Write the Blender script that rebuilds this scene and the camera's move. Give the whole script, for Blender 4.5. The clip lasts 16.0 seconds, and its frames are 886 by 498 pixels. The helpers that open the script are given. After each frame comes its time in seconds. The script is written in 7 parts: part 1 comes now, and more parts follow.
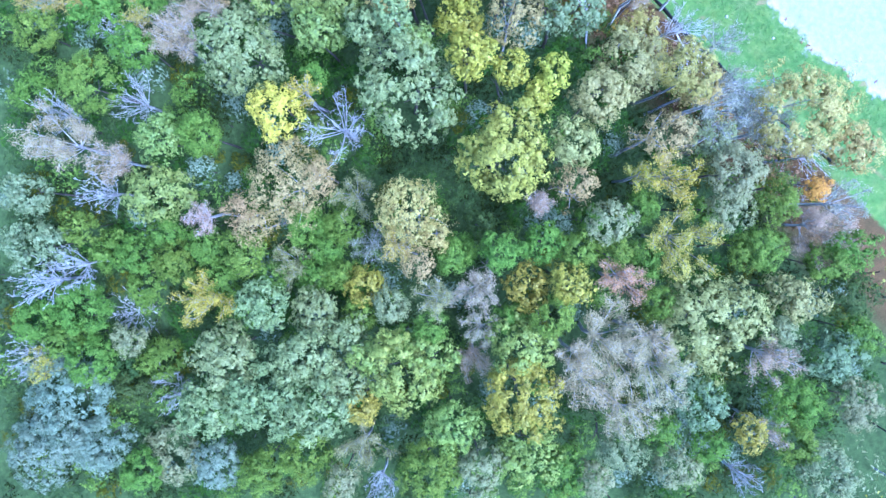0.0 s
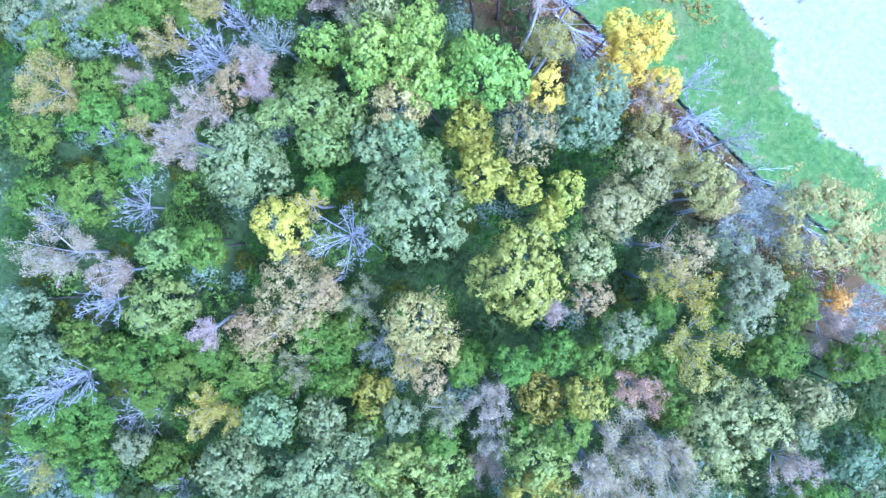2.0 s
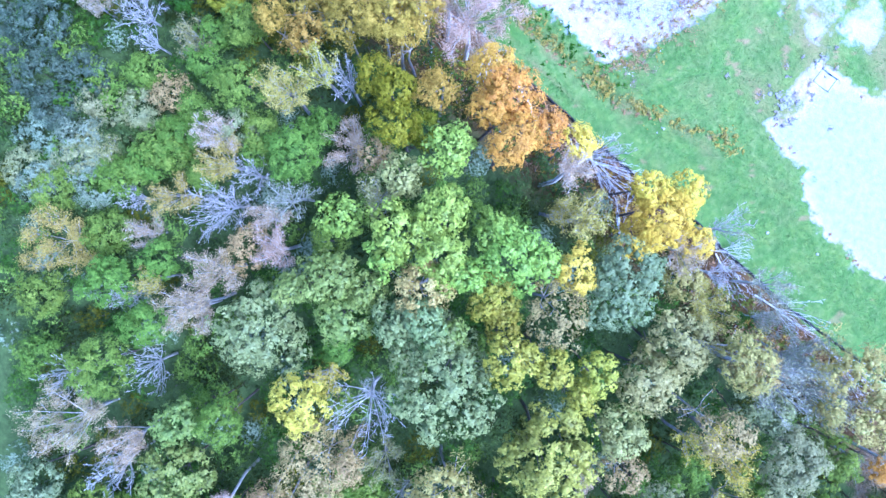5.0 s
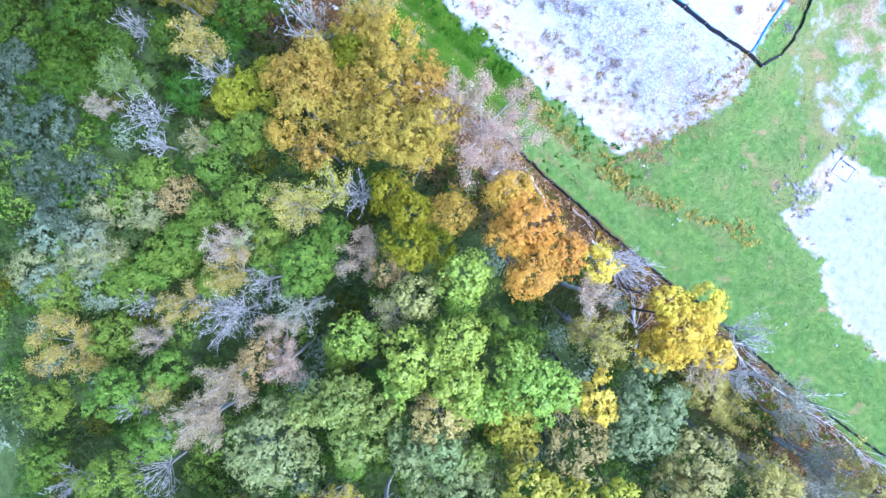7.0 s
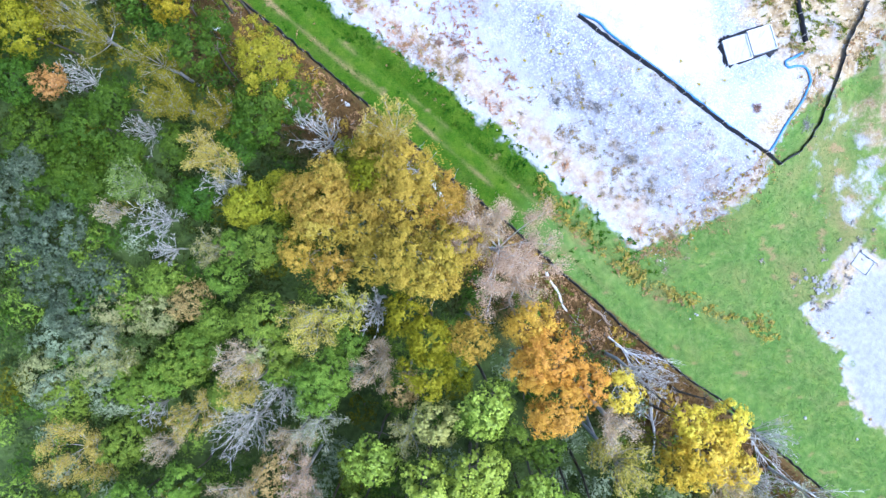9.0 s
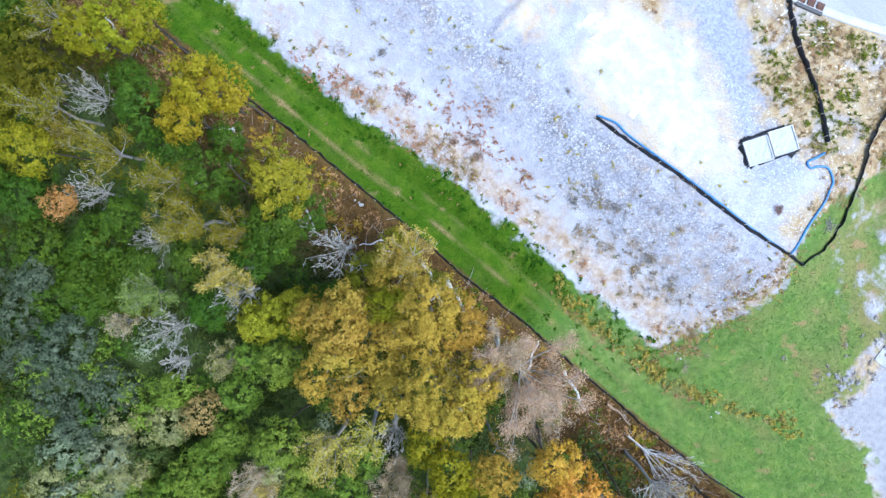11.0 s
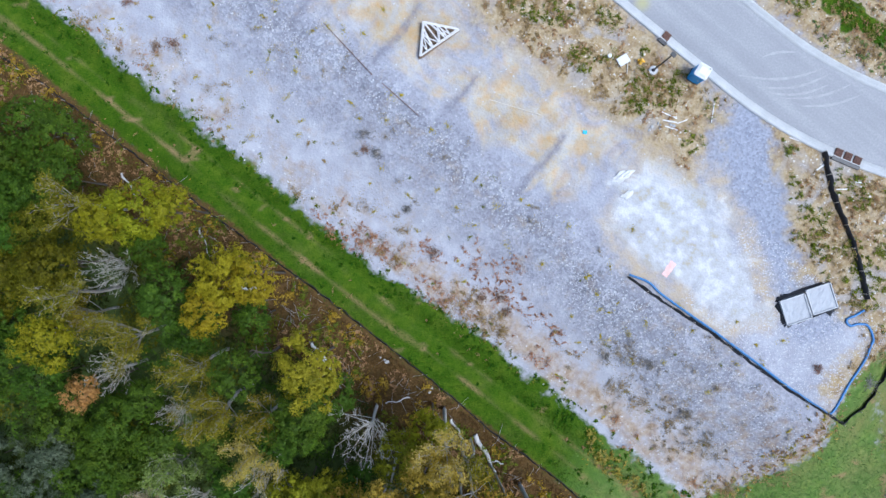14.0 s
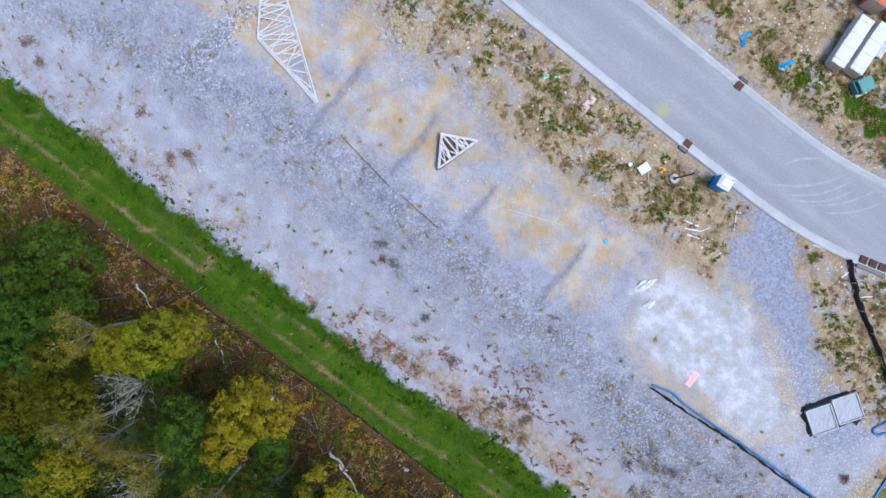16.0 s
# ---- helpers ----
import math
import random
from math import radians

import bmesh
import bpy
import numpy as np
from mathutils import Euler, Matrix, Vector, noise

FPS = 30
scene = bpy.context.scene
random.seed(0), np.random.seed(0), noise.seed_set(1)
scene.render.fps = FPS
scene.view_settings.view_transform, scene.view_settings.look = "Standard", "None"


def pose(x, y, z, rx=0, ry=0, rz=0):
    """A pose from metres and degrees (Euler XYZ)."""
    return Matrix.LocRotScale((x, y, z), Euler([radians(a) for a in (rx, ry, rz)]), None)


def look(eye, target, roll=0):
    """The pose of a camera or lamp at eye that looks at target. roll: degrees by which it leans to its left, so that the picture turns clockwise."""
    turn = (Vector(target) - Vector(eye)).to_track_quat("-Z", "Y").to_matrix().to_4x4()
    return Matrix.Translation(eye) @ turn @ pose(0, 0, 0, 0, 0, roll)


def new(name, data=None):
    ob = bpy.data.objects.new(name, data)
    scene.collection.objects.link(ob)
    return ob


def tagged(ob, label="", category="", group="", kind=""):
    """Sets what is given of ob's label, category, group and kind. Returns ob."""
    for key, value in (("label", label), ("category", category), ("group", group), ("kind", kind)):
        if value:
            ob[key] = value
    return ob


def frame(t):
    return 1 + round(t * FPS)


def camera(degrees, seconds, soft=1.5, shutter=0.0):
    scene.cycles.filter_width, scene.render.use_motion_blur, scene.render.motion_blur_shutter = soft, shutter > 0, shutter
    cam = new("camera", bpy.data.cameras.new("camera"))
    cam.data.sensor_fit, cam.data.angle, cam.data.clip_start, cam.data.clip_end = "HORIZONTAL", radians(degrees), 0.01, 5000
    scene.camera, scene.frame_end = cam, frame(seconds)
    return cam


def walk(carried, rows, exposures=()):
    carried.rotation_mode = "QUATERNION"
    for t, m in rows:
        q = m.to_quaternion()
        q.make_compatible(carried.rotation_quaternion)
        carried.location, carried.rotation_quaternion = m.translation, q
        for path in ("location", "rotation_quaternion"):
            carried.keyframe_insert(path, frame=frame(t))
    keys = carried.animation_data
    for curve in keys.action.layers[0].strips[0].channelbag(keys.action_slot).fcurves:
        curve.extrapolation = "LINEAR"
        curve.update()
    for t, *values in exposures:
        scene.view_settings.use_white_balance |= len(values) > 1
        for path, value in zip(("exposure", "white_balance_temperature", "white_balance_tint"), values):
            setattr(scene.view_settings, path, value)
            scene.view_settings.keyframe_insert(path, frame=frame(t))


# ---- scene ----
# Camera: a drone that flies level over a wood and on over a building site, looking down.
cam = camera(62.2, 16.0, soft=1.5)
METRES, EYE, TILT, LEAN, TURN = 80.0, 80.0, -92.7, 0.0, 0.0
ROWS = [
    (0.0, 0.0, 0.0, 0.0, 0.0, -0.0, 0.0),
    (0.5, -0.0037, 0.0054, 0.0315, -0.06, 0.09, 0.19),
    (1.0, -0.0073, 0.011, 0.0626, -0.12, 0.2, 0.36),
    (1.5, -0.0103, 0.0166, 0.0942, -0.13, 0.29, 0.53),
    (2.0, -0.0133, 0.0225, 0.1264, -0.12, 0.32, 0.71),
    (2.5, -0.0164, 0.0281, 0.1571, -0.13, 0.38, 0.89),
    (3.0, -0.0193, 0.0335, 0.1876, -0.08, 0.46, 1.04),
    (3.5, -0.0222, 0.0385, 0.2184, -0.05, 0.54, 1.18),
    (4.0, -0.0258, 0.0437, 0.2481, 0.03, 0.64, 1.32),
    (6.5, -0.0422, 0.0657, 0.4003, 0.16, 0.91, 1.8),
    (7.0, -0.0454, 0.0684, 0.4301, 0.14, 0.99, 1.9),
    (7.5, -0.0489, 0.0717, 0.4596, 0.16, 1.09, 1.99),
    (8.0, -0.0527, 0.0743, 0.4895, 0.17, 1.2, 2.09),
    (8.5, -0.0559, 0.0767, 0.5197, 0.16, 1.28, 2.18),
    (9.0, -0.0586, 0.0797, 0.5494, 0.17, 1.36, 2.27),
    (11.5, -0.0769, 0.0958, 0.7058, 0.19, 1.51, 2.9),
    (12.0, -0.0806, 0.0992, 0.7369, 0.21, 1.56, 3.02),
    (12.5, -0.0838, 0.1029, 0.7675, 0.24, 1.63, 3.15),
    (13.0, -0.0873, 0.1064, 0.7991, 0.25, 1.65, 3.3),
    (13.5, -0.0902, 0.1087, 0.8299, 0.31, 1.72, 3.44),
    (14.0, -0.0936, 0.1103, 0.8614, 0.33, 1.74, 3.59),
    (14.5, -0.097, 0.1111, 0.8932, 0.36, 1.75, 3.72),
    (15.0, -0.1, 0.1122, 0.9241, 0.36, 1.82, 3.84),
    (15.5, -0.1034, 0.1146, 0.9552, 0.39, 1.86, 3.98),
    (16.0, -0.1057, 0.1173, 0.9865, 0.45, 1.9, 4.12),
]
EXPOSURES = [
    (0.0, 2.06, 3850, 21),
    (4.0, 2.09, 3830, 26),
    (7.0, 1.91, 4400, 17),
    (9.0, 1.68, 4820, 10),
    (12.5, 1.02, 5280, 4),
    (16.0, 0.47, 5380, 12),
]
walk(cam, [(t, pose(0, 0, EYE, TILT, LEAN, TURN) @ pose(METRES * x, METRES * y, METRES * z, 90 + pitch, roll, yaw)) for t, x, y, z, yaw, pitch, roll in ROWS], EXPOSURES)

# Light: an overcast day, a wide soft sun behind thin cloud.
SUN_HEIGHT, SUN_ROUND = 66.0, 110.0
world = bpy.data.worlds.new("world")
scene.world = world
world.use_nodes = True
sky = world.node_tree.nodes.new("ShaderNodeTexSky")
sky.sky_type, sky.sun_disc = "NISHITA", False
sky.sun_elevation, sky.sun_rotation = radians(SUN_HEIGHT), radians(SUN_ROUND)
sky.air_density, sky.dust_density = 1.0, 3.0
back = world.node_tree.nodes["Background"]
back.inputs["Strength"].default_value = 0.115
world.node_tree.links.new(sky.outputs["Color"], back.inputs["Color"])
sun = new("sun", bpy.data.lights.new("sun", "SUN"))
sun.data.energy, sun.data.angle, sun.data.color = 2.0, radians(20), (1.0, 0.96, 0.9)
a = radians(SUN_ROUND)
high = radians(SUN_HEIGHT)
way = Vector((math.sin(a) * math.cos(high), math.cos(a) * math.cos(high), math.sin(high)))
sun.matrix_world = look(way * 200, (0, 0, 0))

# ---- plan: u runs along the edge of the wood, v from the wood to the road ----
ROUND = radians(42.32)
CU, SU = math.cos(ROUND), math.sin(ROUND)


def spot(u, v):
    return CU * u + SU * v, -SU * u + CU * v


def plan(x, y):
    return CU * x - SU * y, SU * x + CU * y


def ease(lo, hi, x):
    k = np.clip((x - lo) / (hi - lo), 0, 1)
    return k * k * (3 - 2 * k)


def rough(x, y, size, seed):
    """Smooth random values from 0 to 1 over a plane."""
    table = np.random.RandomState(seed).rand(64, 64)
    x, y = np.asarray(x, float) / size + 1000, np.asarray(y, float) / size + 1000
    i, j = np.floor(x).astype(int), np.floor(y).astype(int)
    f, g = x - i, y - j
    f, g = f * f * (3 - 2 * f), g * g * (3 - 2 * g)
    i, j, i1, j1 = i % 64, j % 64, (i + 1) % 64, (j + 1) % 64
    return (table[i, j] * (1 - f) + table[i1, j] * f) * (1 - g) + (table[i, j1] * (1 - f) + table[i1, j1] * f) * g


def rise(u, v):
    """The height of the ground: a wood and a strip below, building lots above a stony bank, a road."""
    u, v = np.asarray(u, float), np.asarray(v, float)
    uc = np.clip(u, -160, 90)
    low = -2.6 - 0.05 * (uc + 48) + 0.9 * ease(34, 44, v)
    high = 0.9 - 0.04 * np.minimum(0, uc + 48)
    w = np.maximum(ease(43, 54, v) * (1 - ease(-15, -5, u)), ease(60, 70, v) * (1 - ease(-12, 6, u)))
    z = low * (1 - w) + high * w
    z = z - 0.35 * np.exp(-((v - 37.6) / 0.8) ** 2) * (1 - ease(-14, -4, u))
    rough_w = 1 - 0.9 * ease(70.0, 71.2, v) * (1 - ease(81.5, 83, v))
    z = z + rough_w * (0.16 * (rough(u + 0.4 * v, v - 0.3 * u, 3.3, 3) - 0.5) + 0.03 * (rough(u - 0.6 * v, v + 0.7 * u, 0.9, 4) - 0.5))
    # spoil heap and wheel ruts on the lots
    z = z + 0.7 * np.exp(-((u + 75) / 4.5) ** 2 - ((v - 66) / 2.6) ** 2)
    return z


def floor_at(x, y):
    u, v = plan(x, y)
    return float(rise(u, v))


# ---- materials ----
def material(name):
    m = bpy.data.materials.new(name)
    m.use_nodes = True
    return m, m.node_tree.nodes, m.node_tree.links, m.node_tree.nodes["Principled BSDF"]


def ramp(nodes, stops):
    r = nodes.new("ShaderNodeValToRGB")
    e = r.color_ramp.elements
    while len(e) < len(stops):
        e.new(0.5)
    for k, (at, c) in zip(e, stops):
        k.position, k.color = at, (*c, 1)
    return r


def leaf_material(name, dark, mid, light, through_light=0.22, rough_leaf=0.55, gloss=0.5):
    """Leaves that differ from one to the next and from bough to bough."""
    m, n, l, b = material(name)
    geo, info, tex = n.new("ShaderNodeNewGeometry"), n.new("ShaderNodeObjectInfo"), n.new("ShaderNodeTexCoord")
    clump = n.new("ShaderNodeTexNoise")
    clump.inputs["Scale"].default_value, clump.inputs["Detail"].default_value = 0.9, 2
    l.new(tex.outputs["Object"], clump.inputs["Vector"])
    s1 = n.new("ShaderNodeMath"); s1.operation = "MULTIPLY_ADD"; s1.inputs[1].default_value = 0.4
    l.new(geo.outputs["Random Per Island"], s1.inputs[0])
    s2 = n.new("ShaderNodeMath"); s2.operation = "MULTIPLY_ADD"; s2.inputs[1].default_value = 0.95; s2.inputs[2].default_value = -0.24
    l.new(clump.outputs["Fac"], s2.inputs[0])
    l.new(s2.outputs[0], s1.inputs[2])
    r = ramp(n, [(0.1, dark), (0.5, mid), (0.9, light)])
    l.new(s1.outputs[0], r.inputs[0])
    hue = n.new("ShaderNodeHueSaturation")
    h = n.new("ShaderNodeMapRange"); h.inputs["To Min"].default_value, h.inputs["To Max"].default_value = 0.485, 0.515
    l.new(info.outputs["Random"], h.inputs["Value"])
    l.new(h.outputs[0], hue.inputs["Hue"])
    l.new(r.outputs[0], hue.inputs["Color"])
    l.new(hue.outputs[0], b.inputs["Base Color"])
    b.inputs["Roughness"].default_value = rough_leaf
    b.inputs["Specular IOR Level"].default_value = gloss
    t, mix = n.new("ShaderNodeBsdfTranslucent"), n.new("ShaderNodeMixShader")
    l.new(hue.outputs[0], t.inputs["Color"])
    mix.inputs[0].default_value = through_light
    l.new(b.outputs[0], mix.inputs[1]); l.new(t.outputs[0], mix.inputs[2])
    l.new(mix.outputs[0], n["Material Output"].inputs["Surface"])
    return m


def plain(name, colour, roughness=0.6, metal=0.0, spread=0.18, size=2.0, bump=0.0):
    """A surface with stains at two scales round one colour."""
    m, n, l, b = material(name)
    tex = n.new("ShaderNodeTexCoord")
    mixed = None
    for k, s in ((0.6, size), (0.4, size * 9)):
        t = n.new("ShaderNodeTexNoise")
        t.inputs["Scale"].default_value, t.inputs["Detail"].default_value = s, 4
        l.new(tex.outputs["Object"], t.inputs["Vector"])
        a = n.new("ShaderNodeMath"); a.operation = "MULTIPLY_ADD"; a.inputs[1].default_value = k
        l.new(t.outputs["Fac"], a.inputs[0])
        if mixed:
            l.new(mixed.outputs[0], a.inputs[2])
        else:
            a.inputs[2].default_value = 0
        mixed = a
    r = ramp(n, [(0.3, [c * (1 - spread) for c in colour]), (0.7, [min(1, c * (1 + spread)) for c in colour])])
    l.new(mixed.outputs[0], r.inputs[0])
    l.new(r.outputs[0], b.inputs["Base Color"])
    b.inputs["Roughness"].default_value, b.inputs["Metallic"].default_value = roughness, metal
    if bump:
        bm = n.new("ShaderNodeBump"); bm.inputs["Strength"].default_value = bump; bm.inputs["Distance"].default_value = 0.03
        l.new(mixed.outputs[0], bm.inputs["Height"])
        l.new(bm.outputs[0], b.inputs["Normal"])
    return m


def ground_material():
    m, n, l, b = material("site_ground")
    tex = n.new("ShaderNodeTexCoord")

    def noise_at(scale, detail=4, rough_n=0.6):
        t = n.new("ShaderNodeTexNoise")
        t.inputs["Scale"].default_value, t.inputs["Detail"].default_value, t.inputs["Roughness"].default_value = scale, detail, rough_n
        l.new(tex.outputs["Object"], t.inputs["Vector"])
        return t

    fine, mid, wide, blot = noise_at(9, 6, 0.7), noise_at(1.6, 5), noise_at(0.28, 4), noise_at(0.7, 5, 0.65)
    grit = n.new("ShaderNodeTexVoronoi"); grit.inputs["Scale"].default_value = 5.0
    l.new(tex.outputs["Object"], grit.inputs["Vector"])

    def colour(source, stops, out="Fac"):
        r = ramp(n, stops)
        l.new(source.outputs[out], r.inputs[0])
        return r.outputs[0]

    def mix(fac, c1, c2, mode="MIX"):
        x = n.new("ShaderNodeMix"); x.data_type, x.blend_type = "RGBA", mode
        if isinstance(fac, float):
            x.inputs[0].default_value = fac
        else:
            l.new(fac, x.inputs[0])
        l.new(c1, x.inputs[6]); l.new(c2, x.inputs[7])
        return x.outputs[2]

    def mask(name, jag, soft, source=mid):
        at = n.new("ShaderNodeAttribute"); at.attribute_name = name
        s = n.new("ShaderNodeMath"); s.operation = "MULTIPLY_ADD"; s.inputs[1].default_value = jag
        l.new(source.outputs["Fac"], s.inputs[0]); l.new(at.outputs["Fac"], s.inputs[2])
        r = n.new("ShaderNodeMapRange"); r.interpolation_type = "SMOOTHSTEP"
        r.inputs["From Min"].default_value, r.inputs["From Max"].default_value = 0.5 + jag * 0.5 - soft, 0.5 + jag * 0.5 + soft
        l.new(s.outputs[0], r.inputs["Value"])
        return r.outputs[0]

    # crushed limestone
    stone = colour(grit, [(0.0, (0.1, 0.1, 0.125)), (0.5, (0.252, 0.254, 0.288)), (1.0, (0.379, 0.381, 0.427))], "Color")
    dust = colour(mid, [(0.3, (0.235, 0.236, 0.269)), (0.7, (0.342, 0.344, 0.387))])
    c = mix(0.5, dust, stone)
    worn = noise_at(0.45, 6, 0.7)
    c = mix(mask("dusty", 0.9, 0.4, blot), c, colour(fine, [(0.3, (0.285, 0.286, 0.317)), (0.7, (0.386, 0.388, 0.423))]))
    c = mix(mask("rubble", 0.9, 0.4, blot), c, colour(grit, [(0.0, (0.06, 0.065, 0.085)), (0.6, (0.2, 0.206, 0.242)), (1.0, (0.48, 0.483, 0.525))], "Color"))
    swirl = noise_at(0.24, 3, 0.55)
    swirl.inputs["Distortion"].default_value = 1.2
    c = mix(mask("ochre", 1.9, 0.3, swirl), c, colour(blot, [(0.36, (0.47, 0.3, 0.11)), (0.5, (0.44, 0.345, 0.2)), (0.62, (0.4, 0.37, 0.32))]))
    c = mix(0.22, c, colour(worn, [(0.36, (0.16, 0.15, 0.16)), (0.5, (0.35, 0.35, 0.38)), (0.64, (0.6, 0.6, 0.63))]))
    c = mix(mask("damp", 0.9, 0.45, mid), c, colour(fine, [(0.3, (0.127, 0.128, 0.151)), (0.7, (0.206, 0.197, 0.227))]))
    c = mix(mask("weedy", 1.6, 0.35, blot), c, colour(mid, [(0.3, (0.21, 0.14, 0.085)), (0.55, (0.33, 0.265, 0.2)), (0.7, (0.38, 0.355, 0.335))]))
    c = mix(mask("drive", 0.5, 0.4, blot), c, colour(grit, [(0.0, (0.196, 0.207, 0.248)), (1.0, (0.333, 0.345, 0.400))], "Color"))
    c = mix(mask("tan", 1.5, 0.4, blot), c, colour(fine, [(0.3, (0.36, 0.27, 0.16)), (0.7, (0.46, 0.39, 0.29))]))
    splash = noise_at(0.3, 6, 0.6)
    splash.inputs["Distortion"].default_value = 1.0
    c = mix(mask("lime", 2.0, 0.3, splash), c, colour(blot, [(0.36, (0.38, 0.34, 0.26)), (0.44, (0.4, 0.395, 0.385)), (0.52, (0.44, 0.44, 0.45)), (0.62, (0.56, 0.56, 0.56))]))
    c = mix(mask("white", 0.5, 0.35, blot), c, colour(mid, [(0.3, (0.21, 0.205, 0.215)), (0.7, (0.3, 0.295, 0.305))]))
    # bare earth and dry weeds
    earth = colour(blot, [(0.3, (0.1, 0.055, 0.022)), (0.42, (0.235, 0.15, 0.055)), (0.54, (0.39, 0.29, 0.14)), (0.72, (0.44, 0.39, 0.29))])
    earth = mix(0.4, earth, colour(mid, [(0.3, (0.12, 0.07, 0.03)), (0.5, (0.31, 0.22, 0.1)), (0.7, (0.46, 0.39, 0.27))]))
    earth = mix(0.25, earth, colour(grit, [(0.0, (0.12, 0.08, 0.045)), (1.0, (0.5, 0.46, 0.4))], "Color"))
    patch = n.new("ShaderNodeMapRange"); patch.interpolation_type = "SMOOTHSTEP"
    patch.inputs["From Min"].default_value, patch.inputs["From Max"].default_value, patch.inputs["To Max"].default_value = 0.5, 0.66, 0.75
    l.new(swirl.outputs["Fac"], patch.inputs["Value"])
    earth = mix(patch.outputs[0], earth, colour(fine, [(0.3, (0.25, 0.235, 0.23)), (0.7, (0.4, 0.38, 0.37))]))
    c = mix(mask("soil", 1.5, 0.3, blot), c, earth)
    # mown grass with thin places
    green = colour(mid, [(0.25, (0.055, 0.105, 0.022)), (0.5, (0.1, 0.17, 0.036)), (0.8, (0.19, 0.23, 0.075))])
    green = mix(mask("lush", 0.6, 0.4, mid), green, colour(fine, [(0.25, (0.01, 0.034, 0.001)), (0.5, (0.034, 0.084, 0.001)), (0.75, (0.095, 0.125, 0.006))]))
    green = mix(0.25, green, colour(blot, [(0.35, (0.016, 0.036, 0.001)), (0.5, (0.05, 0.1, 0.004)), (0.65, (0.15, 0.18, 0.015))]))
    green = mix(mask("thin", 0.9, 0.5, wide), green, colour(fine, [(0.3, (0.14, 0.1, 0.04)), (0.7, (0.28, 0.2, 0.1))]))
    c = mix(mask("grass", 1.1, 0.16, blot), c, green)
    # leaf litter in the wood
    litter = colour(fine, [(0.3, (0.03, 0.019, 0.008)), (0.5, (0.09, 0.055, 0.021)), (0.75, (0.2, 0.125, 0.052))])
    litter = mix(0.5, litter, colour(blot, [(0.3, (0.035, 0.035, 0.008)), (0.7, (0.12, 0.065, 0.022))]))
    litter = mix(mask("moss", 0.9, 0.4, blot), litter, colour(mid, [(0.3, (0.03, 0.045, 0.012)), (0.7, (0.07, 0.1, 0.025))]))
    c = mix(mask("litter", 0.5, 0.12, mid), c, litter)
    l.new(c, b.inputs["Base Color"])
    b.inputs["Roughness"].default_value = 0.92
    b.inputs["Specular IOR Level"].default_value = 0.12
    bump = n.new("ShaderNodeBump"); bump.inputs["Strength"].default_value, bump.inputs["Distance"].default_value = 0.7, 0.06
    tall = n.new("ShaderNodeMath"); tall.operation = "MULTIPLY_ADD"; tall.inputs[1].default_value = 0.6
    l.new(fine.outputs["Fac"], tall.inputs[0]); l.new(grit.outputs["Distance"], tall.inputs[2])
    l.new(tall.outputs[0], bump.inputs["Height"])
    l.new(bump.outputs[0], b.inputs["Normal"])
    return m


BARK = plain("bark", (0.1, 0.078, 0.058), 0.9, size=3, spread=0.4)
PALE_BARK = plain("pale_bark", (0.37, 0.342, 0.315), 0.85, size=3, spread=0.35)
BARE_BARK = plain("bleached_bark", (0.5, 0.472, 0.425), 0.85, size=3, spread=0.3)
CONCRETE = plain("concrete", (0.43, 0.43, 0.425), 0.85, size=0.8, spread=0.16, bump=0.2)


def road_material():
    """Pale worn asphalt: tyre wear along the road, dusty patches across it."""
    m, n, l, b = material("asphalt")
    tex = n.new("ShaderNodeTexCoord")
    fac = None
    for k, stretch, detail in ((0.42, (0.03, 0.8, 1), 3), (0.2, (0.3, 0.5, 1), 5), (0.38, (6, 6, 6), 4)):
        mp, t = n.new("ShaderNodeMapping"), n.new("ShaderNodeTexNoise")
        mp.inputs["Scale"].default_value = stretch
        t.inputs["Scale"].default_value, t.inputs["Detail"].default_value = 1.0, detail
        l.new(tex.outputs["Object"], mp.inputs["Vector"]); l.new(mp.outputs[0], t.inputs["Vector"])
        a = n.new("ShaderNodeMath"); a.operation = "MULTIPLY_ADD"; a.inputs[1].default_value = k
        a.inputs[2].default_value = 0
        l.new(t.outputs["Fac"], a.inputs[0])
        if fac:
            l.new(fac.outputs[0], a.inputs[2])
        fac = a
    r = ramp(n, [(0.36, (0.235, 0.235, 0.245)), (0.5, (0.275, 0.275, 0.285)), (0.66, (0.345, 0.342, 0.345))])
    l.new(fac.outputs[0], r.inputs[0])
    # a spill of yellow powder
    gap, reach, x = n.new("ShaderNodeVectorMath"), n.new("ShaderNodeMapRange"), n.new("ShaderNodeMix")
    gap.operation = "DISTANCE"; gap.inputs[1].default_value = (-50.9, 73.2, 1.0)
    l.new(tex.outputs["Object"], gap.inputs[0]); l.new(gap.outputs["Value"], reach.inputs["Value"])
    reach.interpolation_type = "SMOOTHSTEP"
    reach.inputs["From Min"].default_value, reach.inputs["From Max"].default_value = 0.1, 1.1
    reach.inputs["To Min"].default_value, reach.inputs["To Max"].default_value = 0.6, 0.0
    x.data_type = "RGBA"; x.inputs[7].default_value = (0.42, 0.38, 0.13, 1)
    l.new(reach.outputs[0], x.inputs[0]); l.new(r.outputs[0], x.inputs[6]); l.new(x.outputs[2], b.inputs["Base Color"])
    b.inputs["Roughness"].default_value = 0.8
    return m


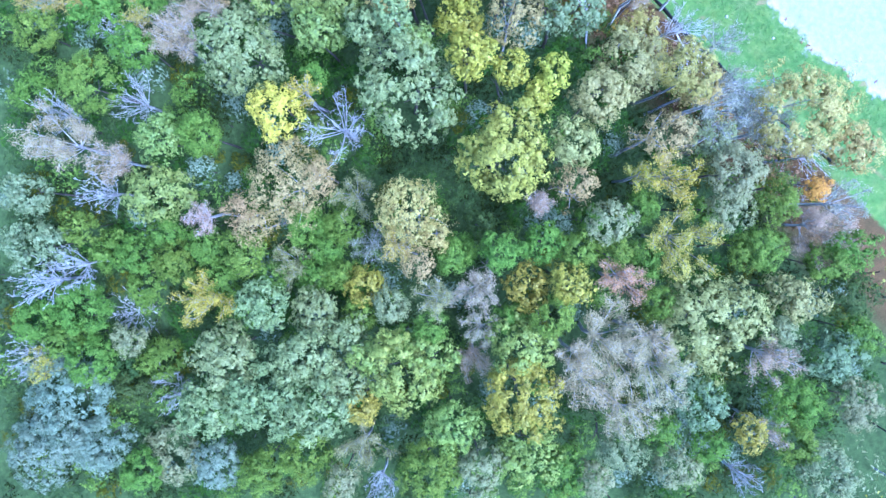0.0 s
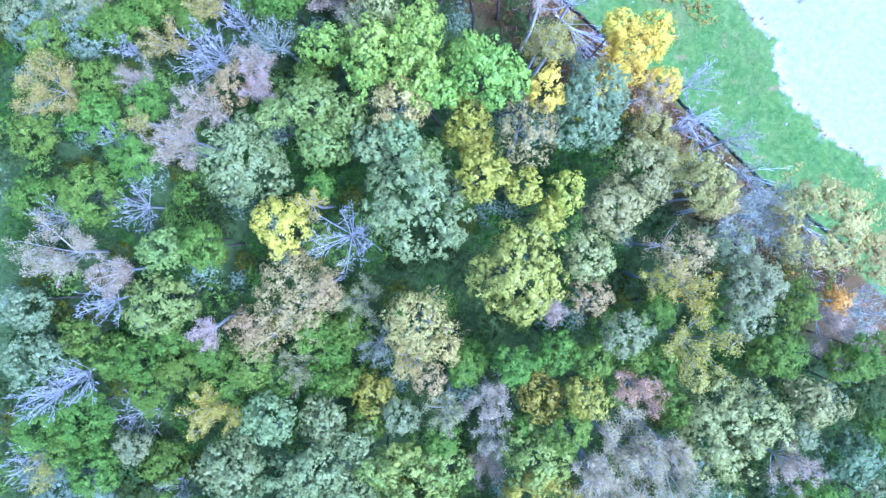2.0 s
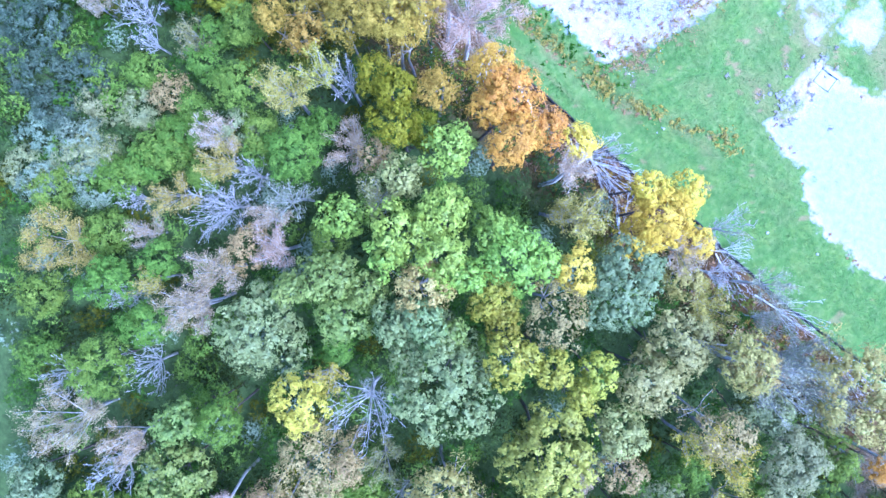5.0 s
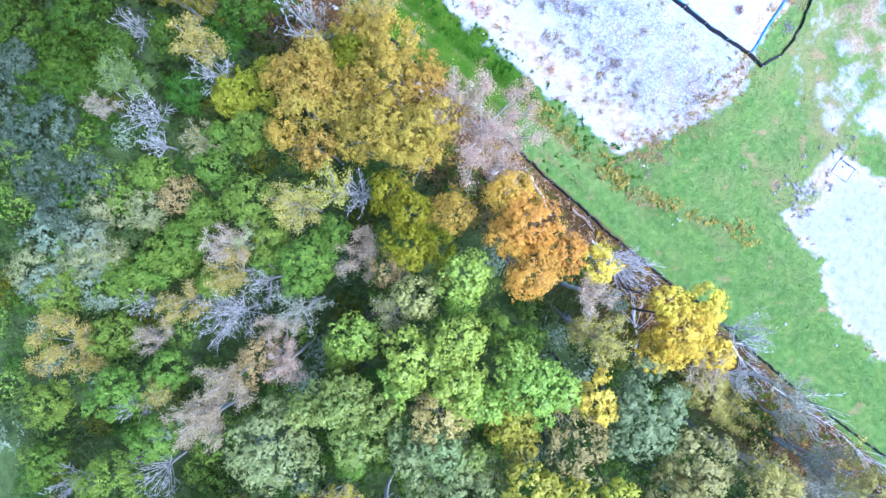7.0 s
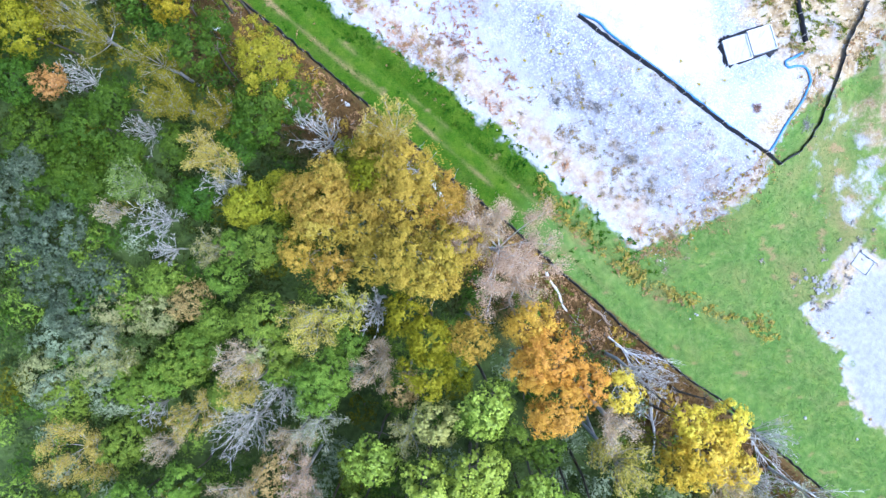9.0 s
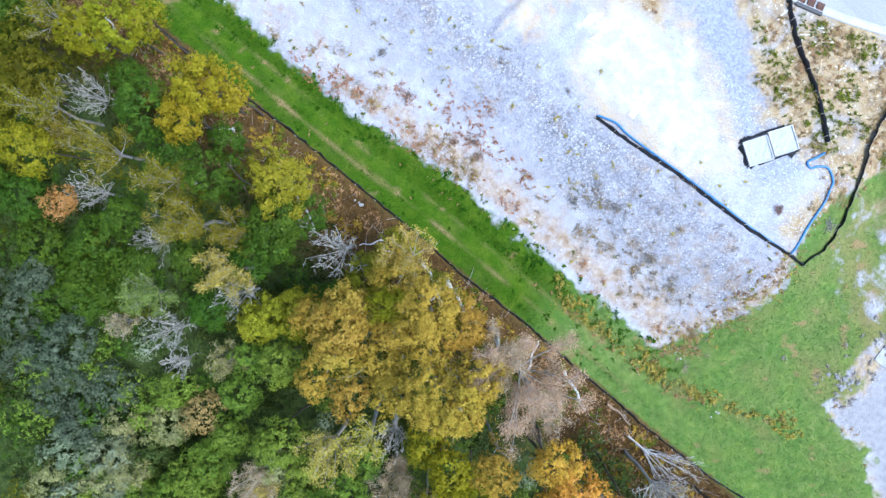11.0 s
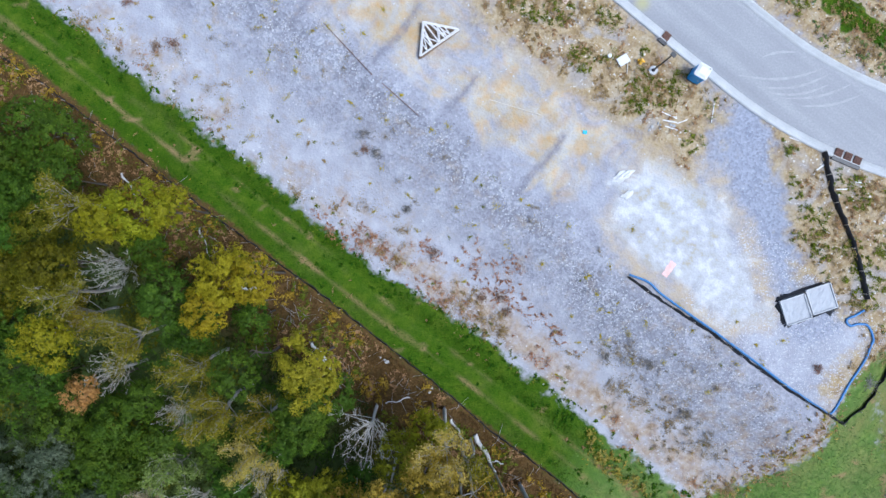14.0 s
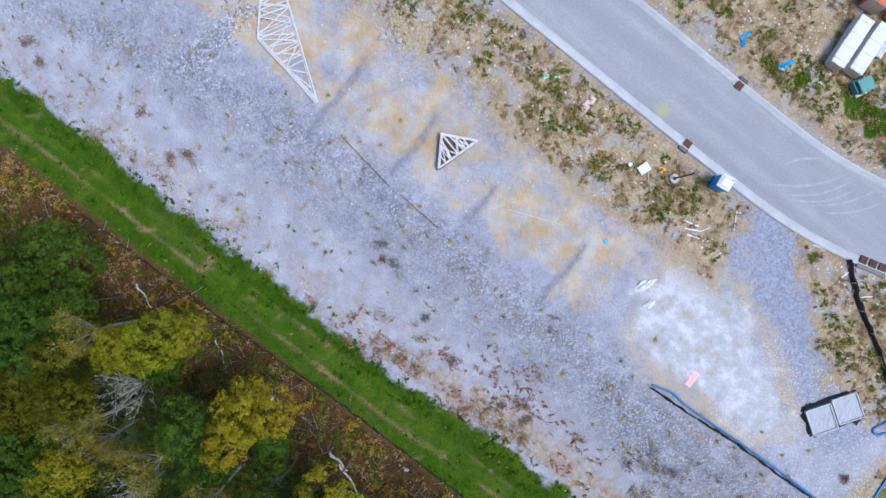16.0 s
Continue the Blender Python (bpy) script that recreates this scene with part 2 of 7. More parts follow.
ASPHALT = road_material()
TIMBER = plain("weathered_timber", (0.58, 0.56, 0.54), 0.8, size=4, spread=0.22)
FABRIC = plain("black_fabric", (0.012, 0.012, 0.015), 0.7, size=3, spread=0.3)
STAKE = plain("stake_wood", (0.5, 0.44, 0.36), 0.85, size=6)
BLUE_PIPE = plain("blue_hose", (0.035, 0.15, 0.36), 0.45, size=3, spread=0.3)
BLUE = plain("blue_plastic", (0.02, 0.33, 0.72), 0.4, size=1)
WHITE = plain("white_plastic", (0.62, 0.62, 0.62), 0.45, size=1.5, spread=0.05)
BLACK = plain("black_metal", (0.03, 0.03, 0.035), 0.45, size=4)
RUST = plain("rusty_iron", (0.12, 0.06, 0.042), 0.8, size=5, spread=0.4)
YELLOW = plain("yellow_paint", (0.75, 0.42, 0.03), 0.4, size=4)
TEAL = plain("green_cabinet_paint", (0.07, 0.23, 0.2), 0.5, size=2)
ORANGE_TARP = plain("orange_tarp", (0.62, 0.13, 0.03), 0.55, size=2)
TAN_BOARD = plain("bare_board", (0.62, 0.45, 0.28), 0.75, size=3)
STONE = plain("limestone", (0.36, 0.355, 0.345), 0.9, size=3, spread=0.25)
GREY_STONE = plain("grey_stone", (0.22, 0.215, 0.21), 0.9, size=3, spread=0.25)
BROWN_STONE = plain("brown_stone", (0.4, 0.33, 0.24), 0.9, size=3, spread=0.3)
TRAY_WALL = plain("tray_wall", (0.46, 0.46, 0.47), 0.6, size=2, spread=0.15)
GREY_TRAY = plain("tray_liner", (0.34, 0.35, 0.37), 0.6, size=1.2, spread=0.12)
LIME_CAKE = plain("lime_cake", (0.58, 0.575, 0.56), 0.9, size=2, spread=0.05)
DARK_TIMBER = plain("dark_timber", (0.2, 0.14, 0.095), 0.85, size=4, spread=0.3)
OLD_CONCRETE = plain("stained_concrete", (0.33, 0.33, 0.34), 0.9, size=1.2, spread=0.3, bump=0.3)
GREEN_PAINT = plain("green_paint", (0.25, 0.62, 0.42), 0.6)
PINK_BOARD = plain("pinkish_board", (0.6, 0.46, 0.4), 0.7, size=2)

# ---- mesh helpers ----
def part(name, bm, mat, parent=None, label=""):
    me = bpy.data.meshes.new(name)
    bm.to_mesh(me)
    bm.free()
    me.materials.append(mat)
    ob = new(name, me)
    ob.parent = parent
    if label:
        ob["label"] = label
    return ob


def mesh_part(name, verts, faces, mat, parent=None, label="", smooth=False):
    """A mesh from arrays of points and faces that all have the same number of corners."""
    verts, faces = np.asarray(verts, np.float32), np.asarray(faces, np.int32)
    me = bpy.data.meshes.new(name)
    k = faces.shape[1]
    me.vertices.add(len(verts)); me.loops.add(faces.size); me.polygons.add(len(faces))
    me.vertices.foreach_set("co", verts.ravel())
    me.loops.foreach_set("vertex_index", faces.ravel())
    me.polygons.foreach_set("loop_start", np.arange(0, faces.size, k, dtype=np.int32))
    me.polygons.foreach_set("loop_total", np.full(len(faces), k, np.int32))
    if smooth:
        me.polygons.foreach_set("use_smooth", np.ones(len(faces), bool))
    me.update(calc_edges=True)
    me.materials.append(mat)
    ob = new(name, me)
    ob.parent = parent
    if label:
        ob["label"] = label
    return ob


def block(sx, sy, sz, bevel=0.0, at=(0, 0, 0), turn=0.0):
    """A bevelled block that stands on z = 0 of its place."""
    bm = bmesh.new()
    bmesh.ops.create_cube(bm, size=1)
    bmesh.ops.scale(bm, vec=(sx, sy, sz), verts=bm.verts)
    if bevel:
        bmesh.ops.bevel(bm, geom=bm.edges[:], offset=bevel, segments=2, affect="EDGES")
    bmesh.ops.translate(bm, vec=(0, 0, sz / 2), verts=bm.verts)
    bmesh.ops.transform(bm, matrix=pose(*at, 0, 0, turn), verts=bm.verts)
    return bm


def rod(p, q, r1, r2=None, sides=8):
    bm = bmesh.new()
    p, q = Vector(p), Vector(q)
    d = q - p
    m = Matrix.Translation((p + q) / 2) @ d.to_track_quat("Z", "Y").to_matrix().to_4x4()
    bmesh.ops.create_cone(bm, cap_ends=True, segments=sides, radius1=r1, radius2=r1 if r2 is None else r2, depth=d.length, matrix=m)
    return bm


def plank(p, q, width, thick):
    bm = bmesh.new()
    p, q = Vector(p), Vector(q)
    d = q - p
    m = Matrix.Translation((p + q) / 2) @ d.to_track_quat("X", "Z").to_matrix().to_4x4()
    bmesh.ops.create_cube(bm, size=1, matrix=m @ Matrix.Diagonal((d.length, width, thick, 1)))
    return bm


def thing(name, u, v, turn=0.0, up=0.0, label="", category="", group=""):
    """An Empty on the ground at a place of the plan; turn is measured from the u axis."""
    ob = new(name)
    x, y = spot(u, v)
    ob.matrix_basis = pose(x, y, float(rise(u, v)) + up, 0, 0, turn - math.degrees(ROUND))
    return tagged(ob, label, category, group)


def tubes(a, b, ra, rb, sides=3):
    """Points and faces of many tapered tubes from a to b."""
    a, b = np.asarray(a, float), np.asarray(b, float)
    ra, rb = np.asarray(ra, float)[:, None, None], np.asarray(rb, float)[:, None, None]
    d = b - a
    d /= np.linalg.norm(d, axis=1, keepdims=True) + 1e-9
    h = np.where(np.abs(d[:, 2:]) < 0.9, np.array([[0, 0, 1.0]]), np.array([[1.0, 0, 0]]))
    e = np.cross(d, h)
    e /= np.linalg.norm(e, axis=1, keepdims=True)
    f = np.cross(d, e)
    w = np.arange(sides) * 2 * math.pi / sides
    ring = e[:, None, :] * np.cos(w)[None, :, None] + f[:, None, :] * np.sin(w)[None, :, None]
    verts = np.concatenate([a[:, None] + ring * ra, b[:, None] + ring * rb], axis=1).reshape(-1, 3)
    base = (np.arange(len(a)) * 2 * sides)[:, None]
    k = np.arange(sides)
    k1 = (k + 1) % sides
    faces = np.stack([base + k, base + k1, base + k1 + sides, base + k + sides], axis=2).reshape(-1, 4)
    return verts, faces


def leaves(points, normals, length, width, rng, along=None, stray=0.3, scale=1.0):
    """Small pointed leaf sprays at points with rough normals; along: the way they point."""
    n = len(points)
    nn = normals + rng.normal(0, stray, (n, 3))
    nn /= np.linalg.norm(nn, axis=1, keepdims=True) + 1e-9
    t = rng.normal(0, 1, (n, 3))
    if along is not None:
        t = t * 0.35 + along
    t -= nn * np.sum(t * nn, axis=1, keepdims=True)
    t /= np.linalg.norm(t, axis=1, keepdims=True) + 1e-9
    s = np.cross(nn, t)
    size = rng.uniform(0.65, 1.35, (n, 1)) * scale
    L, W = t * length * size * 0.5, s * width * size * 0.5
    verts = np.stack([points - L + W, points - L - W, points + L], axis=1).reshape(-1, 3)
    faces = np.arange(3 * n).reshape(-1, 3)
    return verts, faces


def scatter_stones(u, v, size, rng, flat=0.6):
    """Squashed, skewed stones half sunk in the ground."""
    n = len(u)
    x, y = spot(u, v)
    z = rise(u, v)
    oct_ = np.array([(1, 0, 0), (0, 1, 0), (-1, 0, 0), (0, -1, 0), (0, 0, 1), (0, 0, -1)], float)
    p = oct_[None] * rng.uniform(0.6, 1.25, (n, 6, 1))
    w = rng.uniform(0, 2 * math.pi, n)
    cw, sw = np.cos(w)[:, None], np.sin(w)[:, None]
    px, py = p[..., 0] + rng.normal(0, 0.18, (n, 6)), p[..., 1] + rng.normal(0, 0.18, (n, 6))
    q = np.stack([px * cw - py * sw, px * sw + py * cw, p[..., 2] * flat], axis=2) * size[:, None, None] * 0.5
    q += np.stack([x, y, z + size * 0.14], axis=1)[:, None]
    q = q[:, :5]
    q[:, :4, 2] -= size[:, None] * 0.2
    f = np.array([(0, 1, 4), (1, 2, 4), (2, 3, 4), (3, 0, 4)])
    return q.reshape(-1, 3), (f[None] + (np.arange(n) * 5)[:, None, None]).reshape(-1, 3)


# ---- ground ----
def inside(u, v, corners):
    """Distance into a polygon, negative outside."""
    c = np.array(corners, float)
    d = np.full(u.shape, 1e9)
    inn = np.zeros(u.shape, bool)
    for (a0, b0), (a1, b1) in zip(c, np.roll(c, -1, axis=0)):
        ex, ey = a1 - a0, b1 - b0
        k = np.clip(((u - a0) * ex + (v - b0) * ey) / (ex * ex + ey * ey), 0, 1)
        d = np.minimum(d, np.hypot(u - a0 - k * ex, v - b0 - k * ey))
        if b0 != b1:
            inn ^= ((b0 > v) != (b1 > v)) & (u < (a1 - a0) * (v - b0) / (b1 - b0) + a0)
    return np.where(inn, d, -d)


def kerb_line(u):
    """v of the road's near kerb."""
    return 71.7 + 0.0115 * np.maximum(0, u + 40) ** 2


def grass_edge(u):
    return 39.2 + 1.1 * ease(-52, -42, u)


LOWER_LOT = [(20, 46.8), (1.7, 46.8), (2.6, 50.3), (1.7, 54.9), (5.2, 55.6), (7.3, 55.8), (20, 62), (60, 80), (70, 60), (40, 50), (28, 45), (24.5, 43.8), (20.9, 43.1), (17.7, 42.7), (14.1, 42.8), (10.4, 44.4), (6.2, 46.3)]
LOWER_LOT[0] = (9, 46.0)
DRIVE = [(-40.5, 72.4), (-38.3, 68.3), (-36.0, 65.2), (-31, 63), (-26, 58.5), (-20, 58), (-17.8, 61.5), (-19.5, 65.6), (-22.8, 66.4), (-26.3, 66.8), (-30.5, 68.6), (-33.5, 72.8)]
LIME = [(-43, 60.2), (-41, 63.8), (-36.2, 65.0), (-30.5, 62.4), (-24.2, 58.2), (-26.5, 55.0), (-32, 55.2), (-37.5, 54.8), (-41.2, 56.4)]


def masks(u, v):
    e = grass_edge(u)
    ramp_ = lambda d, w=1.0: np.clip(0.5 + d / (2 * w), -1, 2)
    lot2 = inside(u, v, LOWER_LOT) + 0.9 * (rough(u, v, 2.3, 83) - 0.5)
    pad_end = -13.2 + 0.9 * np.sin(v * 0.4)
    ragged = 1.0 * (rough(u, v, 2.6, 81) - 0.5) + 0.9 * (rough(u, v, 0.7, 82) - 0.5)
    grass_strip = np.minimum(v - 33.2, np.where(u < -16, e - v, -99))
    grass_right = np.minimum.reduce([v - 33.2, np.maximum(e - v, np.minimum(u - pad_end + np.maximum(0, 45 - v) * 0.6, 72 + 0.6 * (u + 12) - v)), -lot2 - 0.6])
    far_green = inside(u, v, [(-47, 82.2), (-45, 83.6), (-40, 86.5), (-30, 88), (-20, 84), (-30, 82), (-38, 81)]) - 6.0 * (rough(u, v, 1.3, 71) - 0.2)
    g = np.maximum(np.maximum(grass_strip, grass_right), far_green)
    m = {}
    m["grass"] = ramp_(g + np.where(v > e - 1.5, ragged, 0), 1.3)
    m["litter"] = ramp_(33.9 - v)
    m["lush"] = 1 - ease(-34, -20, u)
    m["moss"] = 1.1 * (1 - ease(20, 30, v))
    m["white"] = ramp_(lot2)
    m["drive"] = ramp_(inside(u, v, DRIVE))
    lime = inside(u, v, LIME)
    m["lime"] = np.clip(0.42 + lime / 4.0, -1, 0.8)
    m["tan"] = 0.62 * np.exp(-((lime + 0.3) / 1.3) ** 2) * ease(-44, -40, u) + 0.5 * np.exp(-((u + 42) / 2.5) ** 2 - ((v - 63) / 2.5) ** 2)
    scrub = np.minimum(np.minimum(v - 63.4 - 2.4 * (rough(u, v, 5, 7) - 0.5), 71.9 + 6 * ease(-40, -20, u) - v), np.maximum(-37.8 - u - (v - 66) * 0.3 + 1.6 * (rough(u, v, 2.5, 8) - 0.5), u + 31.5 - (69 - v) * 1.25 + 1.6 * (rough(u, v, 2.5, 9) - 0.5)))
    m["soil"] = ramp_(np.maximum(scrub, v - kerb_line(u) - 8.0), 2.2)
    slope = inside(u, v, [(-10.5, 57), (-3, 55), (4, 58), (8, 70), (-10, 76), (-15, 70)])
    m["grass"] = np.minimum(m["grass"], 0.5 + 0.9 * (0.6 - ease(-2.5, 2.0, slope) * (0.2 + 0.6 * rough(u * 0.6 + v, (v - u) * 0.35, 1.6, 85))))
    m["soil"] = np.maximum(m["soil"], 0.4 * ease(-2.5, 2.0, slope))
    apron = np.exp(-((u - 1.0) / 2.2) ** 2 - ((v - 52.5) / 4.5) ** 2)
    m["grass"] = np.minimum(m["grass"], 1.3 - 1.0 * apron)
    m["soil"] = np.maximum(m["soil"], 0.65 * apron)
    m["soil"] = np.maximum(m["soil"], 0.45 * np.exp(-((lot2 + 0.4) / 0.4) ** 2))
    m["soil"] = np.maximum(m["soil"], ramp_(inside(u, v, [(-16.6, 56), (-13.5, 56), (-12.5, 62), (-15, 66), (-18, 64.5), (-16, 62)]), 1.6))
    m["ochre"] = 0.64 * ease(52, 56, v) * (1 - ease(63, 65, v)) * (1 - ease(-47, -41, u)) - 0.05
    m["rubble"] = np.exp(-((v - np.interp(u, [-104, -87, -68, -45, -30], [44, 49.8, 52.0, 51, 50])) / 2.2) ** 2) * (1 - ease(-40, -30, u)) * 0.62 + 0.55 * ease(44, 47, v) * (1 - ease(52.5, 53.6, v)) * ease(-42, -34, u) - 0.12
    streak = np.zeros(u.shape)
    for c, lo, hi in ((-74.3, 51, 61), (-66.3, 53, 61), (-58.5, 54, 59.5), (-48.9, 52, 60)):
        streak = np.maximum(streak, np.exp(-((u - c - 0.12 * np.sin(v * 0.9)) / 0.55) ** 2) * ease(lo - 1, lo + 1, v) * (1 - ease(hi - 1, hi + 1, v)))
    m["damp"] = 0.72 * streak - 0.1
    m["dusty"] = 0.95 * ease(37, 41, v) * (1 - ease(45, 48.5, v)) + 0.5 * ease(53, 55, v) * (1 - ease(61, 63, v)) + 0.35 * ease(-45, -38, u) * ease(54, 58, v) - 0.05
    m["weedy"] = (0.3 + 0.24 * ease(-62, -48, u)) * ease(0.0, 1.0, v - e) * (1 - ease(2.0, 5.0, v - e)) + 0.18 * ease(40, 44, v) * (1 - ease(52, 54, v)) + 0.22 * ease(-32, -16, u) * ease(42, 45, v) * (1 - ease(53, 54, v))
    m["weedy"] = np.maximum(m["weedy"], 0.6 * np.exp(-((lot2 + 0.6) / 1.6) ** 2) * ease(46, 49, v) * (u < 12))
    m["rubble"] = np.maximum(m["rubble"], 0.7 * np.exp(-((u + 85.8 - 0.13 * (v - 53)) / 1.3) ** 2) * ease(49, 51, v) * (1 - ease(56, 58, v)))
    m["white"] = m["white"] - 0.5 * np.exp(-((u - 3.2) / 3.0) ** 2 - ((v - 52) / 4.0) ** 2) * 1.2
    m["weedy"] = np.maximum(m["weedy"], 0.62 * np.exp(-((u - pad_end + 0.6 + np.maximum(0, 45 - v) * 0.6) / 1.6) ** 2) * (v > 39.5) * (v < 56))
    # two worn wheel tracks along the strip, thin turf on the slope
    track = np.exp(-((v - 35.6 - 0.25 * np.sin(u * 0.13)) / 0.24) ** 2) * (0.15 + 1.0 * rough(u, v, 2.4, 87)) + 0.8 * np.exp(-((v - 37.3 - 0.2 * np.sin(u * 0.17 + 1)) / 0.2) ** 2) * rough(u, v, 2.0, 88)
    m["thin"] = 0.72 * track * (1 - ease(-24, -12, u)) + 0.24 * np.exp(-((v - 38.2 - 2.6 * ease(-14, -6, u)) / 1.0) ** 2) * ease(-30, -20, u) * (1 - ease(-2, 4, u)) + 0.42 * ease(-16, -9, u) * ease(40, 52, v) * rough(u * 0.5 + v, v * 0.3 - u * 0.3, 2.5, 84) + 0.5 * (rough(u + v, v - u, 1.5, 89) > 0.9) + 0.02 + 0.08 * ease(-30, -15, u)
    return m


def steps(lo, hi, d, far):
    s = [-4000, -1500, -600, -300, -190]
    return np.concatenate([s, np.arange(far[0], lo, 2.0), np.arange(lo, hi, d), np.arange(hi, far[1], 2.0), [190, 300, 600, 1500, 4000]])


def build_ground():
    us, vs = steps(-104, 32, 0.4, (-150, 100)), steps(31, 92, 0.4, (-80, 150))
    u, v = np.meshgrid(us, vs, indexing="ij")
    z = rise(u, v)
    verts = np.stack([u, v, z], axis=2).reshape(-1, 3)
    i = np.arange(len(us) * len(vs)).reshape(len(us), len(vs))
    faces = np.stack([i[:-1, :-1], i[1:, :-1], i[1:, 1:], i[:-1, 1:]], axis=2).reshape(-1, 4)
    ob = mesh_part("ground", verts, faces, ground_material(), smooth=True)
    ob.matrix_basis = pose(0, 0, 0, 0, 0, -math.degrees(ROUND))
    for name, values in masks(u, v).items():
        ob.data.attributes.new(name, "FLOAT", "POINT").data.foreach_set("value", values.ravel().astype(np.float32))
    tagged(ob, "sloping ground of leaf litter, grass, gravel and bare earth", "ground", kind="structure")


build_ground()


# ---- road ----
def road_curve():
    us = np.concatenate([[-400, -160], np.arange(-110, -39, 3.0), np.arange(-39, -4, 1.0)])
    vs = kerb_line(us)
    tail = np.array([(us[-1] + k * (us[-1] - us[-2]), vs[-1] + k * (vs[-1] - vs[-2])) for k in (20, 120)])
    p = np.concatenate([np.stack([us, vs], axis=1), tail])
    t = np.gradient(p, axis=0)
    t /= np.linalg.norm(t, axis=1, keepdims=True)
    return p, np.stack([-t[:, 1], t[:, 0]], axis=1)


def road_strip(name, profile, mat, label, category):
    """A strip along the road from offsets and heights across it."""
    p, nrm = road_curve()
    rows = []
    for off, h in profile:
        q = p + nrm * off
        mid_ = p + nrm * 4.0
        z = 0.9 - 0.04 * np.minimum(0, np.clip(mid_[:, 0], -160, 90) + 48)
        rows.append(np.stack([q[:, 0], q[:, 1], z + h], axis=1))
    verts = np.array(rows)
    k, n = verts.shape[:2]
    i = np.arange(k * n).reshape(k, n)
    faces = np.stack([i[:-1, :-1], i[:-1, 1:], i[1:, 1:], i[1:, :-1]], axis=2).reshape(-1, 4)
    ob = mesh_part(name, verts.reshape(-1, 3), faces, mat)
    ob.matrix_basis = pose(0, 0, 0, 0, 0, -math.degrees(ROUND))
    return tagged(ob, label, category, kind="structure")


road_strip("road", [(0.82, 0.055), (2.2, 0.085), (4.0, 0.12), (5.8, 0.085), (7.2, 0.055)], ASPHALT, "pale grey asphalt road with faint tyre marks", "road")
road_strip("kerb", [(0.0, -0.3), (0.0, 0.2), (0.16, 0.21), (0.3, 0.11), (0.45, 0.06), (0.82, 0.065), (0.82, -0.3)], CONCRETE, "pale concrete kerb and gutter beside the road", "kerb")
road_strip("kerb", [(7.2, -0.3), (7.2, 0.065), (7.5, 0.06), (7.6, 0.11), (7.75, 0.21), (7.9, 0.2), (7.9, -0.3)], CONCRETE, "pale concrete kerb and gutter beside the road", "kerb")


def tyre_marks():
    """Pale curved tyre tracks where lorries swing in to the drive."""
    dusty = plain("tyre_dust", (0.33, 0.325, 0.33), 0.85, size=1.5, spread=0.2)
    road_z = 0.9 + 0.12
    verts, faces = [], []
    for k, (u0, v0, u1, v1, bend) in enumerate(((-40.0, 73.6, -34.2, 79.2, -0.7), (-37.9, 73.9, -33.6, 78.9, -0.6), (-36.8, 74.1, -33.0, 78.2, -0.5), (-39.3, 76.3, -37.2, 78.5, 0.2), (-35.4, 74.6, -31.4, 79.6, -0.5), (-33.8, 75.0, -30.2, 79.2, -0.4))):
        d = Vector((u1 - u0, v1 - v0)).normalized()
        n = 16
        base = len(verts)
        for i in range(n + 1):
            s = i / n
            u = u0 + (u1 - u0) * s - d.y * bend * math.sin(math.pi * s)
            v = v0 + (v1 - v0) * s + d.x * bend * math.sin(math.pi * s)
            w = 0.13 * math.sin(math.pi * min(1, max(0.04, s))) ** 0.5 * (0.7 + 0.5 * ((i * 7 + k * 3) % 5) / 5)
            across = abs(v - float(kerb_line(np.array(u))) - 4.0)
            z = 0.9 + 0.12 - 0.0195 * min(3.3, across) + 0.012
            verts += [(u - d.y * w, v + d.x * w, z), (u + d.y * w, v - d.x * w, z)]
        faces += [(base + 2 * i, base + 2 * i + 1, base + 2 * i + 3, base + 2 * i + 2) for i in range(n)]
    ob = mesh_part("tyre_marks", verts, faces, dusty)
    ob.matrix_basis = pose(0, 0, 0, 0, 0, -math.degrees(ROUND))
    tagged(ob, "pale curved tyre tracks on the road", "tyre marks", kind="stuff")


tyre_marks()

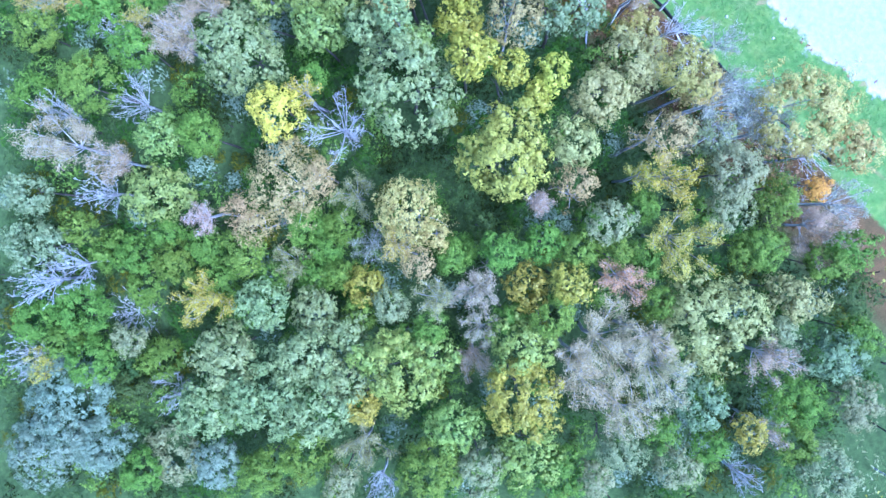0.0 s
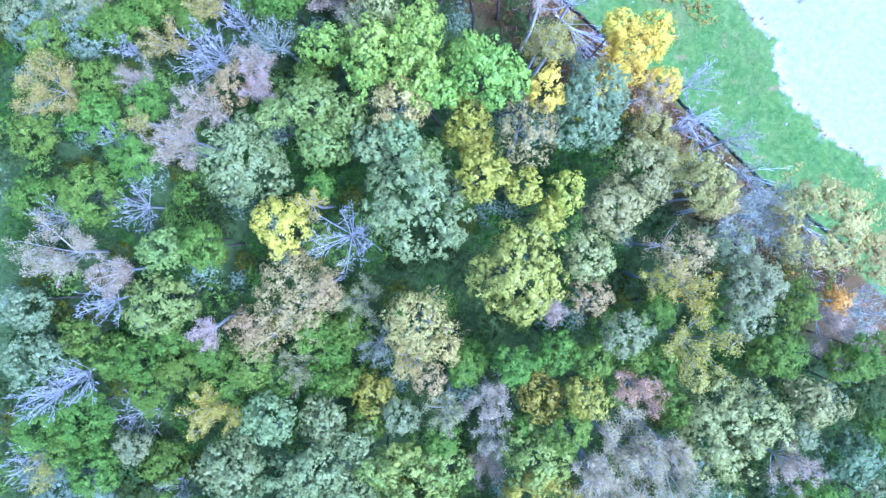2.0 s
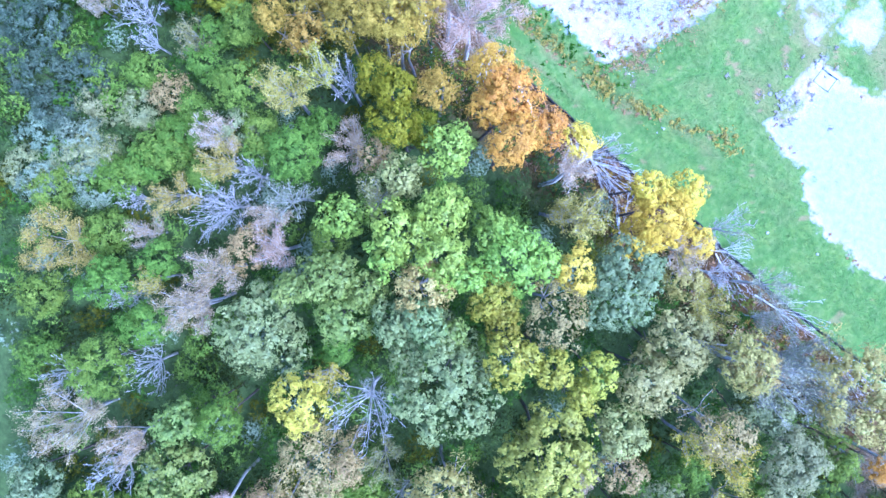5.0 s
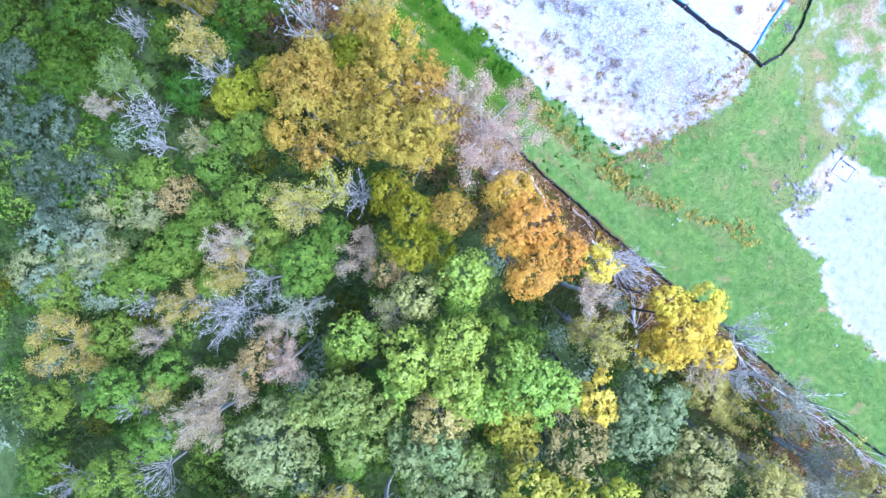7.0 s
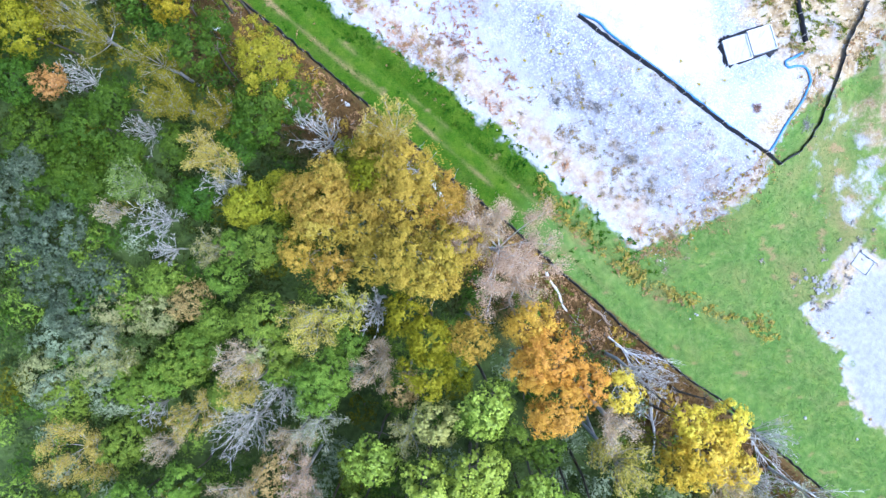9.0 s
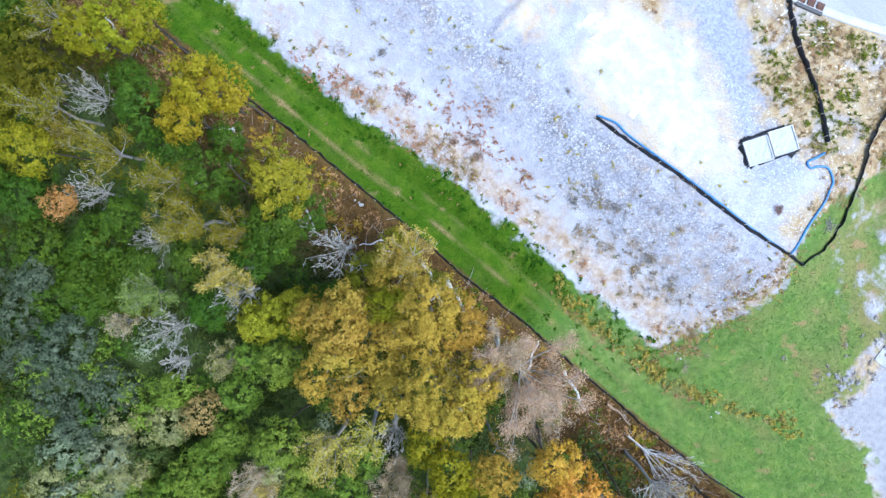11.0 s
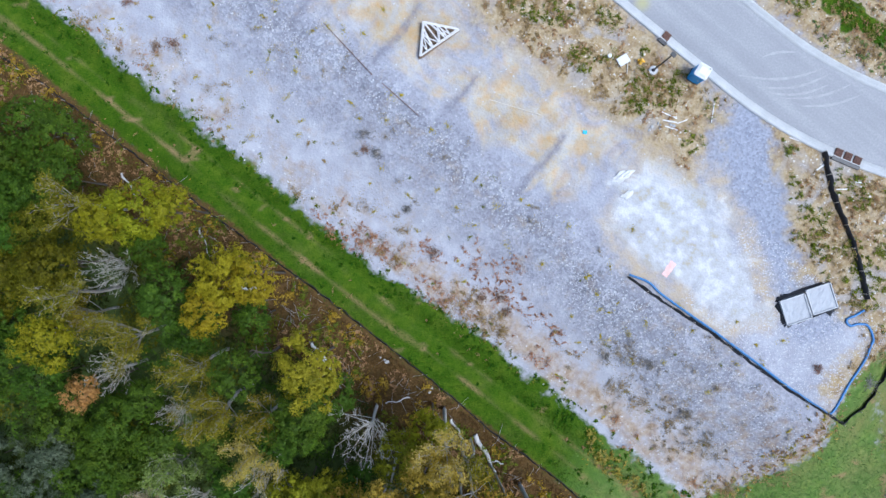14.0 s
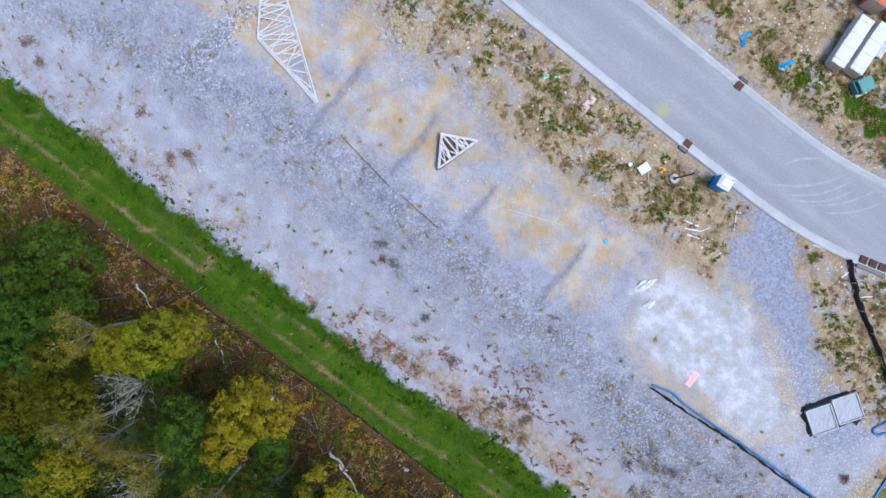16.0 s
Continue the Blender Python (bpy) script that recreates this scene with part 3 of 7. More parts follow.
# ---- trees ----
# dark, middle and light leaf colour; how full the crown is; length of a leaf spray; how knobbly; bough colour
KINDS = {
    "oak": ((0.108, 0.136, 0.033), (0.223, 0.254, 0.067), (0.377, 0.384, 0.127), 1.0, 0.3, 1.0, 0, "tall oak with a knobbly grey-green crown in the wood"),
    "leafy": ((0.102, 0.139, 0.017), (0.203, 0.248, 0.035), (0.339, 0.363, 0.072), 1.0, 0.28, 0.9, 0, "leafy green broad-leaved tree in the wood"),
    "bright": ((0.110, 0.160, 0.011), (0.258, 0.339, 0.029), (0.422, 0.505, 0.059), 1.0, 0.29, 1.0, 0, "tall oak with a bright fresh-green knobbly crown"),
    "olive": ((0.152, 0.142, 0.012), (0.336, 0.310, 0.030), (0.506, 0.455, 0.071), 1.0, 0.3, 1.0, 0, "tall oak with an olive-yellow knobbly crown"),
    "lime": ((0.180, 0.180, 0.009), (0.360, 0.350, 0.021), (0.540, 0.492, 0.045), 1.0, 0.28, 0.95, 0, "yellow-green maple with a bright crown in the wood"),
    "lightgreen": ((0.114, 0.155, 0.016), (0.245, 0.290, 0.036), (0.416, 0.431, 0.073), 1.0, 0.28, 0.8, 0, "light green broad-leaved tree in the wood"),
    "yellowgreen": ((0.150, 0.146, 0.008), (0.314, 0.280, 0.018), (0.506, 0.414, 0.039), 0.9, 0.28, 0.8, 0, "yellow-green tree turning for autumn"),
    "limeyellow": ((0.210, 0.204, 0.015), (0.410, 0.380, 0.035), (0.567, 0.517, 0.090), 0.8, 0.24, 0.7, 2, "small bright yellow-green tree among bare boughs"),
    "green": ((0.065, 0.101, 0.012), (0.150, 0.216, 0.020), (0.272, 0.337, 0.044), 0.95, 0.23, 0.55, 0, "soft bright green tree in the understorey"),
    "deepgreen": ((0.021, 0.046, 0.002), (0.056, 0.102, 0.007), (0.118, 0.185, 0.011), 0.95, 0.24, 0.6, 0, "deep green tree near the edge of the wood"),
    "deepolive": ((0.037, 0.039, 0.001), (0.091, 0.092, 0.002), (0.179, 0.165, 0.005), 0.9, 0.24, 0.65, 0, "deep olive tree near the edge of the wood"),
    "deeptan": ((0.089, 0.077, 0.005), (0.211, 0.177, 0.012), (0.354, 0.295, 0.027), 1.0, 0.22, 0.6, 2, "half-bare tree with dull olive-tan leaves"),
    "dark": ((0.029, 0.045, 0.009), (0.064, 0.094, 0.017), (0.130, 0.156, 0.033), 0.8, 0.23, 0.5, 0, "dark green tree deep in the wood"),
    "olivegreen": ((0.062, 0.093, 0.009), (0.143, 0.199, 0.018), (0.262, 0.320, 0.044), 0.9, 0.24, 0.6, 0, "olive green tree in the understorey"),
    "teal": ((0.094, 0.128, 0.037), (0.188, 0.229, 0.079), (0.325, 0.357, 0.146), 1.0, 0.26, 0.9, 0, "blue-green leafy tree in the wood"),
    "sage": ((0.120, 0.135, 0.040), (0.249, 0.253, 0.085), (0.407, 0.382, 0.149), 0.75, 0.23, 0.6, 0, "pale sage-green tree with thin foliage"),
    "bluesage": ((0.112, 0.139, 0.068), (0.201, 0.237, 0.125), (0.307, 0.348, 0.201), 0.8, 0.23, 0.55, 0, "pale blue-green tree with soft foliage"),
    "palegreen": ((0.078, 0.125, 0.020), (0.182, 0.250, 0.045), (0.325, 0.388, 0.090), 1.0, 0.24, 0.7, 2, "slim tree with sparse pale green leaves"),
    "sageolive": ((0.158, 0.151, 0.031), (0.325, 0.302, 0.075), (0.489, 0.440, 0.133), 0.95, 0.26, 0.8, 0, "olive-grey broad-leaved tree in the wood"),
    "tanolive": ((0.155, 0.130, 0.021), (0.336, 0.272, 0.053), (0.520, 0.415, 0.101), 0.8, 0.24, 0.7, 1, "tan and olive tree fading in autumn"),
    "tan": ((0.174, 0.123, 0.035), (0.336, 0.240, 0.070), (0.466, 0.353, 0.120), 0.65, 0.23, 0.7, 1, "tan-leaved tree with pale boughs showing"),
    "sagetan": ((0.144, 0.147, 0.042), (0.285, 0.255, 0.079), (0.425, 0.381, 0.132), 1.0, 0.23, 0.6, 2, "thin grey-tan tree in the understorey"),
    "tanyellow": ((0.205, 0.162, 0.025), (0.398, 0.326, 0.050), (0.556, 0.464, 0.095), 1.0, 0.22, 0.6, 2, "half-bare tree with sparse tan-yellow leaves"),
    "whitetan": ((0.230, 0.185, 0.077), (0.400, 0.331, 0.145), (0.546, 0.460, 0.215), 1.0, 0.2, 0.6, 2, "big pale tan tree with white boughs showing"),
    "orangetan": ((0.222, 0.143, 0.030), (0.410, 0.316, 0.070), (0.531, 0.474, 0.139), 0.75, 0.24, 0.7, 1, "orange-tan autumn tree in the wood"),
    "orange": ((0.284, 0.134, 0.007), (0.516, 0.279, 0.020), (0.654, 0.397, 0.049), 0.9, 0.2, 0.6, 0, "orange autumn maple at the edge of the wood"),
    "gold": ((0.363, 0.233, 0.016), (0.618, 0.440, 0.030), (0.747, 0.622, 0.077), 0.95, 0.26, 0.7, 0, "small golden-orange autumn tree"),
    "yellowgold": ((0.369, 0.245, 0.011), (0.611, 0.449, 0.023), (0.685, 0.592, 0.062), 0.95, 0.26, 0.7, 0, "bright yellow autumn maple at the edge of the wood"),
    "yellow": ((0.323, 0.280, 0.013), (0.519, 0.467, 0.032), (0.666, 0.609, 0.072), 0.95, 0.24, 0.7, 0, "bright yellow autumn tree in the wood"),
    "yellowsparse": ((0.267, 0.216, 0.012), (0.451, 0.377, 0.028), (0.580, 0.497, 0.064), 0.8, 0.24, 0.6, 2, "half-bare tree with sparse yellow leaves"),
    "goldolive": ((0.165, 0.119, 0.012), (0.367, 0.253, 0.026), (0.551, 0.389, 0.066), 0.8, 0.2, 0.6, 1, "golden-olive autumn tree at the edge of the wood"),
    "yellowolive": ((0.089, 0.094, 0.002), (0.216, 0.209, 0.004), (0.361, 0.329, 0.014), 0.9, 0.24, 0.7, 0, "olive-yellow autumn tree at the edge of the wood"),
    "yellowgold2": ((0.110, 0.088, 0.002), (0.259, 0.198, 0.005), (0.396, 0.308, 0.016), 0.9, 0.24, 0.7, 0, "gold and olive autumn tree at the edge of the wood"),
    "deepyellow": ((0.106, 0.113, 0.004), (0.259, 0.253, 0.010), (0.445, 0.402, 0.029), 0.95, 0.24, 0.65, 0, "soft yellow-green tree near the edge of the wood"),
    # gap filler: the shade between crowns is put into near-black leaf colours
    "gloom": ((0.010, 0.017, 0.001), (0.026, 0.035, 0.003), (0.054, 0.063, 0.004), 0.7, 0.24, 0.5, 0, "sapling with near-black leaves that stand in for shade"),
    "brownolive": ((0.161, 0.106, 0.010), (0.354, 0.241, 0.029), (0.514, 0.383, 0.078), 0.8, 0.2, 0.6, 1, "brown and gold autumn tree at the edge of the wood"),
    "dusk": ((0.025, 0.038, 0.015), (0.076, 0.099, 0.047), (0.201, 0.225, 0.142), 0.8, 0.22, 0.6, 0, "dusky blue-green tree with soft foliage"),
    "pink": ((0.239, 0.167, 0.076), (0.387, 0.308, 0.145), (0.495, 0.438, 0.217), 1.0, 0.2, 0.55, 2, "pinkish-tan tree with thin withered leaves"),
    "pinkorange": ((0.273, 0.152, 0.055), (0.441, 0.283, 0.111), (0.546, 0.404, 0.178), 1.0, 0.22, 0.55, 2, "pinkish-orange tree with thin withered leaves"),
    "purple": ((0.196, 0.157, 0.081), (0.349, 0.293, 0.147), (0.489, 0.429, 0.219), 1.0, 0.2, 0.6, 2, "purplish-grey tree with withered leaves"),
    "pinkbare": ((0.260, 0.165, 0.094), (0.437, 0.319, 0.184), (0.562, 0.451, 0.271), 1.1, 0.17, 0.5, 2, "almost bare pinkish-grey tree with fine twigs"),
    "sagebare": ((0.149, 0.154, 0.085), (0.287, 0.281, 0.160), (0.425, 0.407, 0.260), 0.5, 0.23, 0.6, 2, "pale half-bare tree with thin grey-green leaves"),
    "russet": ((0.190, 0.094, 0.020), (0.360, 0.188, 0.039), (0.480, 0.300, 0.088), 0.9, 0.22, 0.6, 0, "small russet-orange tree in the wood"),
    "bare": ((0.233, 0.173, 0.093), (0.350, 0.281, 0.170), (0.467, 0.378, 0.238), 0.03, 0.17, 0.5, 2, "bare pale-barked tree with spreading boughs"),
}
LEAF = {}
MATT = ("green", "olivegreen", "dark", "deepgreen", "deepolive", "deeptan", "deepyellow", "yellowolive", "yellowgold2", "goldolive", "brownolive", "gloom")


def leaf_of(kind):
    if kind not in LEAF:
        LEAF[kind] = leaf_material(kind + "_leaves", *KINDS[kind][:3], gloss=0.1 if kind in MATT else 0.3)
    return LEAF[kind]


def unit(v):
    return v / (np.linalg.norm(v, axis=-1, keepdims=True) + 1e-9)


def boughs(rng, height, crown_r, crown_d):
    """Trunk and boughs of a tree at the origin: ends, radii and the tips of the twigs."""
    A, B, RA, RB, tips = [], [], [], [], []
    r0 = 0.05 + 0.01 * height + 0.016 * crown_r

    def limb(p, d, length, r, kinks, bend):
        for k in range(kinks):
            d = d + rng.normal(0, bend, 3)
            d /= np.linalg.norm(d)
            q = p + d * length / kinks
            r1 = r * 0.8
            A.append(p); B.append(q); RA.append(r); RB.append(r1)
            p, r = q, r1
            yield p, d, r

    fork = max(height - crown_d, height * 0.35)
    stem = list(limb(np.zeros(3) - np.array([0, 0, 0.3]), np.array([0, 0, 1.0]), fork + 0.3, r0, 4, 0.035))
    top, d0, rt = stem[-1]
    n1 = int(rng.integers(5, 8))
    turn0 = rng.uniform(0, 6.28)
    for i in range(n1):
        w = turn0 + i * 2.4 + rng.normal(0, 0.25)
        out = rng.uniform(0.45, 1.0) if i else 0.1
        d = np.array([math.cos(w) * out, math.sin(w) * out, 0.75])
        d /= np.linalg.norm(d)
        ln = min(crown_r / max(0.3, math.hypot(d[0], d[1])), crown_d * 1.05 / d[2]) * rng.uniform(0.8, 1.0)
        for p, dd, r in limb(top - np.array([0, 0, rng.uniform(0, 0.2) * crown_d * 0.5]), d, ln, rt * 0.62, 5, 0.14):
            e = dd + rng.normal(0, 0.6, 3)
            e /= np.linalg.norm(e)
            for p2, d2, r2 in limb(p, e, ln * rng.uniform(0.28, 0.48), r * 0.6, 3, 0.2):
                tips.append(p2)
    return np.array(A), np.array(B), np.array(RA), np.array(RB), np.array(tips)


def fan(rng, height, crown_r, crown_d, limbs=10, sides=8, twigs=4):
    """Trunk, long straight limbs, side branches and fine twigs of an open crown: ends, radii and twig tips."""
    A, B, RA, RB, tips = [], [], [], [], []
    r0 = 0.04 + 0.009 * height + 0.012 * crown_r

    def seg(p, q, ra, rb):
        A.append(p); B.append(q); RA.append(ra); RB.append(rb)

    fork = max(height - crown_d, height * 0.3)
    top = np.array([*rng.normal(0, 0.02 * fork, 2), fork])
    mid_ = top * 0.5 + np.array([*rng.normal(0, 0.02 * fork, 2), 0])
    seg(np.array([0, 0, -0.3]), mid_, r0, r0 * 0.85)
    seg(mid_, top, r0 * 0.85, r0 * 0.7)
    turn0 = rng.uniform(0, 6.28)
    for i in range(limbs):
        w = turn0 + i * 2.4 + rng.normal(0, 0.2)
        rho = crown_r * (rng.uniform(0.35, 1.0) if i else 0.12)
        end = np.array([math.cos(w) * rho, math.sin(w) * rho, fork + (height - fork) * (1 - 0.5 * (rho / crown_r) ** 2) * rng.uniform(0.86, 1.0)])
        start = top - np.array([0, 0, rng.uniform(0, 0.25) * (height - fork)])
        bend = (start + end) / 2 + np.array([math.cos(w), math.sin(w), -0.3]) * 0.16 * rho + rng.normal(0, 0.06 * crown_r, 3)
        curve = [start * (1 - k) ** 2 + bend * 2 * k * (1 - k) + end * k * k for k in np.linspace(0, 1, 6)]
        r = r0 * (0.3 if limbs < 12 else 0.22)
        for k in range(5):
            seg(curve[k], curve[k + 1], r * (1 - 0.16 * k), r * (1 - 0.16 * (k + 1)))
        for j in range(sides):
            k = 0.3 + 0.7 * (j + rng.random()) / sides
            p = start * (1 - k) ** 2 + bend * 2 * k * (1 - k) + end * k * k
            d = unit(unit(end - bend) * 0.8 + unit(rng.normal(0, 1, 3)) * 0.75 + np.array([0, 0, 0.3]))
            ln = crown_r * rng.uniform(0.22, 0.42) * (1.15 - 0.5 * k)
            q = p + d * ln
            seg(p, q, max(0.015, r * 0.45 * (1.1 - 0.6 * k)), 0.01)
            tips.append(q)
            for t in range(twigs):
                f = 0.3 + 0.7 * rng.random()
                b = p + d * ln * f
                e = b + unit(d + unit(rng.normal(0, 1, 3)) * 0.6 + np.array([0, 0, 0.2])) * ln * rng.uniform(0.3, 0.6)
                seg(b, e, 0.013, 0.006)
                tips.append(e)
    return np.array(A), np.array(B), np.array(RA), np.array(RB), np.array(tips)


OCTA = np.array([(1, 0, 0), (0, 1, 0), (-1, 0, 0), (0, -1, 0), (0, 0, 1), (0, 0, -1)], float)
OCTA_FACES = np.array([(0, 1, 4), (1, 2, 4), (2, 3, 4), (3, 0, 4), (1, 0, 5), (2, 1, 5), (3, 2, 5), (0, 3, 5)])


def spiral(count, low, rng):
    """Directions spread evenly over a dome, from the top down to the height low."""
    k = np.arange(count) + 0.5
    z = 1 - (1 - low) * k / count
    w = k * 2.39996 + rng.uniform(0, 6.28)
    r = np.sqrt(np.maximum(0, 1 - z * z))
    return np.stack([np.cos(w) * r, np.sin(w) * r, z], axis=1)


def tree_arrays(kind, height, crown_r, seed, fill=1.0, scale=1.0):
    """A tree at the origin: trunk with boughs, and a crown of leaf sprays.
    The crown is a dome of a few great boughs; each carries round knobs, each knob tufts of leaves."""
    rng = np.random.default_rng(seed)
    dark, mid_, light, full, size, knob, deep, label = KINDS[kind]
    size = size * scale * (0.72 if knob > 0.75 else 0.68)
    crown_d = min(height * 0.85, crown_r * rng.uniform(1.6, 2.0) + 1.6)
    if deep == 2:
        A, B, RA, RB, tips = fan(rng, height, crown_r * 1.05, crown_d, *((17, 9, 5) if full < 0.4 else (10, 8, 4)))
    else:
        A, B, RA, RB, tips = boughs(rng, height, crown_r * 0.84, crown_d)
    squash = (height * (1.0 if deep == 2 else 0.9)) / max(0.1, B[:, 2].max())
    for q in (A, B, tips):
        q[:, 2] *= squash
    if deep < 2:
        stay = RA > (0.05 if deep == 0 else 0.03)
        A, B, RA, RB = A[stay], B[stay], RA[stay] * 0.7, RB[stay] * 0.7
    vt, ft = tubes(A, B, RA, RB, 3)
    n = int(full * (215 if knob > 0.75 else 225) * crown_r ** 2 * (0.3 / size) ** 1.5 * fill) + 20
    if deep == 2:
        # leaves along the twigs, thickest towards the outside
        at = tips[rng.integers(0, len(tips), n)] + rng.normal(0, 0.1 + 0.04 * crown_r, (n, 3))
        out = unit(at - np.array([0, 0, height * 0.4]))
        return (vt, ft), leaves(at, rng.normal(0, 0.6, (n, 3)) + np.array([0, 0, 0.6]), size, size * 0.5, rng, out), deep
    firm = knob > 0.75
    knob_r = (0.31 + 0.085 * crown_r) * (1.05 if firm else 0.9)
    lobes = max(12, int(2.3 * crown_r ** 2 / knob_r ** 2))
    d = unit(spiral(lobes, -0.35, rng) + rng.normal(0, 0.13, (lobes, 3)))
    # great boughs: the dome swells along each and sinks between them
    count = max(4, int(1.7 * crown_r + 1))
    axes = unit(spiral(count, 0.05, rng) + rng.normal(0, 0.22, (count, 3)))
    reach = rng.uniform(0.76, 1.16, count)
    near = d @ axes.T
    best = near.argmax(axis=1)
    swell = reach[best] - (0.36 if firm else 0.28) * np.clip((1 - near.max(axis=1)) / 0.3, 0, 1) + rng.normal(0, 0.06, lobes)
    lobe_r = np.clip(knob_r * rng.lognormal(0, 0.28, lobes), 0.55 * knob_r, 1.7 * knob_r)
    rz = crown_d * 0.6
    c = d * np.array([1, 1, rz / crown_r]) * swell[:, None] * (crown_r - 0.55 * lobe_r)[:, None]
    c += rng.normal(0, 0.05 + 0.02 * crown_r, (lobes, 3))
    c[:, 2] += height - rz
    top = (c[:, 2] + lobe_r).max()
    c[:, 2] += height - top
    keep = rng.random(lobes) < (0.99 if full > 0.8 else 0.9)
    keep[:4] = True
    c, lobe_r, d = c[keep], lobe_r[keep], d[keep]
    axis = np.array([0, 0, height - crown_d * 0.85])
    share = lobe_r ** 2 * (0.35 + 0.65 * ease(-0.35, 0.25, d[:, 2]))
    i = rng.choice(len(c), n, p=share / np.sum(share))
    subs = 13
    sd = unit(unit(rng.normal(0, 1, (len(c), subs, 3))) + 0.75 * d[:, None] + np.array([0, 0, 0.25]))
    so = sd[i, rng.integers(0, subs, n)]
    ld = unit(rng.normal(0, 1, (n, 3)) + so * 0.7)
    tuft = 0.3 if firm else 0.42
    loose_ = np.where(rng.random(n) < 0.08, rng.uniform(1.0, 1.4, n), 1.0)
    at = c[i] + so * (lobe_r[i] * (0.84 if firm else 0.76) * loose_)[:, None] + ld * (lobe_r[i] * tuft * rng.uniform(0.35, 1.15, n))[:, None]
    nrm = so * (0.9 if firm else 0.6) + ld * 0.35 + d[i] * (0.3 if firm else 0.6) + np.array([0, 0, 0.35])
    # leaves of the inner boughs
    h = int(n * 0.07)
    at[:h] = axis + (c[i[:h]] + rng.normal(0, 0.35, (h, 3)) * lobe_r[i[:h], None] - axis) * rng.uniform(0.7, 0.95, (h, 1))
    nrm[:h] = rng.normal(0, 0.4, (h, 3)) + np.array([0, 0, 0.9])
    grow = np.ones((n, 1))
    grow[:h] = 1.5
    if deep == 1 and len(tips):
        h = n // 6
        at[-h:] = tips[rng.integers(0, len(tips), h)] + rng.normal(0, 0.2, (h, 3))
    if firm:
        vl, fl = leaves(at, nrm, size * 0.95, size * 0.7, rng, ld, 0.17, grow)
    else:
        # feathery sprays that stand out from the boughs
        vl, fl = leaves(at, nrm, size * 1.25, size * 0.58, rng, so * 0.5 + ld, 0.3, grow)
    if full > 0.7 and fill == 1.0:
        # the closed inside of each knob, under its leaves
        core = (axis + (c - axis) * 0.9)[:, None] + OCTA[None] * (lobe_r * 0.5)[:, None, None] * rng.uniform(0.7, 1.1, (len(c), 6, 1))
        fl = np.concatenate([fl, (OCTA_FACES[None] + (np.arange(len(c)) * 6)[:, None, None]).reshape(-1, 3) + len(vl)])
        vl = np.concatenate([vl, core.reshape(-1, 3)])
    return (vt, ft), (vl, fl), deep


def build_tree(kind, height, crown_r, seed):
    wood, crown, deep = tree_arrays(kind, height, crown_r, seed)
    tree_ob = tagged(new("tree"), KINDS[kind][7], "tree")
    mesh_part("trunk", *wood, (BARK, PALE_BARK, BARE_BARK if kind in ("bare", "sagebare", "whitetan", "pink", "pinkbare") else PALE_BARK)[deep], tree_ob, ("", "pale grey trunk and boughs", "bleached trunk and fine bare boughs")[deep])
    mesh_part("crown", *crown, leaf_of(kind), tree_ob)
    return tree_ob


GROWN = []


def tree(kind, x, y, top, crown_r):
    """One tree of the wood: its place, the height of its top and the radius of its crown."""
    g = floor_at(x, y)
    ob = build_tree(kind, max(2.2, top - g), crown_r, 100 + len(GROWN))
    ob.matrix_basis = pose(x, y, g)
    GROWN.append((x, y, top, crown_r))
    return ob


# bare
tree("bare", -45.0, -15.3, 4.3, 2.9)
tree("bare", -39.9, 10.5, 7.1, 2.4)
tree("bare", -39.8, -6.9, 11.1, 2.7)
tree("bare", -37.1, -5.3, 10.3, 2.8)
tree("bare", -36.6, 67.4, 8.0, 2.8)
tree("bare", -36.5, 58.5, 9.3, 2.0)
tree("bare", -34.4, 2.0, 9.6, 2.5)
tree("bare", -34.3, -11.0, 1.6, 2.8)
tree("bare", -32.8, 27.8, 5.2, 1.8)
tree("bare", -32.8, 18.5, 8.3, 1.5)
tree("bare", -32.5, 54.1, 5.3, 2.2)
tree("bare", -31.4, 11.5, 8.2, 2.9)
tree("bare", -31.4, 45.8, 6.3, 2.8)
tree("bare", -30.5, 42.9, 5.3, 1.6)
tree("bare", -30.0, -19.4, 2.3, 2.8)
tree("bare", -24.7, 26.3, 6.7, 3.4)
tree("bare", -24.1, 49.0, 8.3, 2.4)
tree("bare", -23.3, 26.8, 10.1, 3.3)
tree("bare", -20.4, 29.6, 9.3, 2.1)
tree("bare", -15.1, 52.6, 11.9, 3.1)
tree("bare", -10.9, 37.2, 13.3, 1.9)
tree("bare", -9.8, 8.4, 14.8, 4.0)
tree("bare", -6.5, -28.0, 7.3, 2.0)
tree("bare", 11.6, 30.3, 13.4, 2.9)
tree("bare", 23.5, 19.1, 8.3, 2.3)
tree("bare", 24.7, 23.3, 8.3, 2.3)
tree("bare", 27.1, 7.6, 10.3, 2.5)
tree("bare", 31.5, -27.4, 7.3, 2.2)
# bluesage
tree("bluesage", -42.9, 29.6, 3.3, 2.4)
tree("bluesage", -42.4, -25.2, 5.3, 4.3)
tree("bluesage", -42.3, 34.4, 2.0, 3.2)
tree("bluesage", -40.7, -19.9, 4.8, 5.3)
tree("bluesage", -38.2, 33.9, 3.3, 2.5)
tree("bluesage", -37.6, -24.9, 4.3, 3.8)
tree("bluesage", -37.2, 30.1, 3.1, 3.3)
tree("bluesage", -24.3, -26.9, 5.3, 3.0)
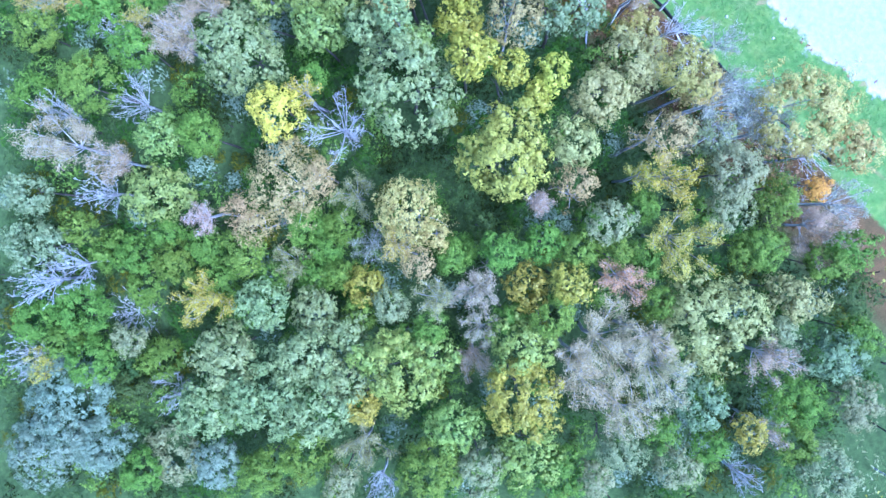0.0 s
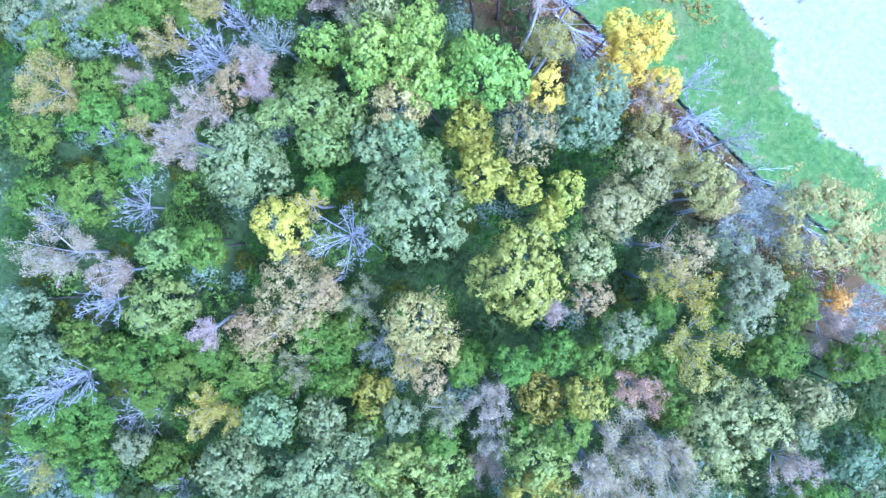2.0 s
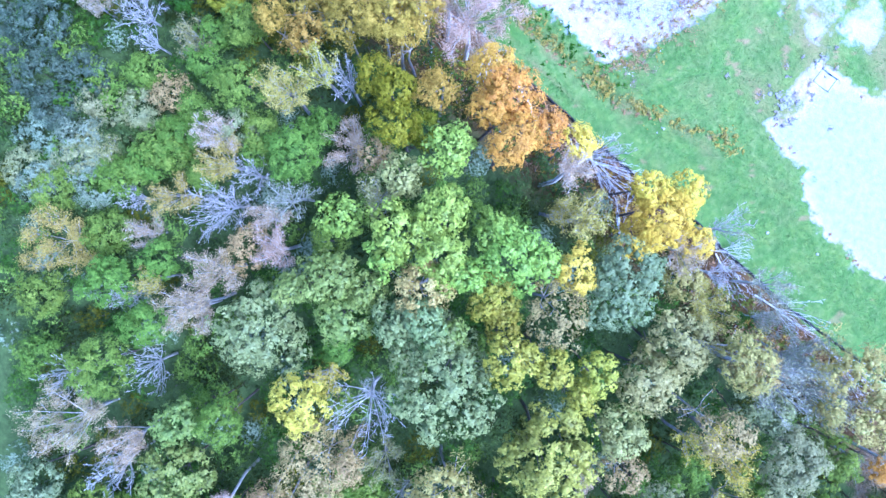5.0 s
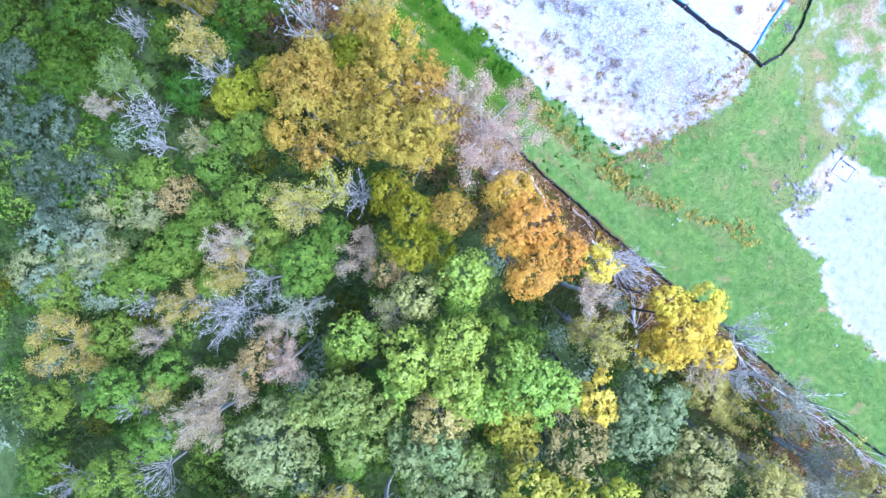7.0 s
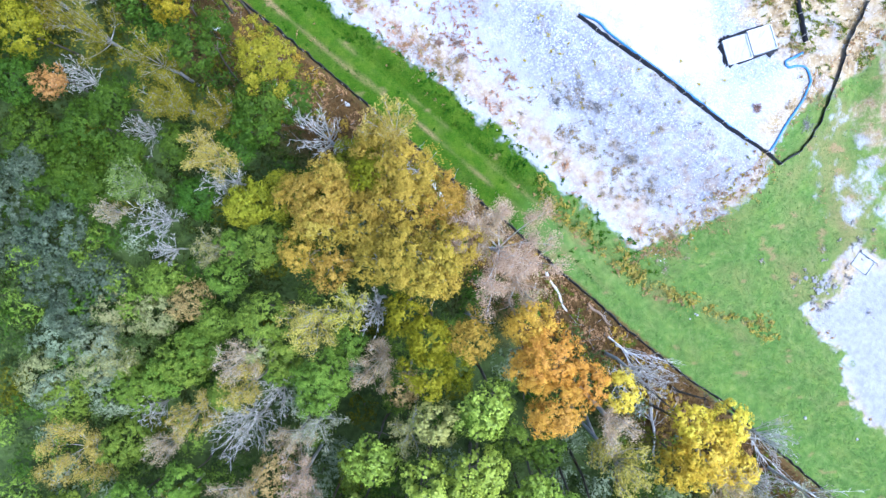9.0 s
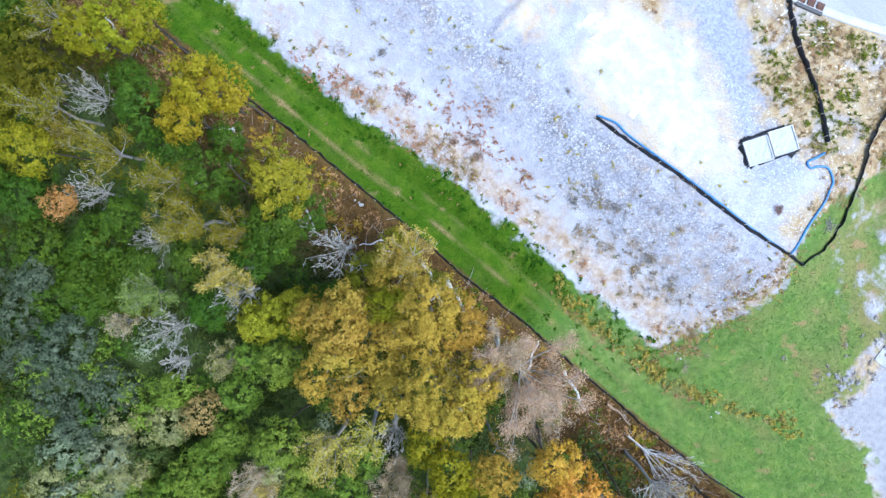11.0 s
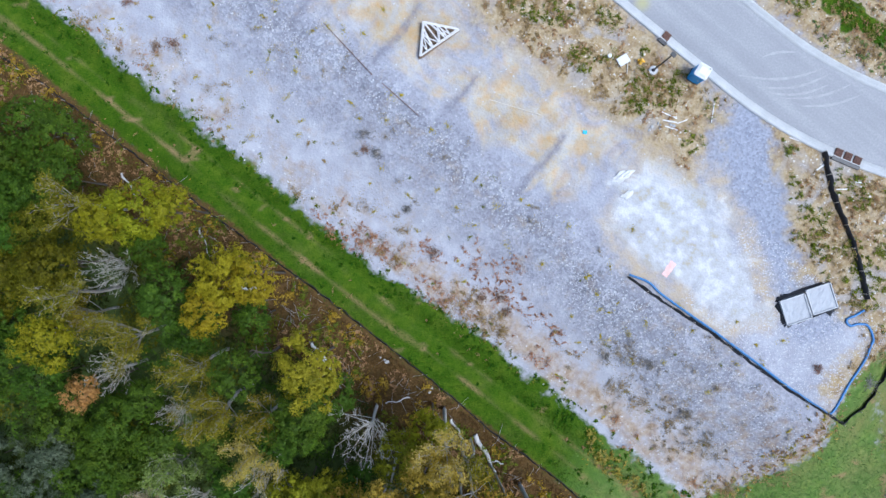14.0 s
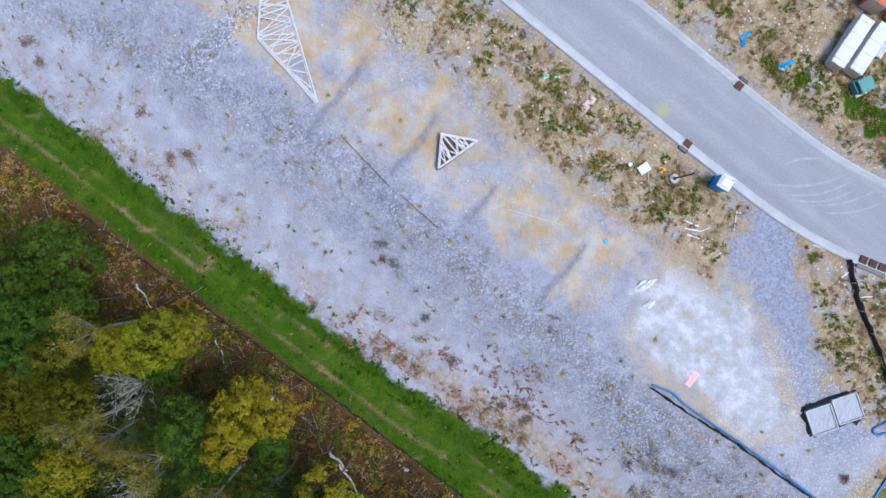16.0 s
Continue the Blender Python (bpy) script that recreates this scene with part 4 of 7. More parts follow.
# bright
tree("bright", -10.9, 25.4, 15.5, 2.3)
tree("bright", -7.0, 22.2, 18.8, 2.2)
tree("bright", -6.2, 24.0, 20.0, 2.7)
tree("bright", -2.8, 21.6, 20.8, 2.8)
tree("bright", -2.6, 25.3, 20.0, 2.6)
tree("bright", -1.9, 30.1, 20.3, 2.4)
tree("bright", -1.0, 20.3, 19.3, 2.0)
tree("bright", 1.4, 23.4, 19.3, 2.0)
tree("bright", 3.0, 22.1, 20.7, 2.8)
tree("bright", 5.4, 21.3, 19.3, 1.9)
# brownolive
tree("brownolive", -14.8, 44.8, 15.2, 2.5)
tree("brownolive", -14.4, 46.0, 16.5, 2.8)
tree("brownolive", -13.8, 40.9, 14.3, 2.0)
tree("brownolive", -13.5, 47.6, 15.9, 2.5)
# dark
tree("dark", -34.7, -16.3, 2.3, 1.8)
tree("dark", -34.3, 33.9, 3.3, 2.4)
tree("dark", -34.0, -19.3, 2.5, 2.7)
tree("dark", 3.8, -1.2, 5.3, 2.0)
tree("dark", 41.5, -8.3, 8.3, 3.0)
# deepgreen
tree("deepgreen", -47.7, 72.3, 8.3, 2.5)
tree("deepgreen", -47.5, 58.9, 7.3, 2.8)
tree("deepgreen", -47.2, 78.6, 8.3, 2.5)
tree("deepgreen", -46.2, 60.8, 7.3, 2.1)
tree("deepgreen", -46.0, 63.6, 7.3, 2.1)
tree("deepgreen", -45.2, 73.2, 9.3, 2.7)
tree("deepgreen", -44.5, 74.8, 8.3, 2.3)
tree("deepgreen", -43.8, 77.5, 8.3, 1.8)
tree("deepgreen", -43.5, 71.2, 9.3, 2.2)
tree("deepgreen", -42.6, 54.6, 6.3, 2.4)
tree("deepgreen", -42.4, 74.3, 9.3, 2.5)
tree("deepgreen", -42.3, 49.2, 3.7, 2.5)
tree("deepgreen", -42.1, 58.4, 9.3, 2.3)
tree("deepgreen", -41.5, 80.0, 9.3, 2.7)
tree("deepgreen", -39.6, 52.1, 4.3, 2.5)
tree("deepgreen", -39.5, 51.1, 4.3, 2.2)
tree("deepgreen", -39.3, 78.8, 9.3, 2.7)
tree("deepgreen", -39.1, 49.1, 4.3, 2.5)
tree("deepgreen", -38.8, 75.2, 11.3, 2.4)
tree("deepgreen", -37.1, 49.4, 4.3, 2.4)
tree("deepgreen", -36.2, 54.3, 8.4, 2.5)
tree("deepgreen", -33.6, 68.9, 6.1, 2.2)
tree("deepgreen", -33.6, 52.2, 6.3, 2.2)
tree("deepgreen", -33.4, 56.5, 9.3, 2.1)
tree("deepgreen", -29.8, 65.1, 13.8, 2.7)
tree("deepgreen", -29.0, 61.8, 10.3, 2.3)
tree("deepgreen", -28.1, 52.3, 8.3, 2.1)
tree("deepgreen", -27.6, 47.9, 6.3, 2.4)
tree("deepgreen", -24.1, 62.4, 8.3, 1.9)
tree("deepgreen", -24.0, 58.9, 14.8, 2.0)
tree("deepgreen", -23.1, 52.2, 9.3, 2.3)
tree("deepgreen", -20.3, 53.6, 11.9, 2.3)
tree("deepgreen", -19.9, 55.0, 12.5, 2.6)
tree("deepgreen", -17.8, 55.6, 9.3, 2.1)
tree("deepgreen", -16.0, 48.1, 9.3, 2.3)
# deepolive
tree("deepolive", -48.2, 65.9, 8.3, 2.5)
tree("deepolive", -46.3, 66.4, 8.3, 2.8)
tree("deepolive", -45.0, 68.4, 8.3, 2.3)
tree("deepolive", -41.4, 67.7, 10.3, 2.0)
tree("deepolive", -40.5, 70.9, 11.3, 2.2)
tree("deepolive", -38.4, 68.1, 13.4, 2.3)
# deeptan
tree("deeptan", -38.3, 65.6, 13.3, 2.2)
tree("deeptan", -37.9, 63.7, 10.3, 2.2)
tree("deeptan", -37.2, 72.8, 13.8, 2.4)
tree("deeptan", -33.8, 61.9, 12.9, 2.7)
tree("deeptan", -28.5, 59.1, 13.4, 2.4)
tree("deeptan", -26.8, 55.5, 14.3, 3.1)
tree("deeptan", -23.4, 54.4, 11.3, 2.2)
tree("deeptan", -6.3, 48.7, 10.3, 2.2)
# deepyellow
tree("deepyellow", -22.3, 46.3, 8.3, 2.3)
tree("deepyellow", -21.2, 47.2, 9.3, 2.1)
tree("deepyellow", -18.8, 58.5, 13.2, 3.0)
tree("deepyellow", -18.1, 47.6, 10.3, 2.4)
tree("deepyellow", -12.6, 50.2, 9.3, 2.3)
# dusk
tree("dusk", -50.5, 43.7, 4.3, 3.0)
tree("dusk", -49.4, 50.9, 5.3, 2.9)
tree("dusk", -46.6, 43.6, 3.3, 2.5)
tree("dusk", -46.3, 48.2, 3.3, 2.8)
tree("dusk", -43.7, 51.5, 4.5, 2.5)
tree("dusk", -42.8, 40.7, 3.3, 3.2)
tree("dusk", -41.1, 45.1, 6.0, 3.3)
tree("dusk", -40.9, 36.9, 3.3, 2.7)
tree("dusk", -38.0, 40.6, 3.3, 2.7)
# gold
tree("gold", 7.5, 20.4, 19.3, 2.0)
tree("gold", 8.5, 30.7, 17.3, 1.7)
# goldolive
tree("goldolive", -16.9, 47.0, 13.3, 2.0)
tree("goldolive", -16.9, 42.4, 14.3, 1.9)
tree("goldolive", -11.3, 43.9, 15.3, 2.2)
tree("goldolive", -10.5, 41.6, 15.8, 2.0)
tree("goldolive", -10.3, 46.0, 15.3, 2.2)
tree("goldolive", -9.5, 50.5, 16.2, 2.5)
tree("goldolive", -7.9, 42.1, 19.7, 2.7)
tree("goldolive", -7.5, 46.2, 18.9, 2.6)
tree("goldolive", -7.2, 48.4, 20.8, 2.4)
tree("goldolive", -6.4, 40.8, 20.9, 2.8)
tree("goldolive", -5.2, 40.1, 18.3, 1.9)
tree("goldolive", -4.6, 46.1, 15.8, 2.6)
tree("goldolive", -3.5, 42.5, 18.3, 2.1)
tree("goldolive", -2.9, 35.3, 17.7, 2.1)
# green
tree("green", -43.8, -11.0, 5.3, 2.6)
tree("green", -41.8, 28.9, 3.3, 2.7)
tree("green", -41.5, 18.7, 7.0, 2.5)
tree("green", -40.3, -13.5, 4.3, 2.3)
tree("green", -38.0, -9.5, 7.4, 3.4)
tree("green", -37.3, -15.5, 5.9, 3.1)
tree("green", -36.1, 24.3, 4.8, 2.8)
tree("green", -34.2, 20.0, 10.1, 2.9)
tree("green", -33.8, 12.4, 12.7, 3.0)
tree("green", -33.4, -28.3, 3.3, 2.8)
tree("green", -33.0, 30.1, 5.3, 2.2)
tree("green", -31.4, 40.3, 5.3, 2.1)
tree("green", -30.7, 31.5, 5.3, 2.1)
tree("green", -29.9, 16.1, 11.1, 2.4)
tree("green", -29.4, 21.7, 8.2, 2.2)
tree("green", -29.2, 32.5, 6.3, 2.7)
tree("green", -27.9, -1.7, 8.3, 1.7)
tree("green", -26.0, 36.0, 6.3, 2.0)
tree("green", -24.5, 40.0, 7.3, 2.0)
tree("green", -24.4, -3.4, 7.3, 2.2)
tree("green", -23.7, 43.1, 6.3, 1.8)
tree("green", -23.1, -6.8, 6.3, 2.3)
tree("green", -20.2, 37.0, 13.0, 2.4)
tree("green", -20.0, 43.1, 9.9, 2.2)
tree("green", -19.7, -3.8, 9.9, 2.6)
tree("green", -19.6, 31.9, 8.3, 2.0)
tree("green", -19.3, -27.2, 6.3, 3.0)
tree("green", -19.2, 33.6, 9.3, 2.1)
tree("green", -15.6, 31.3, 12.9, 3.0)
tree("green", -14.5, -25.3, 7.3, 2.8)
tree("green", -14.3, -1.1, 7.3, 2.5)
tree("green", -13.6, 33.7, 8.3, 1.8)
tree("green", -13.2, 23.2, 10.3, 2.1)
tree("green", -12.7, 13.1, 10.3, 1.8)
tree("green", -12.4, -3.6, 4.4, 2.7)
tree("green", -10.5, -6.3, 6.3, 2.2)
tree("green", -8.7, -10.2, 7.3, 2.2)
tree("green", -3.6, -12.8, 8.3, 1.9)
tree("green", -2.3, 27.0, 9.3, 1.7)
tree("green", -1.3, -11.3, 10.7, 2.0)
tree("green", -1.3, -25.7, 10.3, 3.5)
tree("green", 0.7, 24.9, 9.3, 1.9)
tree("green", 0.8, -4.0, 11.4, 2.2)
tree("green", 2.1, -3.5, 9.3, 1.8)
tree("green", 3.6, 23.6, 9.3, 1.9)
tree("green", 5.4, -3.6, 13.8, 2.4)
tree("green", 6.4, -10.4, 9.3, 2.1)
tree("green", 9.6, -2.6, 12.3, 2.2)
tree("green", 10.7, -9.8, 13.4, 2.2)
tree("green", 12.2, -26.4, 8.3, 2.9)
tree("green", 12.8, -3.1, 12.8, 2.2)
tree("green", 17.3, -3.8, 9.3, 2.2)
tree("green", 20.0, 0.5, 9.3, 2.2)
tree("green", 20.6, -4.4, 9.3, 2.2)
tree("green", 22.5, -22.2, 7.3, 2.4)
tree("green", 25.4, 0.5, 9.3, 2.0)
tree("green", 27.7, -23.9, 7.3, 2.4)
tree("green", 29.9, -3.8, 9.3, 1.9)
tree("green", 31.3, -3.2, 10.8, 2.7)
tree("green", 33.6, 1.1, 9.3, 2.5)
tree("green", 36.1, -19.0, 8.5, 3.4)
tree("green", 36.8, -23.9, 7.3, 2.8)
tree("green", 39.2, -5.0, 8.3, 2.5)
tree("green", 41.2, -3.5, 9.3, 2.3)
tree("green", 42.8, -12.4, 7.3, 2.5)
# leafy
tree("leafy", -27.8, 2.1, 12.4, 3.5)
tree("leafy", -26.9, 7.2, 13.1, 2.6)
tree("leafy", -15.8, 19.4, 14.8, 1.9)
tree("leafy", -12.4, 20.1, 16.8, 2.7)
tree("leafy", -11.1, 16.6, 15.9, 2.9)
tree("leafy", -9.0, 19.2, 15.8, 1.9)
tree("leafy", -2.1, 15.3, 16.3, 1.7)
# lightgreen
tree("lightgreen", -7.2, -14.0, 10.8, 2.4)
tree("lightgreen", -4.4, -15.3, 12.3, 4.4)
tree("lightgreen", -1.3, -14.4, 11.3, 2.8)
tree("lightgreen", 0.8, -21.0, 11.0, 3.1)
tree("lightgreen", 7.9, -12.5, 13.0, 3.4)
tree("lightgreen", 8.7, -24.5, 9.1, 3.7)
# lime
tree("lime", 2.6, 13.4, 19.4, 2.4)
tree("lime", 5.8, 12.4, 18.3, 2.0)
tree("lime", 8.1, 10.1, 17.8, 1.8)
tree("lime", 9.4, 12.1, 18.3, 1.9)
# limeyellow
tree("limeyellow", -12.8, 37.7, 16.3, 2.0)
tree("limeyellow", 23.2, -2.6, 13.5, 3.7)
# oak
tree("oak", -23.7, -19.6, 10.3, 3.3)
tree("oak", -21.7, -14.3, 11.5, 3.8)
tree("oak", -19.2, 15.2, 14.6, 4.4)
tree("oak", -17.8, -18.0, 11.9, 4.4)
tree("oak", -17.6, -8.9, 11.9, 3.0)
tree("oak", -13.9, -13.7, 12.4, 3.3)
tree("oak", -13.0, -10.0, 8.4, 3.0)
tree("oak", -12.5, -19.1, 12.1, 3.6)
tree("oak", -10.1, -17.0, 9.8, 2.7)
tree("oak", -9.6, -12.1, 9.3, 2.5)
tree("oak", -6.7, 16.6, 17.8, 2.4)
tree("oak", -4.2, 16.9, 19.1, 2.1)
tree("oak", -3.1, 11.5, 21.1, 4.9)
# olive
tree("olive", 5.2, 5.3, 21.0, 4.6)
# olivegreen
tree("olivegreen", -42.2, 12.9, 6.5, 2.3)
tree("olivegreen", -37.3, -1.1, 7.3, 2.2)
tree("olivegreen", -35.4, 29.9, 4.3, 2.4)
tree("olivegreen", -35.2, -3.8, 5.8, 2.4)
tree("olivegreen", -32.2, -4.0, 6.3, 2.3)
tree("olivegreen", -31.9, -7.6, 4.3, 2.3)
tree("olivegreen", -31.0, -15.7, 2.4, 2.7)
tree("olivegreen", -27.9, -5.3, 5.4, 2.6)
tree("olivegreen", -27.8, 33.9, 5.6, 2.7)
tree("olivegreen", -25.2, 29.6, 7.3, 2.1)
tree("olivegreen", -24.5, 8.0, 9.3, 2.1)
tree("olivegreen", -22.9, 7.5, 13.4, 2.3)
tree("olivegreen", -17.9, -6.8, 6.3, 2.0)
tree("olivegreen", -13.5, -6.9, 5.3, 2.3)
tree("olivegreen", -12.9, 8.4, 9.3, 1.6)
tree("olivegreen", -10.5, -1.1, 6.3, 2.2)
tree("olivegreen", 14.5, -0.5, 9.3, 1.6)
tree("olivegreen", 21.7, -8.8, 9.3, 2.1)
# orange
tree("orange", 1.4, 33.3, 20.2, 2.2)
tree("orange", 1.7, 36.2, 20.3, 2.2)
tree("orange", 2.5, 34.2, 21.6, 2.5)
tree("orange", 2.7, 30.3, 21.9, 2.4)
tree("orange", 5.3, 31.8, 18.8, 2.0)
tree("orange", 34.2, 2.3, 14.3, 1.4)
# orangetan
tree("orangetan", -4.3, 19.3, 19.5, 2.7)
tree("orangetan", -3.6, 0.4, 15.0, 3.3)
tree("orangetan", -0.7, -2.1, 12.3, 1.8)
tree("orangetan", 33.1, 9.4, 17.7, 4.7)
tree("orangetan", 37.4, 6.0, 15.3, 2.8)
# palegreen
tree("palegreen", -33.2, 49.3, 6.6, 2.8)
# pink
tree("pink", -37.8, 6.8, 11.9, 3.7)
tree("pink", -32.2, 5.3, 11.6, 2.6)
tree("pink", -26.5, 17.0, 10.3, 2.7)
tree("pink", -25.0, 17.8, 11.7, 2.2)
tree("pink", -23.7, 20.7, 12.1, 2.9)
tree("pink", 18.7, 21.2, 12.4, 2.1)
tree("pink", 32.6, -14.3, 12.0, 2.6)
tree("pink", 33.5, -22.4, 8.3, 1.6)
# pinkbare
tree("pinkbare", -31.8, 24.4, 5.3, 1.9)
tree("pinkbare", -23.1, -0.2, 12.4, 1.8)
tree("pinkbare", -23.1, 33.0, 11.4, 2.0)
tree("pinkbare", -19.0, 25.5, 9.3, 2.1)
tree("pinkbare", -17.9, 22.6, 11.5, 2.3)
tree("pinkbare", -11.0, 32.0, 9.7, 2.6)
tree("pinkbare", -1.7, 43.8, 17.3, 2.4)
tree("pinkbare", 0.1, 41.7, 20.0, 4.4)
tree("pinkbare", 1.3, 39.0, 15.3, 2.2)
tree("pinkbare", 3.4, -15.2, 6.3, 2.3)
tree("pinkbare", 7.7, 28.3, 18.8, 1.9)
tree("pinkbare", 9.5, 1.1, 10.3, 1.8)
tree("pinkbare", 39.8, -1.3, 7.7, 3.8)
# pinkorange
tree("pinkorange", 17.3, -6.3, 12.7, 2.4)
# purple
tree("purple", -35.8, 46.7, 5.3, 1.5)
tree("purple", 3.3, -7.4, 12.2, 2.8)
tree("purple", 3.6, -11.4, 10.3, 1.9)
# russet
tree("russet", -37.5, 57.7, 11.2, 1.5)
# sage
tree("sage", -44.6, 31.0, 3.0, 2.6)
tree("sage", -38.0, 32.6, 4.3, 2.9)
tree("sage", -36.6, 37.3, 3.3, 1.9)
tree("sage", -33.6, -13.5, 4.1, 2.2)
tree("sage", -33.0, 36.5, 2.8, 2.8)
tree("sage", -30.2, -26.8, 0.3, 3.8)
tree("sage", -21.3, 33.9, 9.3, 1.9)
tree("sage", -10.5, -28.0, 7.3, 2.2)
tree("sage", -5.1, -9.4, 10.3, 2.3)
tree("sage", 3.7, -26.1, 9.3, 3.0)
tree("sage", 15.5, -0.5, 14.8, 2.3)
tree("sage", 15.5, -27.0, 8.3, 2.2)
tree("sage", 17.8, -23.5, 10.3, 2.6)
tree("sage", 24.0, -26.1, 8.3, 2.8)
tree("sage", 25.4, 7.2, 13.3, 2.6)
tree("sage", 26.8, 3.9, 15.8, 3.1)
tree("sage", 27.4, 0.5, 11.3, 2.7)
tree("sage", 34.3, -11.7, 8.3, 2.0)
tree("sage", 39.2, -26.1, 9.3, 3.4)
tree("sage", 42.4, -19.6, 8.3, 2.8)
# sagebare
tree("sagebare", -16.3, 27.3, 11.6, 2.3)
tree("sagebare", -7.7, -3.2, 5.5, 2.4)
tree("sagebare", 25.4, 10.2, 16.6, 3.5)
tree("sagebare", 28.5, 17.4, 8.3, 2.4)
tree("sagebare", 29.6, 13.8, 5.3, 2.7)
tree("sagebare", 30.4, 10.9, 8.3, 2.3)
tree("sagebare", 31.0, 7.7, 13.3, 2.8)
tree("sagebare", 31.2, 10.1, 10.3, 3.1)
tree("sagebare", 38.8, 1.0, 12.3, 2.6)
# sageolive
tree("sageolive", -5.9, 28.5, 16.7, 2.1)
tree("sageolive", 12.1, 6.3, 16.1, 2.7)
tree("sageolive", 14.3, 10.4, 16.7, 3.1)
tree("sageolive", 17.0, 13.4, 16.9, 3.4)
tree("sageolive", 26.6, -10.6, 12.0, 5.7)
tree("sageolive", 35.0, -8.2, 9.9, 3.0)
# sagetan
tree("sagetan", -35.3, 32.8, 4.3, 2.2)
tree("sagetan", -26.2, 42.9, 6.3, 2.0)
tree("sagetan", -15.7, -5.2, 6.0, 2.5)
tree("sagetan", -9.1, 1.7, 8.3, 2.4)
tree("sagetan", -8.1, -24.3, 7.8, 2.8)
tree("sagetan", -8.1, 27.3, 14.3, 2.1)
tree("sagetan", -0.7, -7.7, 13.0, 2.2)
# tan
tree("tan", -28.9, 38.1, 5.3, 2.3)
tree("tan", -20.8, 22.8, 10.3, 2.3)
tree("tan", -18.9, 0.5, 12.8, 1.9)
tree("tan", -18.0, -1.0, 12.3, 2.1)
tree("tan", -14.8, 3.0, 14.0, 4.2)
tree("tan", -11.8, 3.6, 13.3, 1.9)
tree("tan", -8.5, 30.6, 12.3, 1.8)
tree("tan", -2.4, -4.4, 13.7, 1.9)
tree("tan", 6.4, 16.9, 19.4, 2.7)
tree("tan", 12.3, 3.0, 15.1, 2.1)
tree("tan", 19.9, 6.8, 18.5, 2.5)
# tanolive
tree("tanolive", 19.5, 18.6, 8.3, 2.2)
tree("tanolive", 21.6, 12.7, 18.1, 2.7)
tree("tanolive", 23.1, 11.5, 15.3, 2.3)
# tanyellow
tree("tanyellow", -40.7, 23.8, 4.5, 3.8)
tree("tanyellow", -30.2, 19.8, 8.3, 1.7)
tree("tanyellow", -28.1, 27.8, 8.3, 2.3)
tree("tanyellow", -24.5, 51.1, 11.8, 2.6)
tree("tanyellow", -22.7, 30.7, 10.2, 2.5)
tree("tanyellow", -16.1, 36.1, 14.9, 2.7)
tree("tanyellow", -8.6, 51.8, 16.5, 2.4)
tree("tanyellow", -4.4, -3.1, 14.1, 1.8)
tree("tanyellow", 7.7, 25.3, 14.3, 1.8)
tree("tanyellow", 9.0, 24.8, 18.1, 2.3)
tree("tanyellow", 23.7, 15.6, 4.3, 2.8)
# teal
tree("teal", -40.6, -3.1, 10.4, 3.0)
tree("teal", -40.5, 1.9, 11.4, 2.8)
tree("teal", 11.4, 19.0, 20.6, 3.7)
tree("teal", 25.5, -18.7, 11.4, 2.9)
tree("teal", 40.0, -14.5, 8.3, 3.4)
# whitetan
tree("whitetan", 12.9, -13.6, 12.8, 2.3)
tree("whitetan", 14.5, -16.8, 12.5, 3.1)
tree("whitetan", 16.1, -12.8, 14.3, 4.5)
tree("whitetan", 18.3, -19.6, 12.3, 2.9)
tree("whitetan", 20.1, -12.5, 13.3, 2.6)
tree("whitetan", 20.6, -15.7, 14.9, 3.3)
# yellow
tree("yellow", -15.2, 9.5, 15.6, 2.6)
# yellowgold
tree("yellowgold", 14.5, 22.7, 12.3, 2.1)
tree("yellowgold", 15.2, 27.1, 13.3, 1.9)
tree("yellowgold", 16.1, 24.8, 14.2, 3.1)
tree("yellowgold", 18.6, 26.4, 12.8, 2.1)
tree("yellowgold", 19.6, 22.3, 11.3, 2.1)
# yellowgold2
tree("yellowgold2", -26.5, 63.9, 13.3, 2.2)
tree("yellowgold2", -24.7, 66.1, 14.7, 2.8)
tree("yellowgold2", -22.9, 65.9, 13.3, 2.1)
# yellowgreen
tree("yellowgreen", -8.0, -19.3, 9.3, 2.2)
tree("yellowgreen", -7.9, -7.2, 8.7, 2.4)
tree("yellowgreen", 1.3, 19.4, 16.3, 1.7)
tree("yellowgreen", 1.7, 17.6, 15.2, 2.4)
tree("yellowgreen", 2.2, 15.7, 15.3, 2.0)
tree("yellowgreen", 7.5, -17.5, 14.0, 4.3)
tree("yellowgreen", 8.3, -6.9, 11.1, 2.5)
tree("yellowgreen", 12.0, -6.6, 14.0, 2.4)
tree("yellowgreen", 30.3, -21.5, 10.4, 1.9)
# yellowolive
tree("yellowolive", -39.5, 62.2, 12.5, 2.5)
tree("yellowolive", -34.8, 71.6, 11.8, 2.4)
tree("yellowolive", -31.9, 72.1, 12.5, 2.7)
tree("yellowolive", -29.6, 72.0, 11.8, 1.9)
tree("yellowolive", -10.2, 48.2, 16.5, 2.0)
tree("yellowolive", -9.7, 52.4, 10.5, 2.1)
tree("yellowolive", -8.0, 37.2, 15.3, 1.9)
tree("yellowolive", -6.3, 35.4, 16.9, 2.2)
tree("yellowolive", -6.2, 32.3, 17.2, 2.2)
tree("yellowolive", -4.2, 32.5, 14.3, 1.9)
# yellowsparse
tree("yellowsparse", -42.7, -16.2, 4.3, 2.1)
tree("yellowsparse", -24.0, -8.6, 10.2, 3.0)
tree("yellowsparse", -12.8, 11.5, 14.1, 1.7)
tree("yellowsparse", 19.6, 3.7, 11.0, 1.8)
tree("yellowsparse", 21.8, 3.6, 13.7, 2.7)


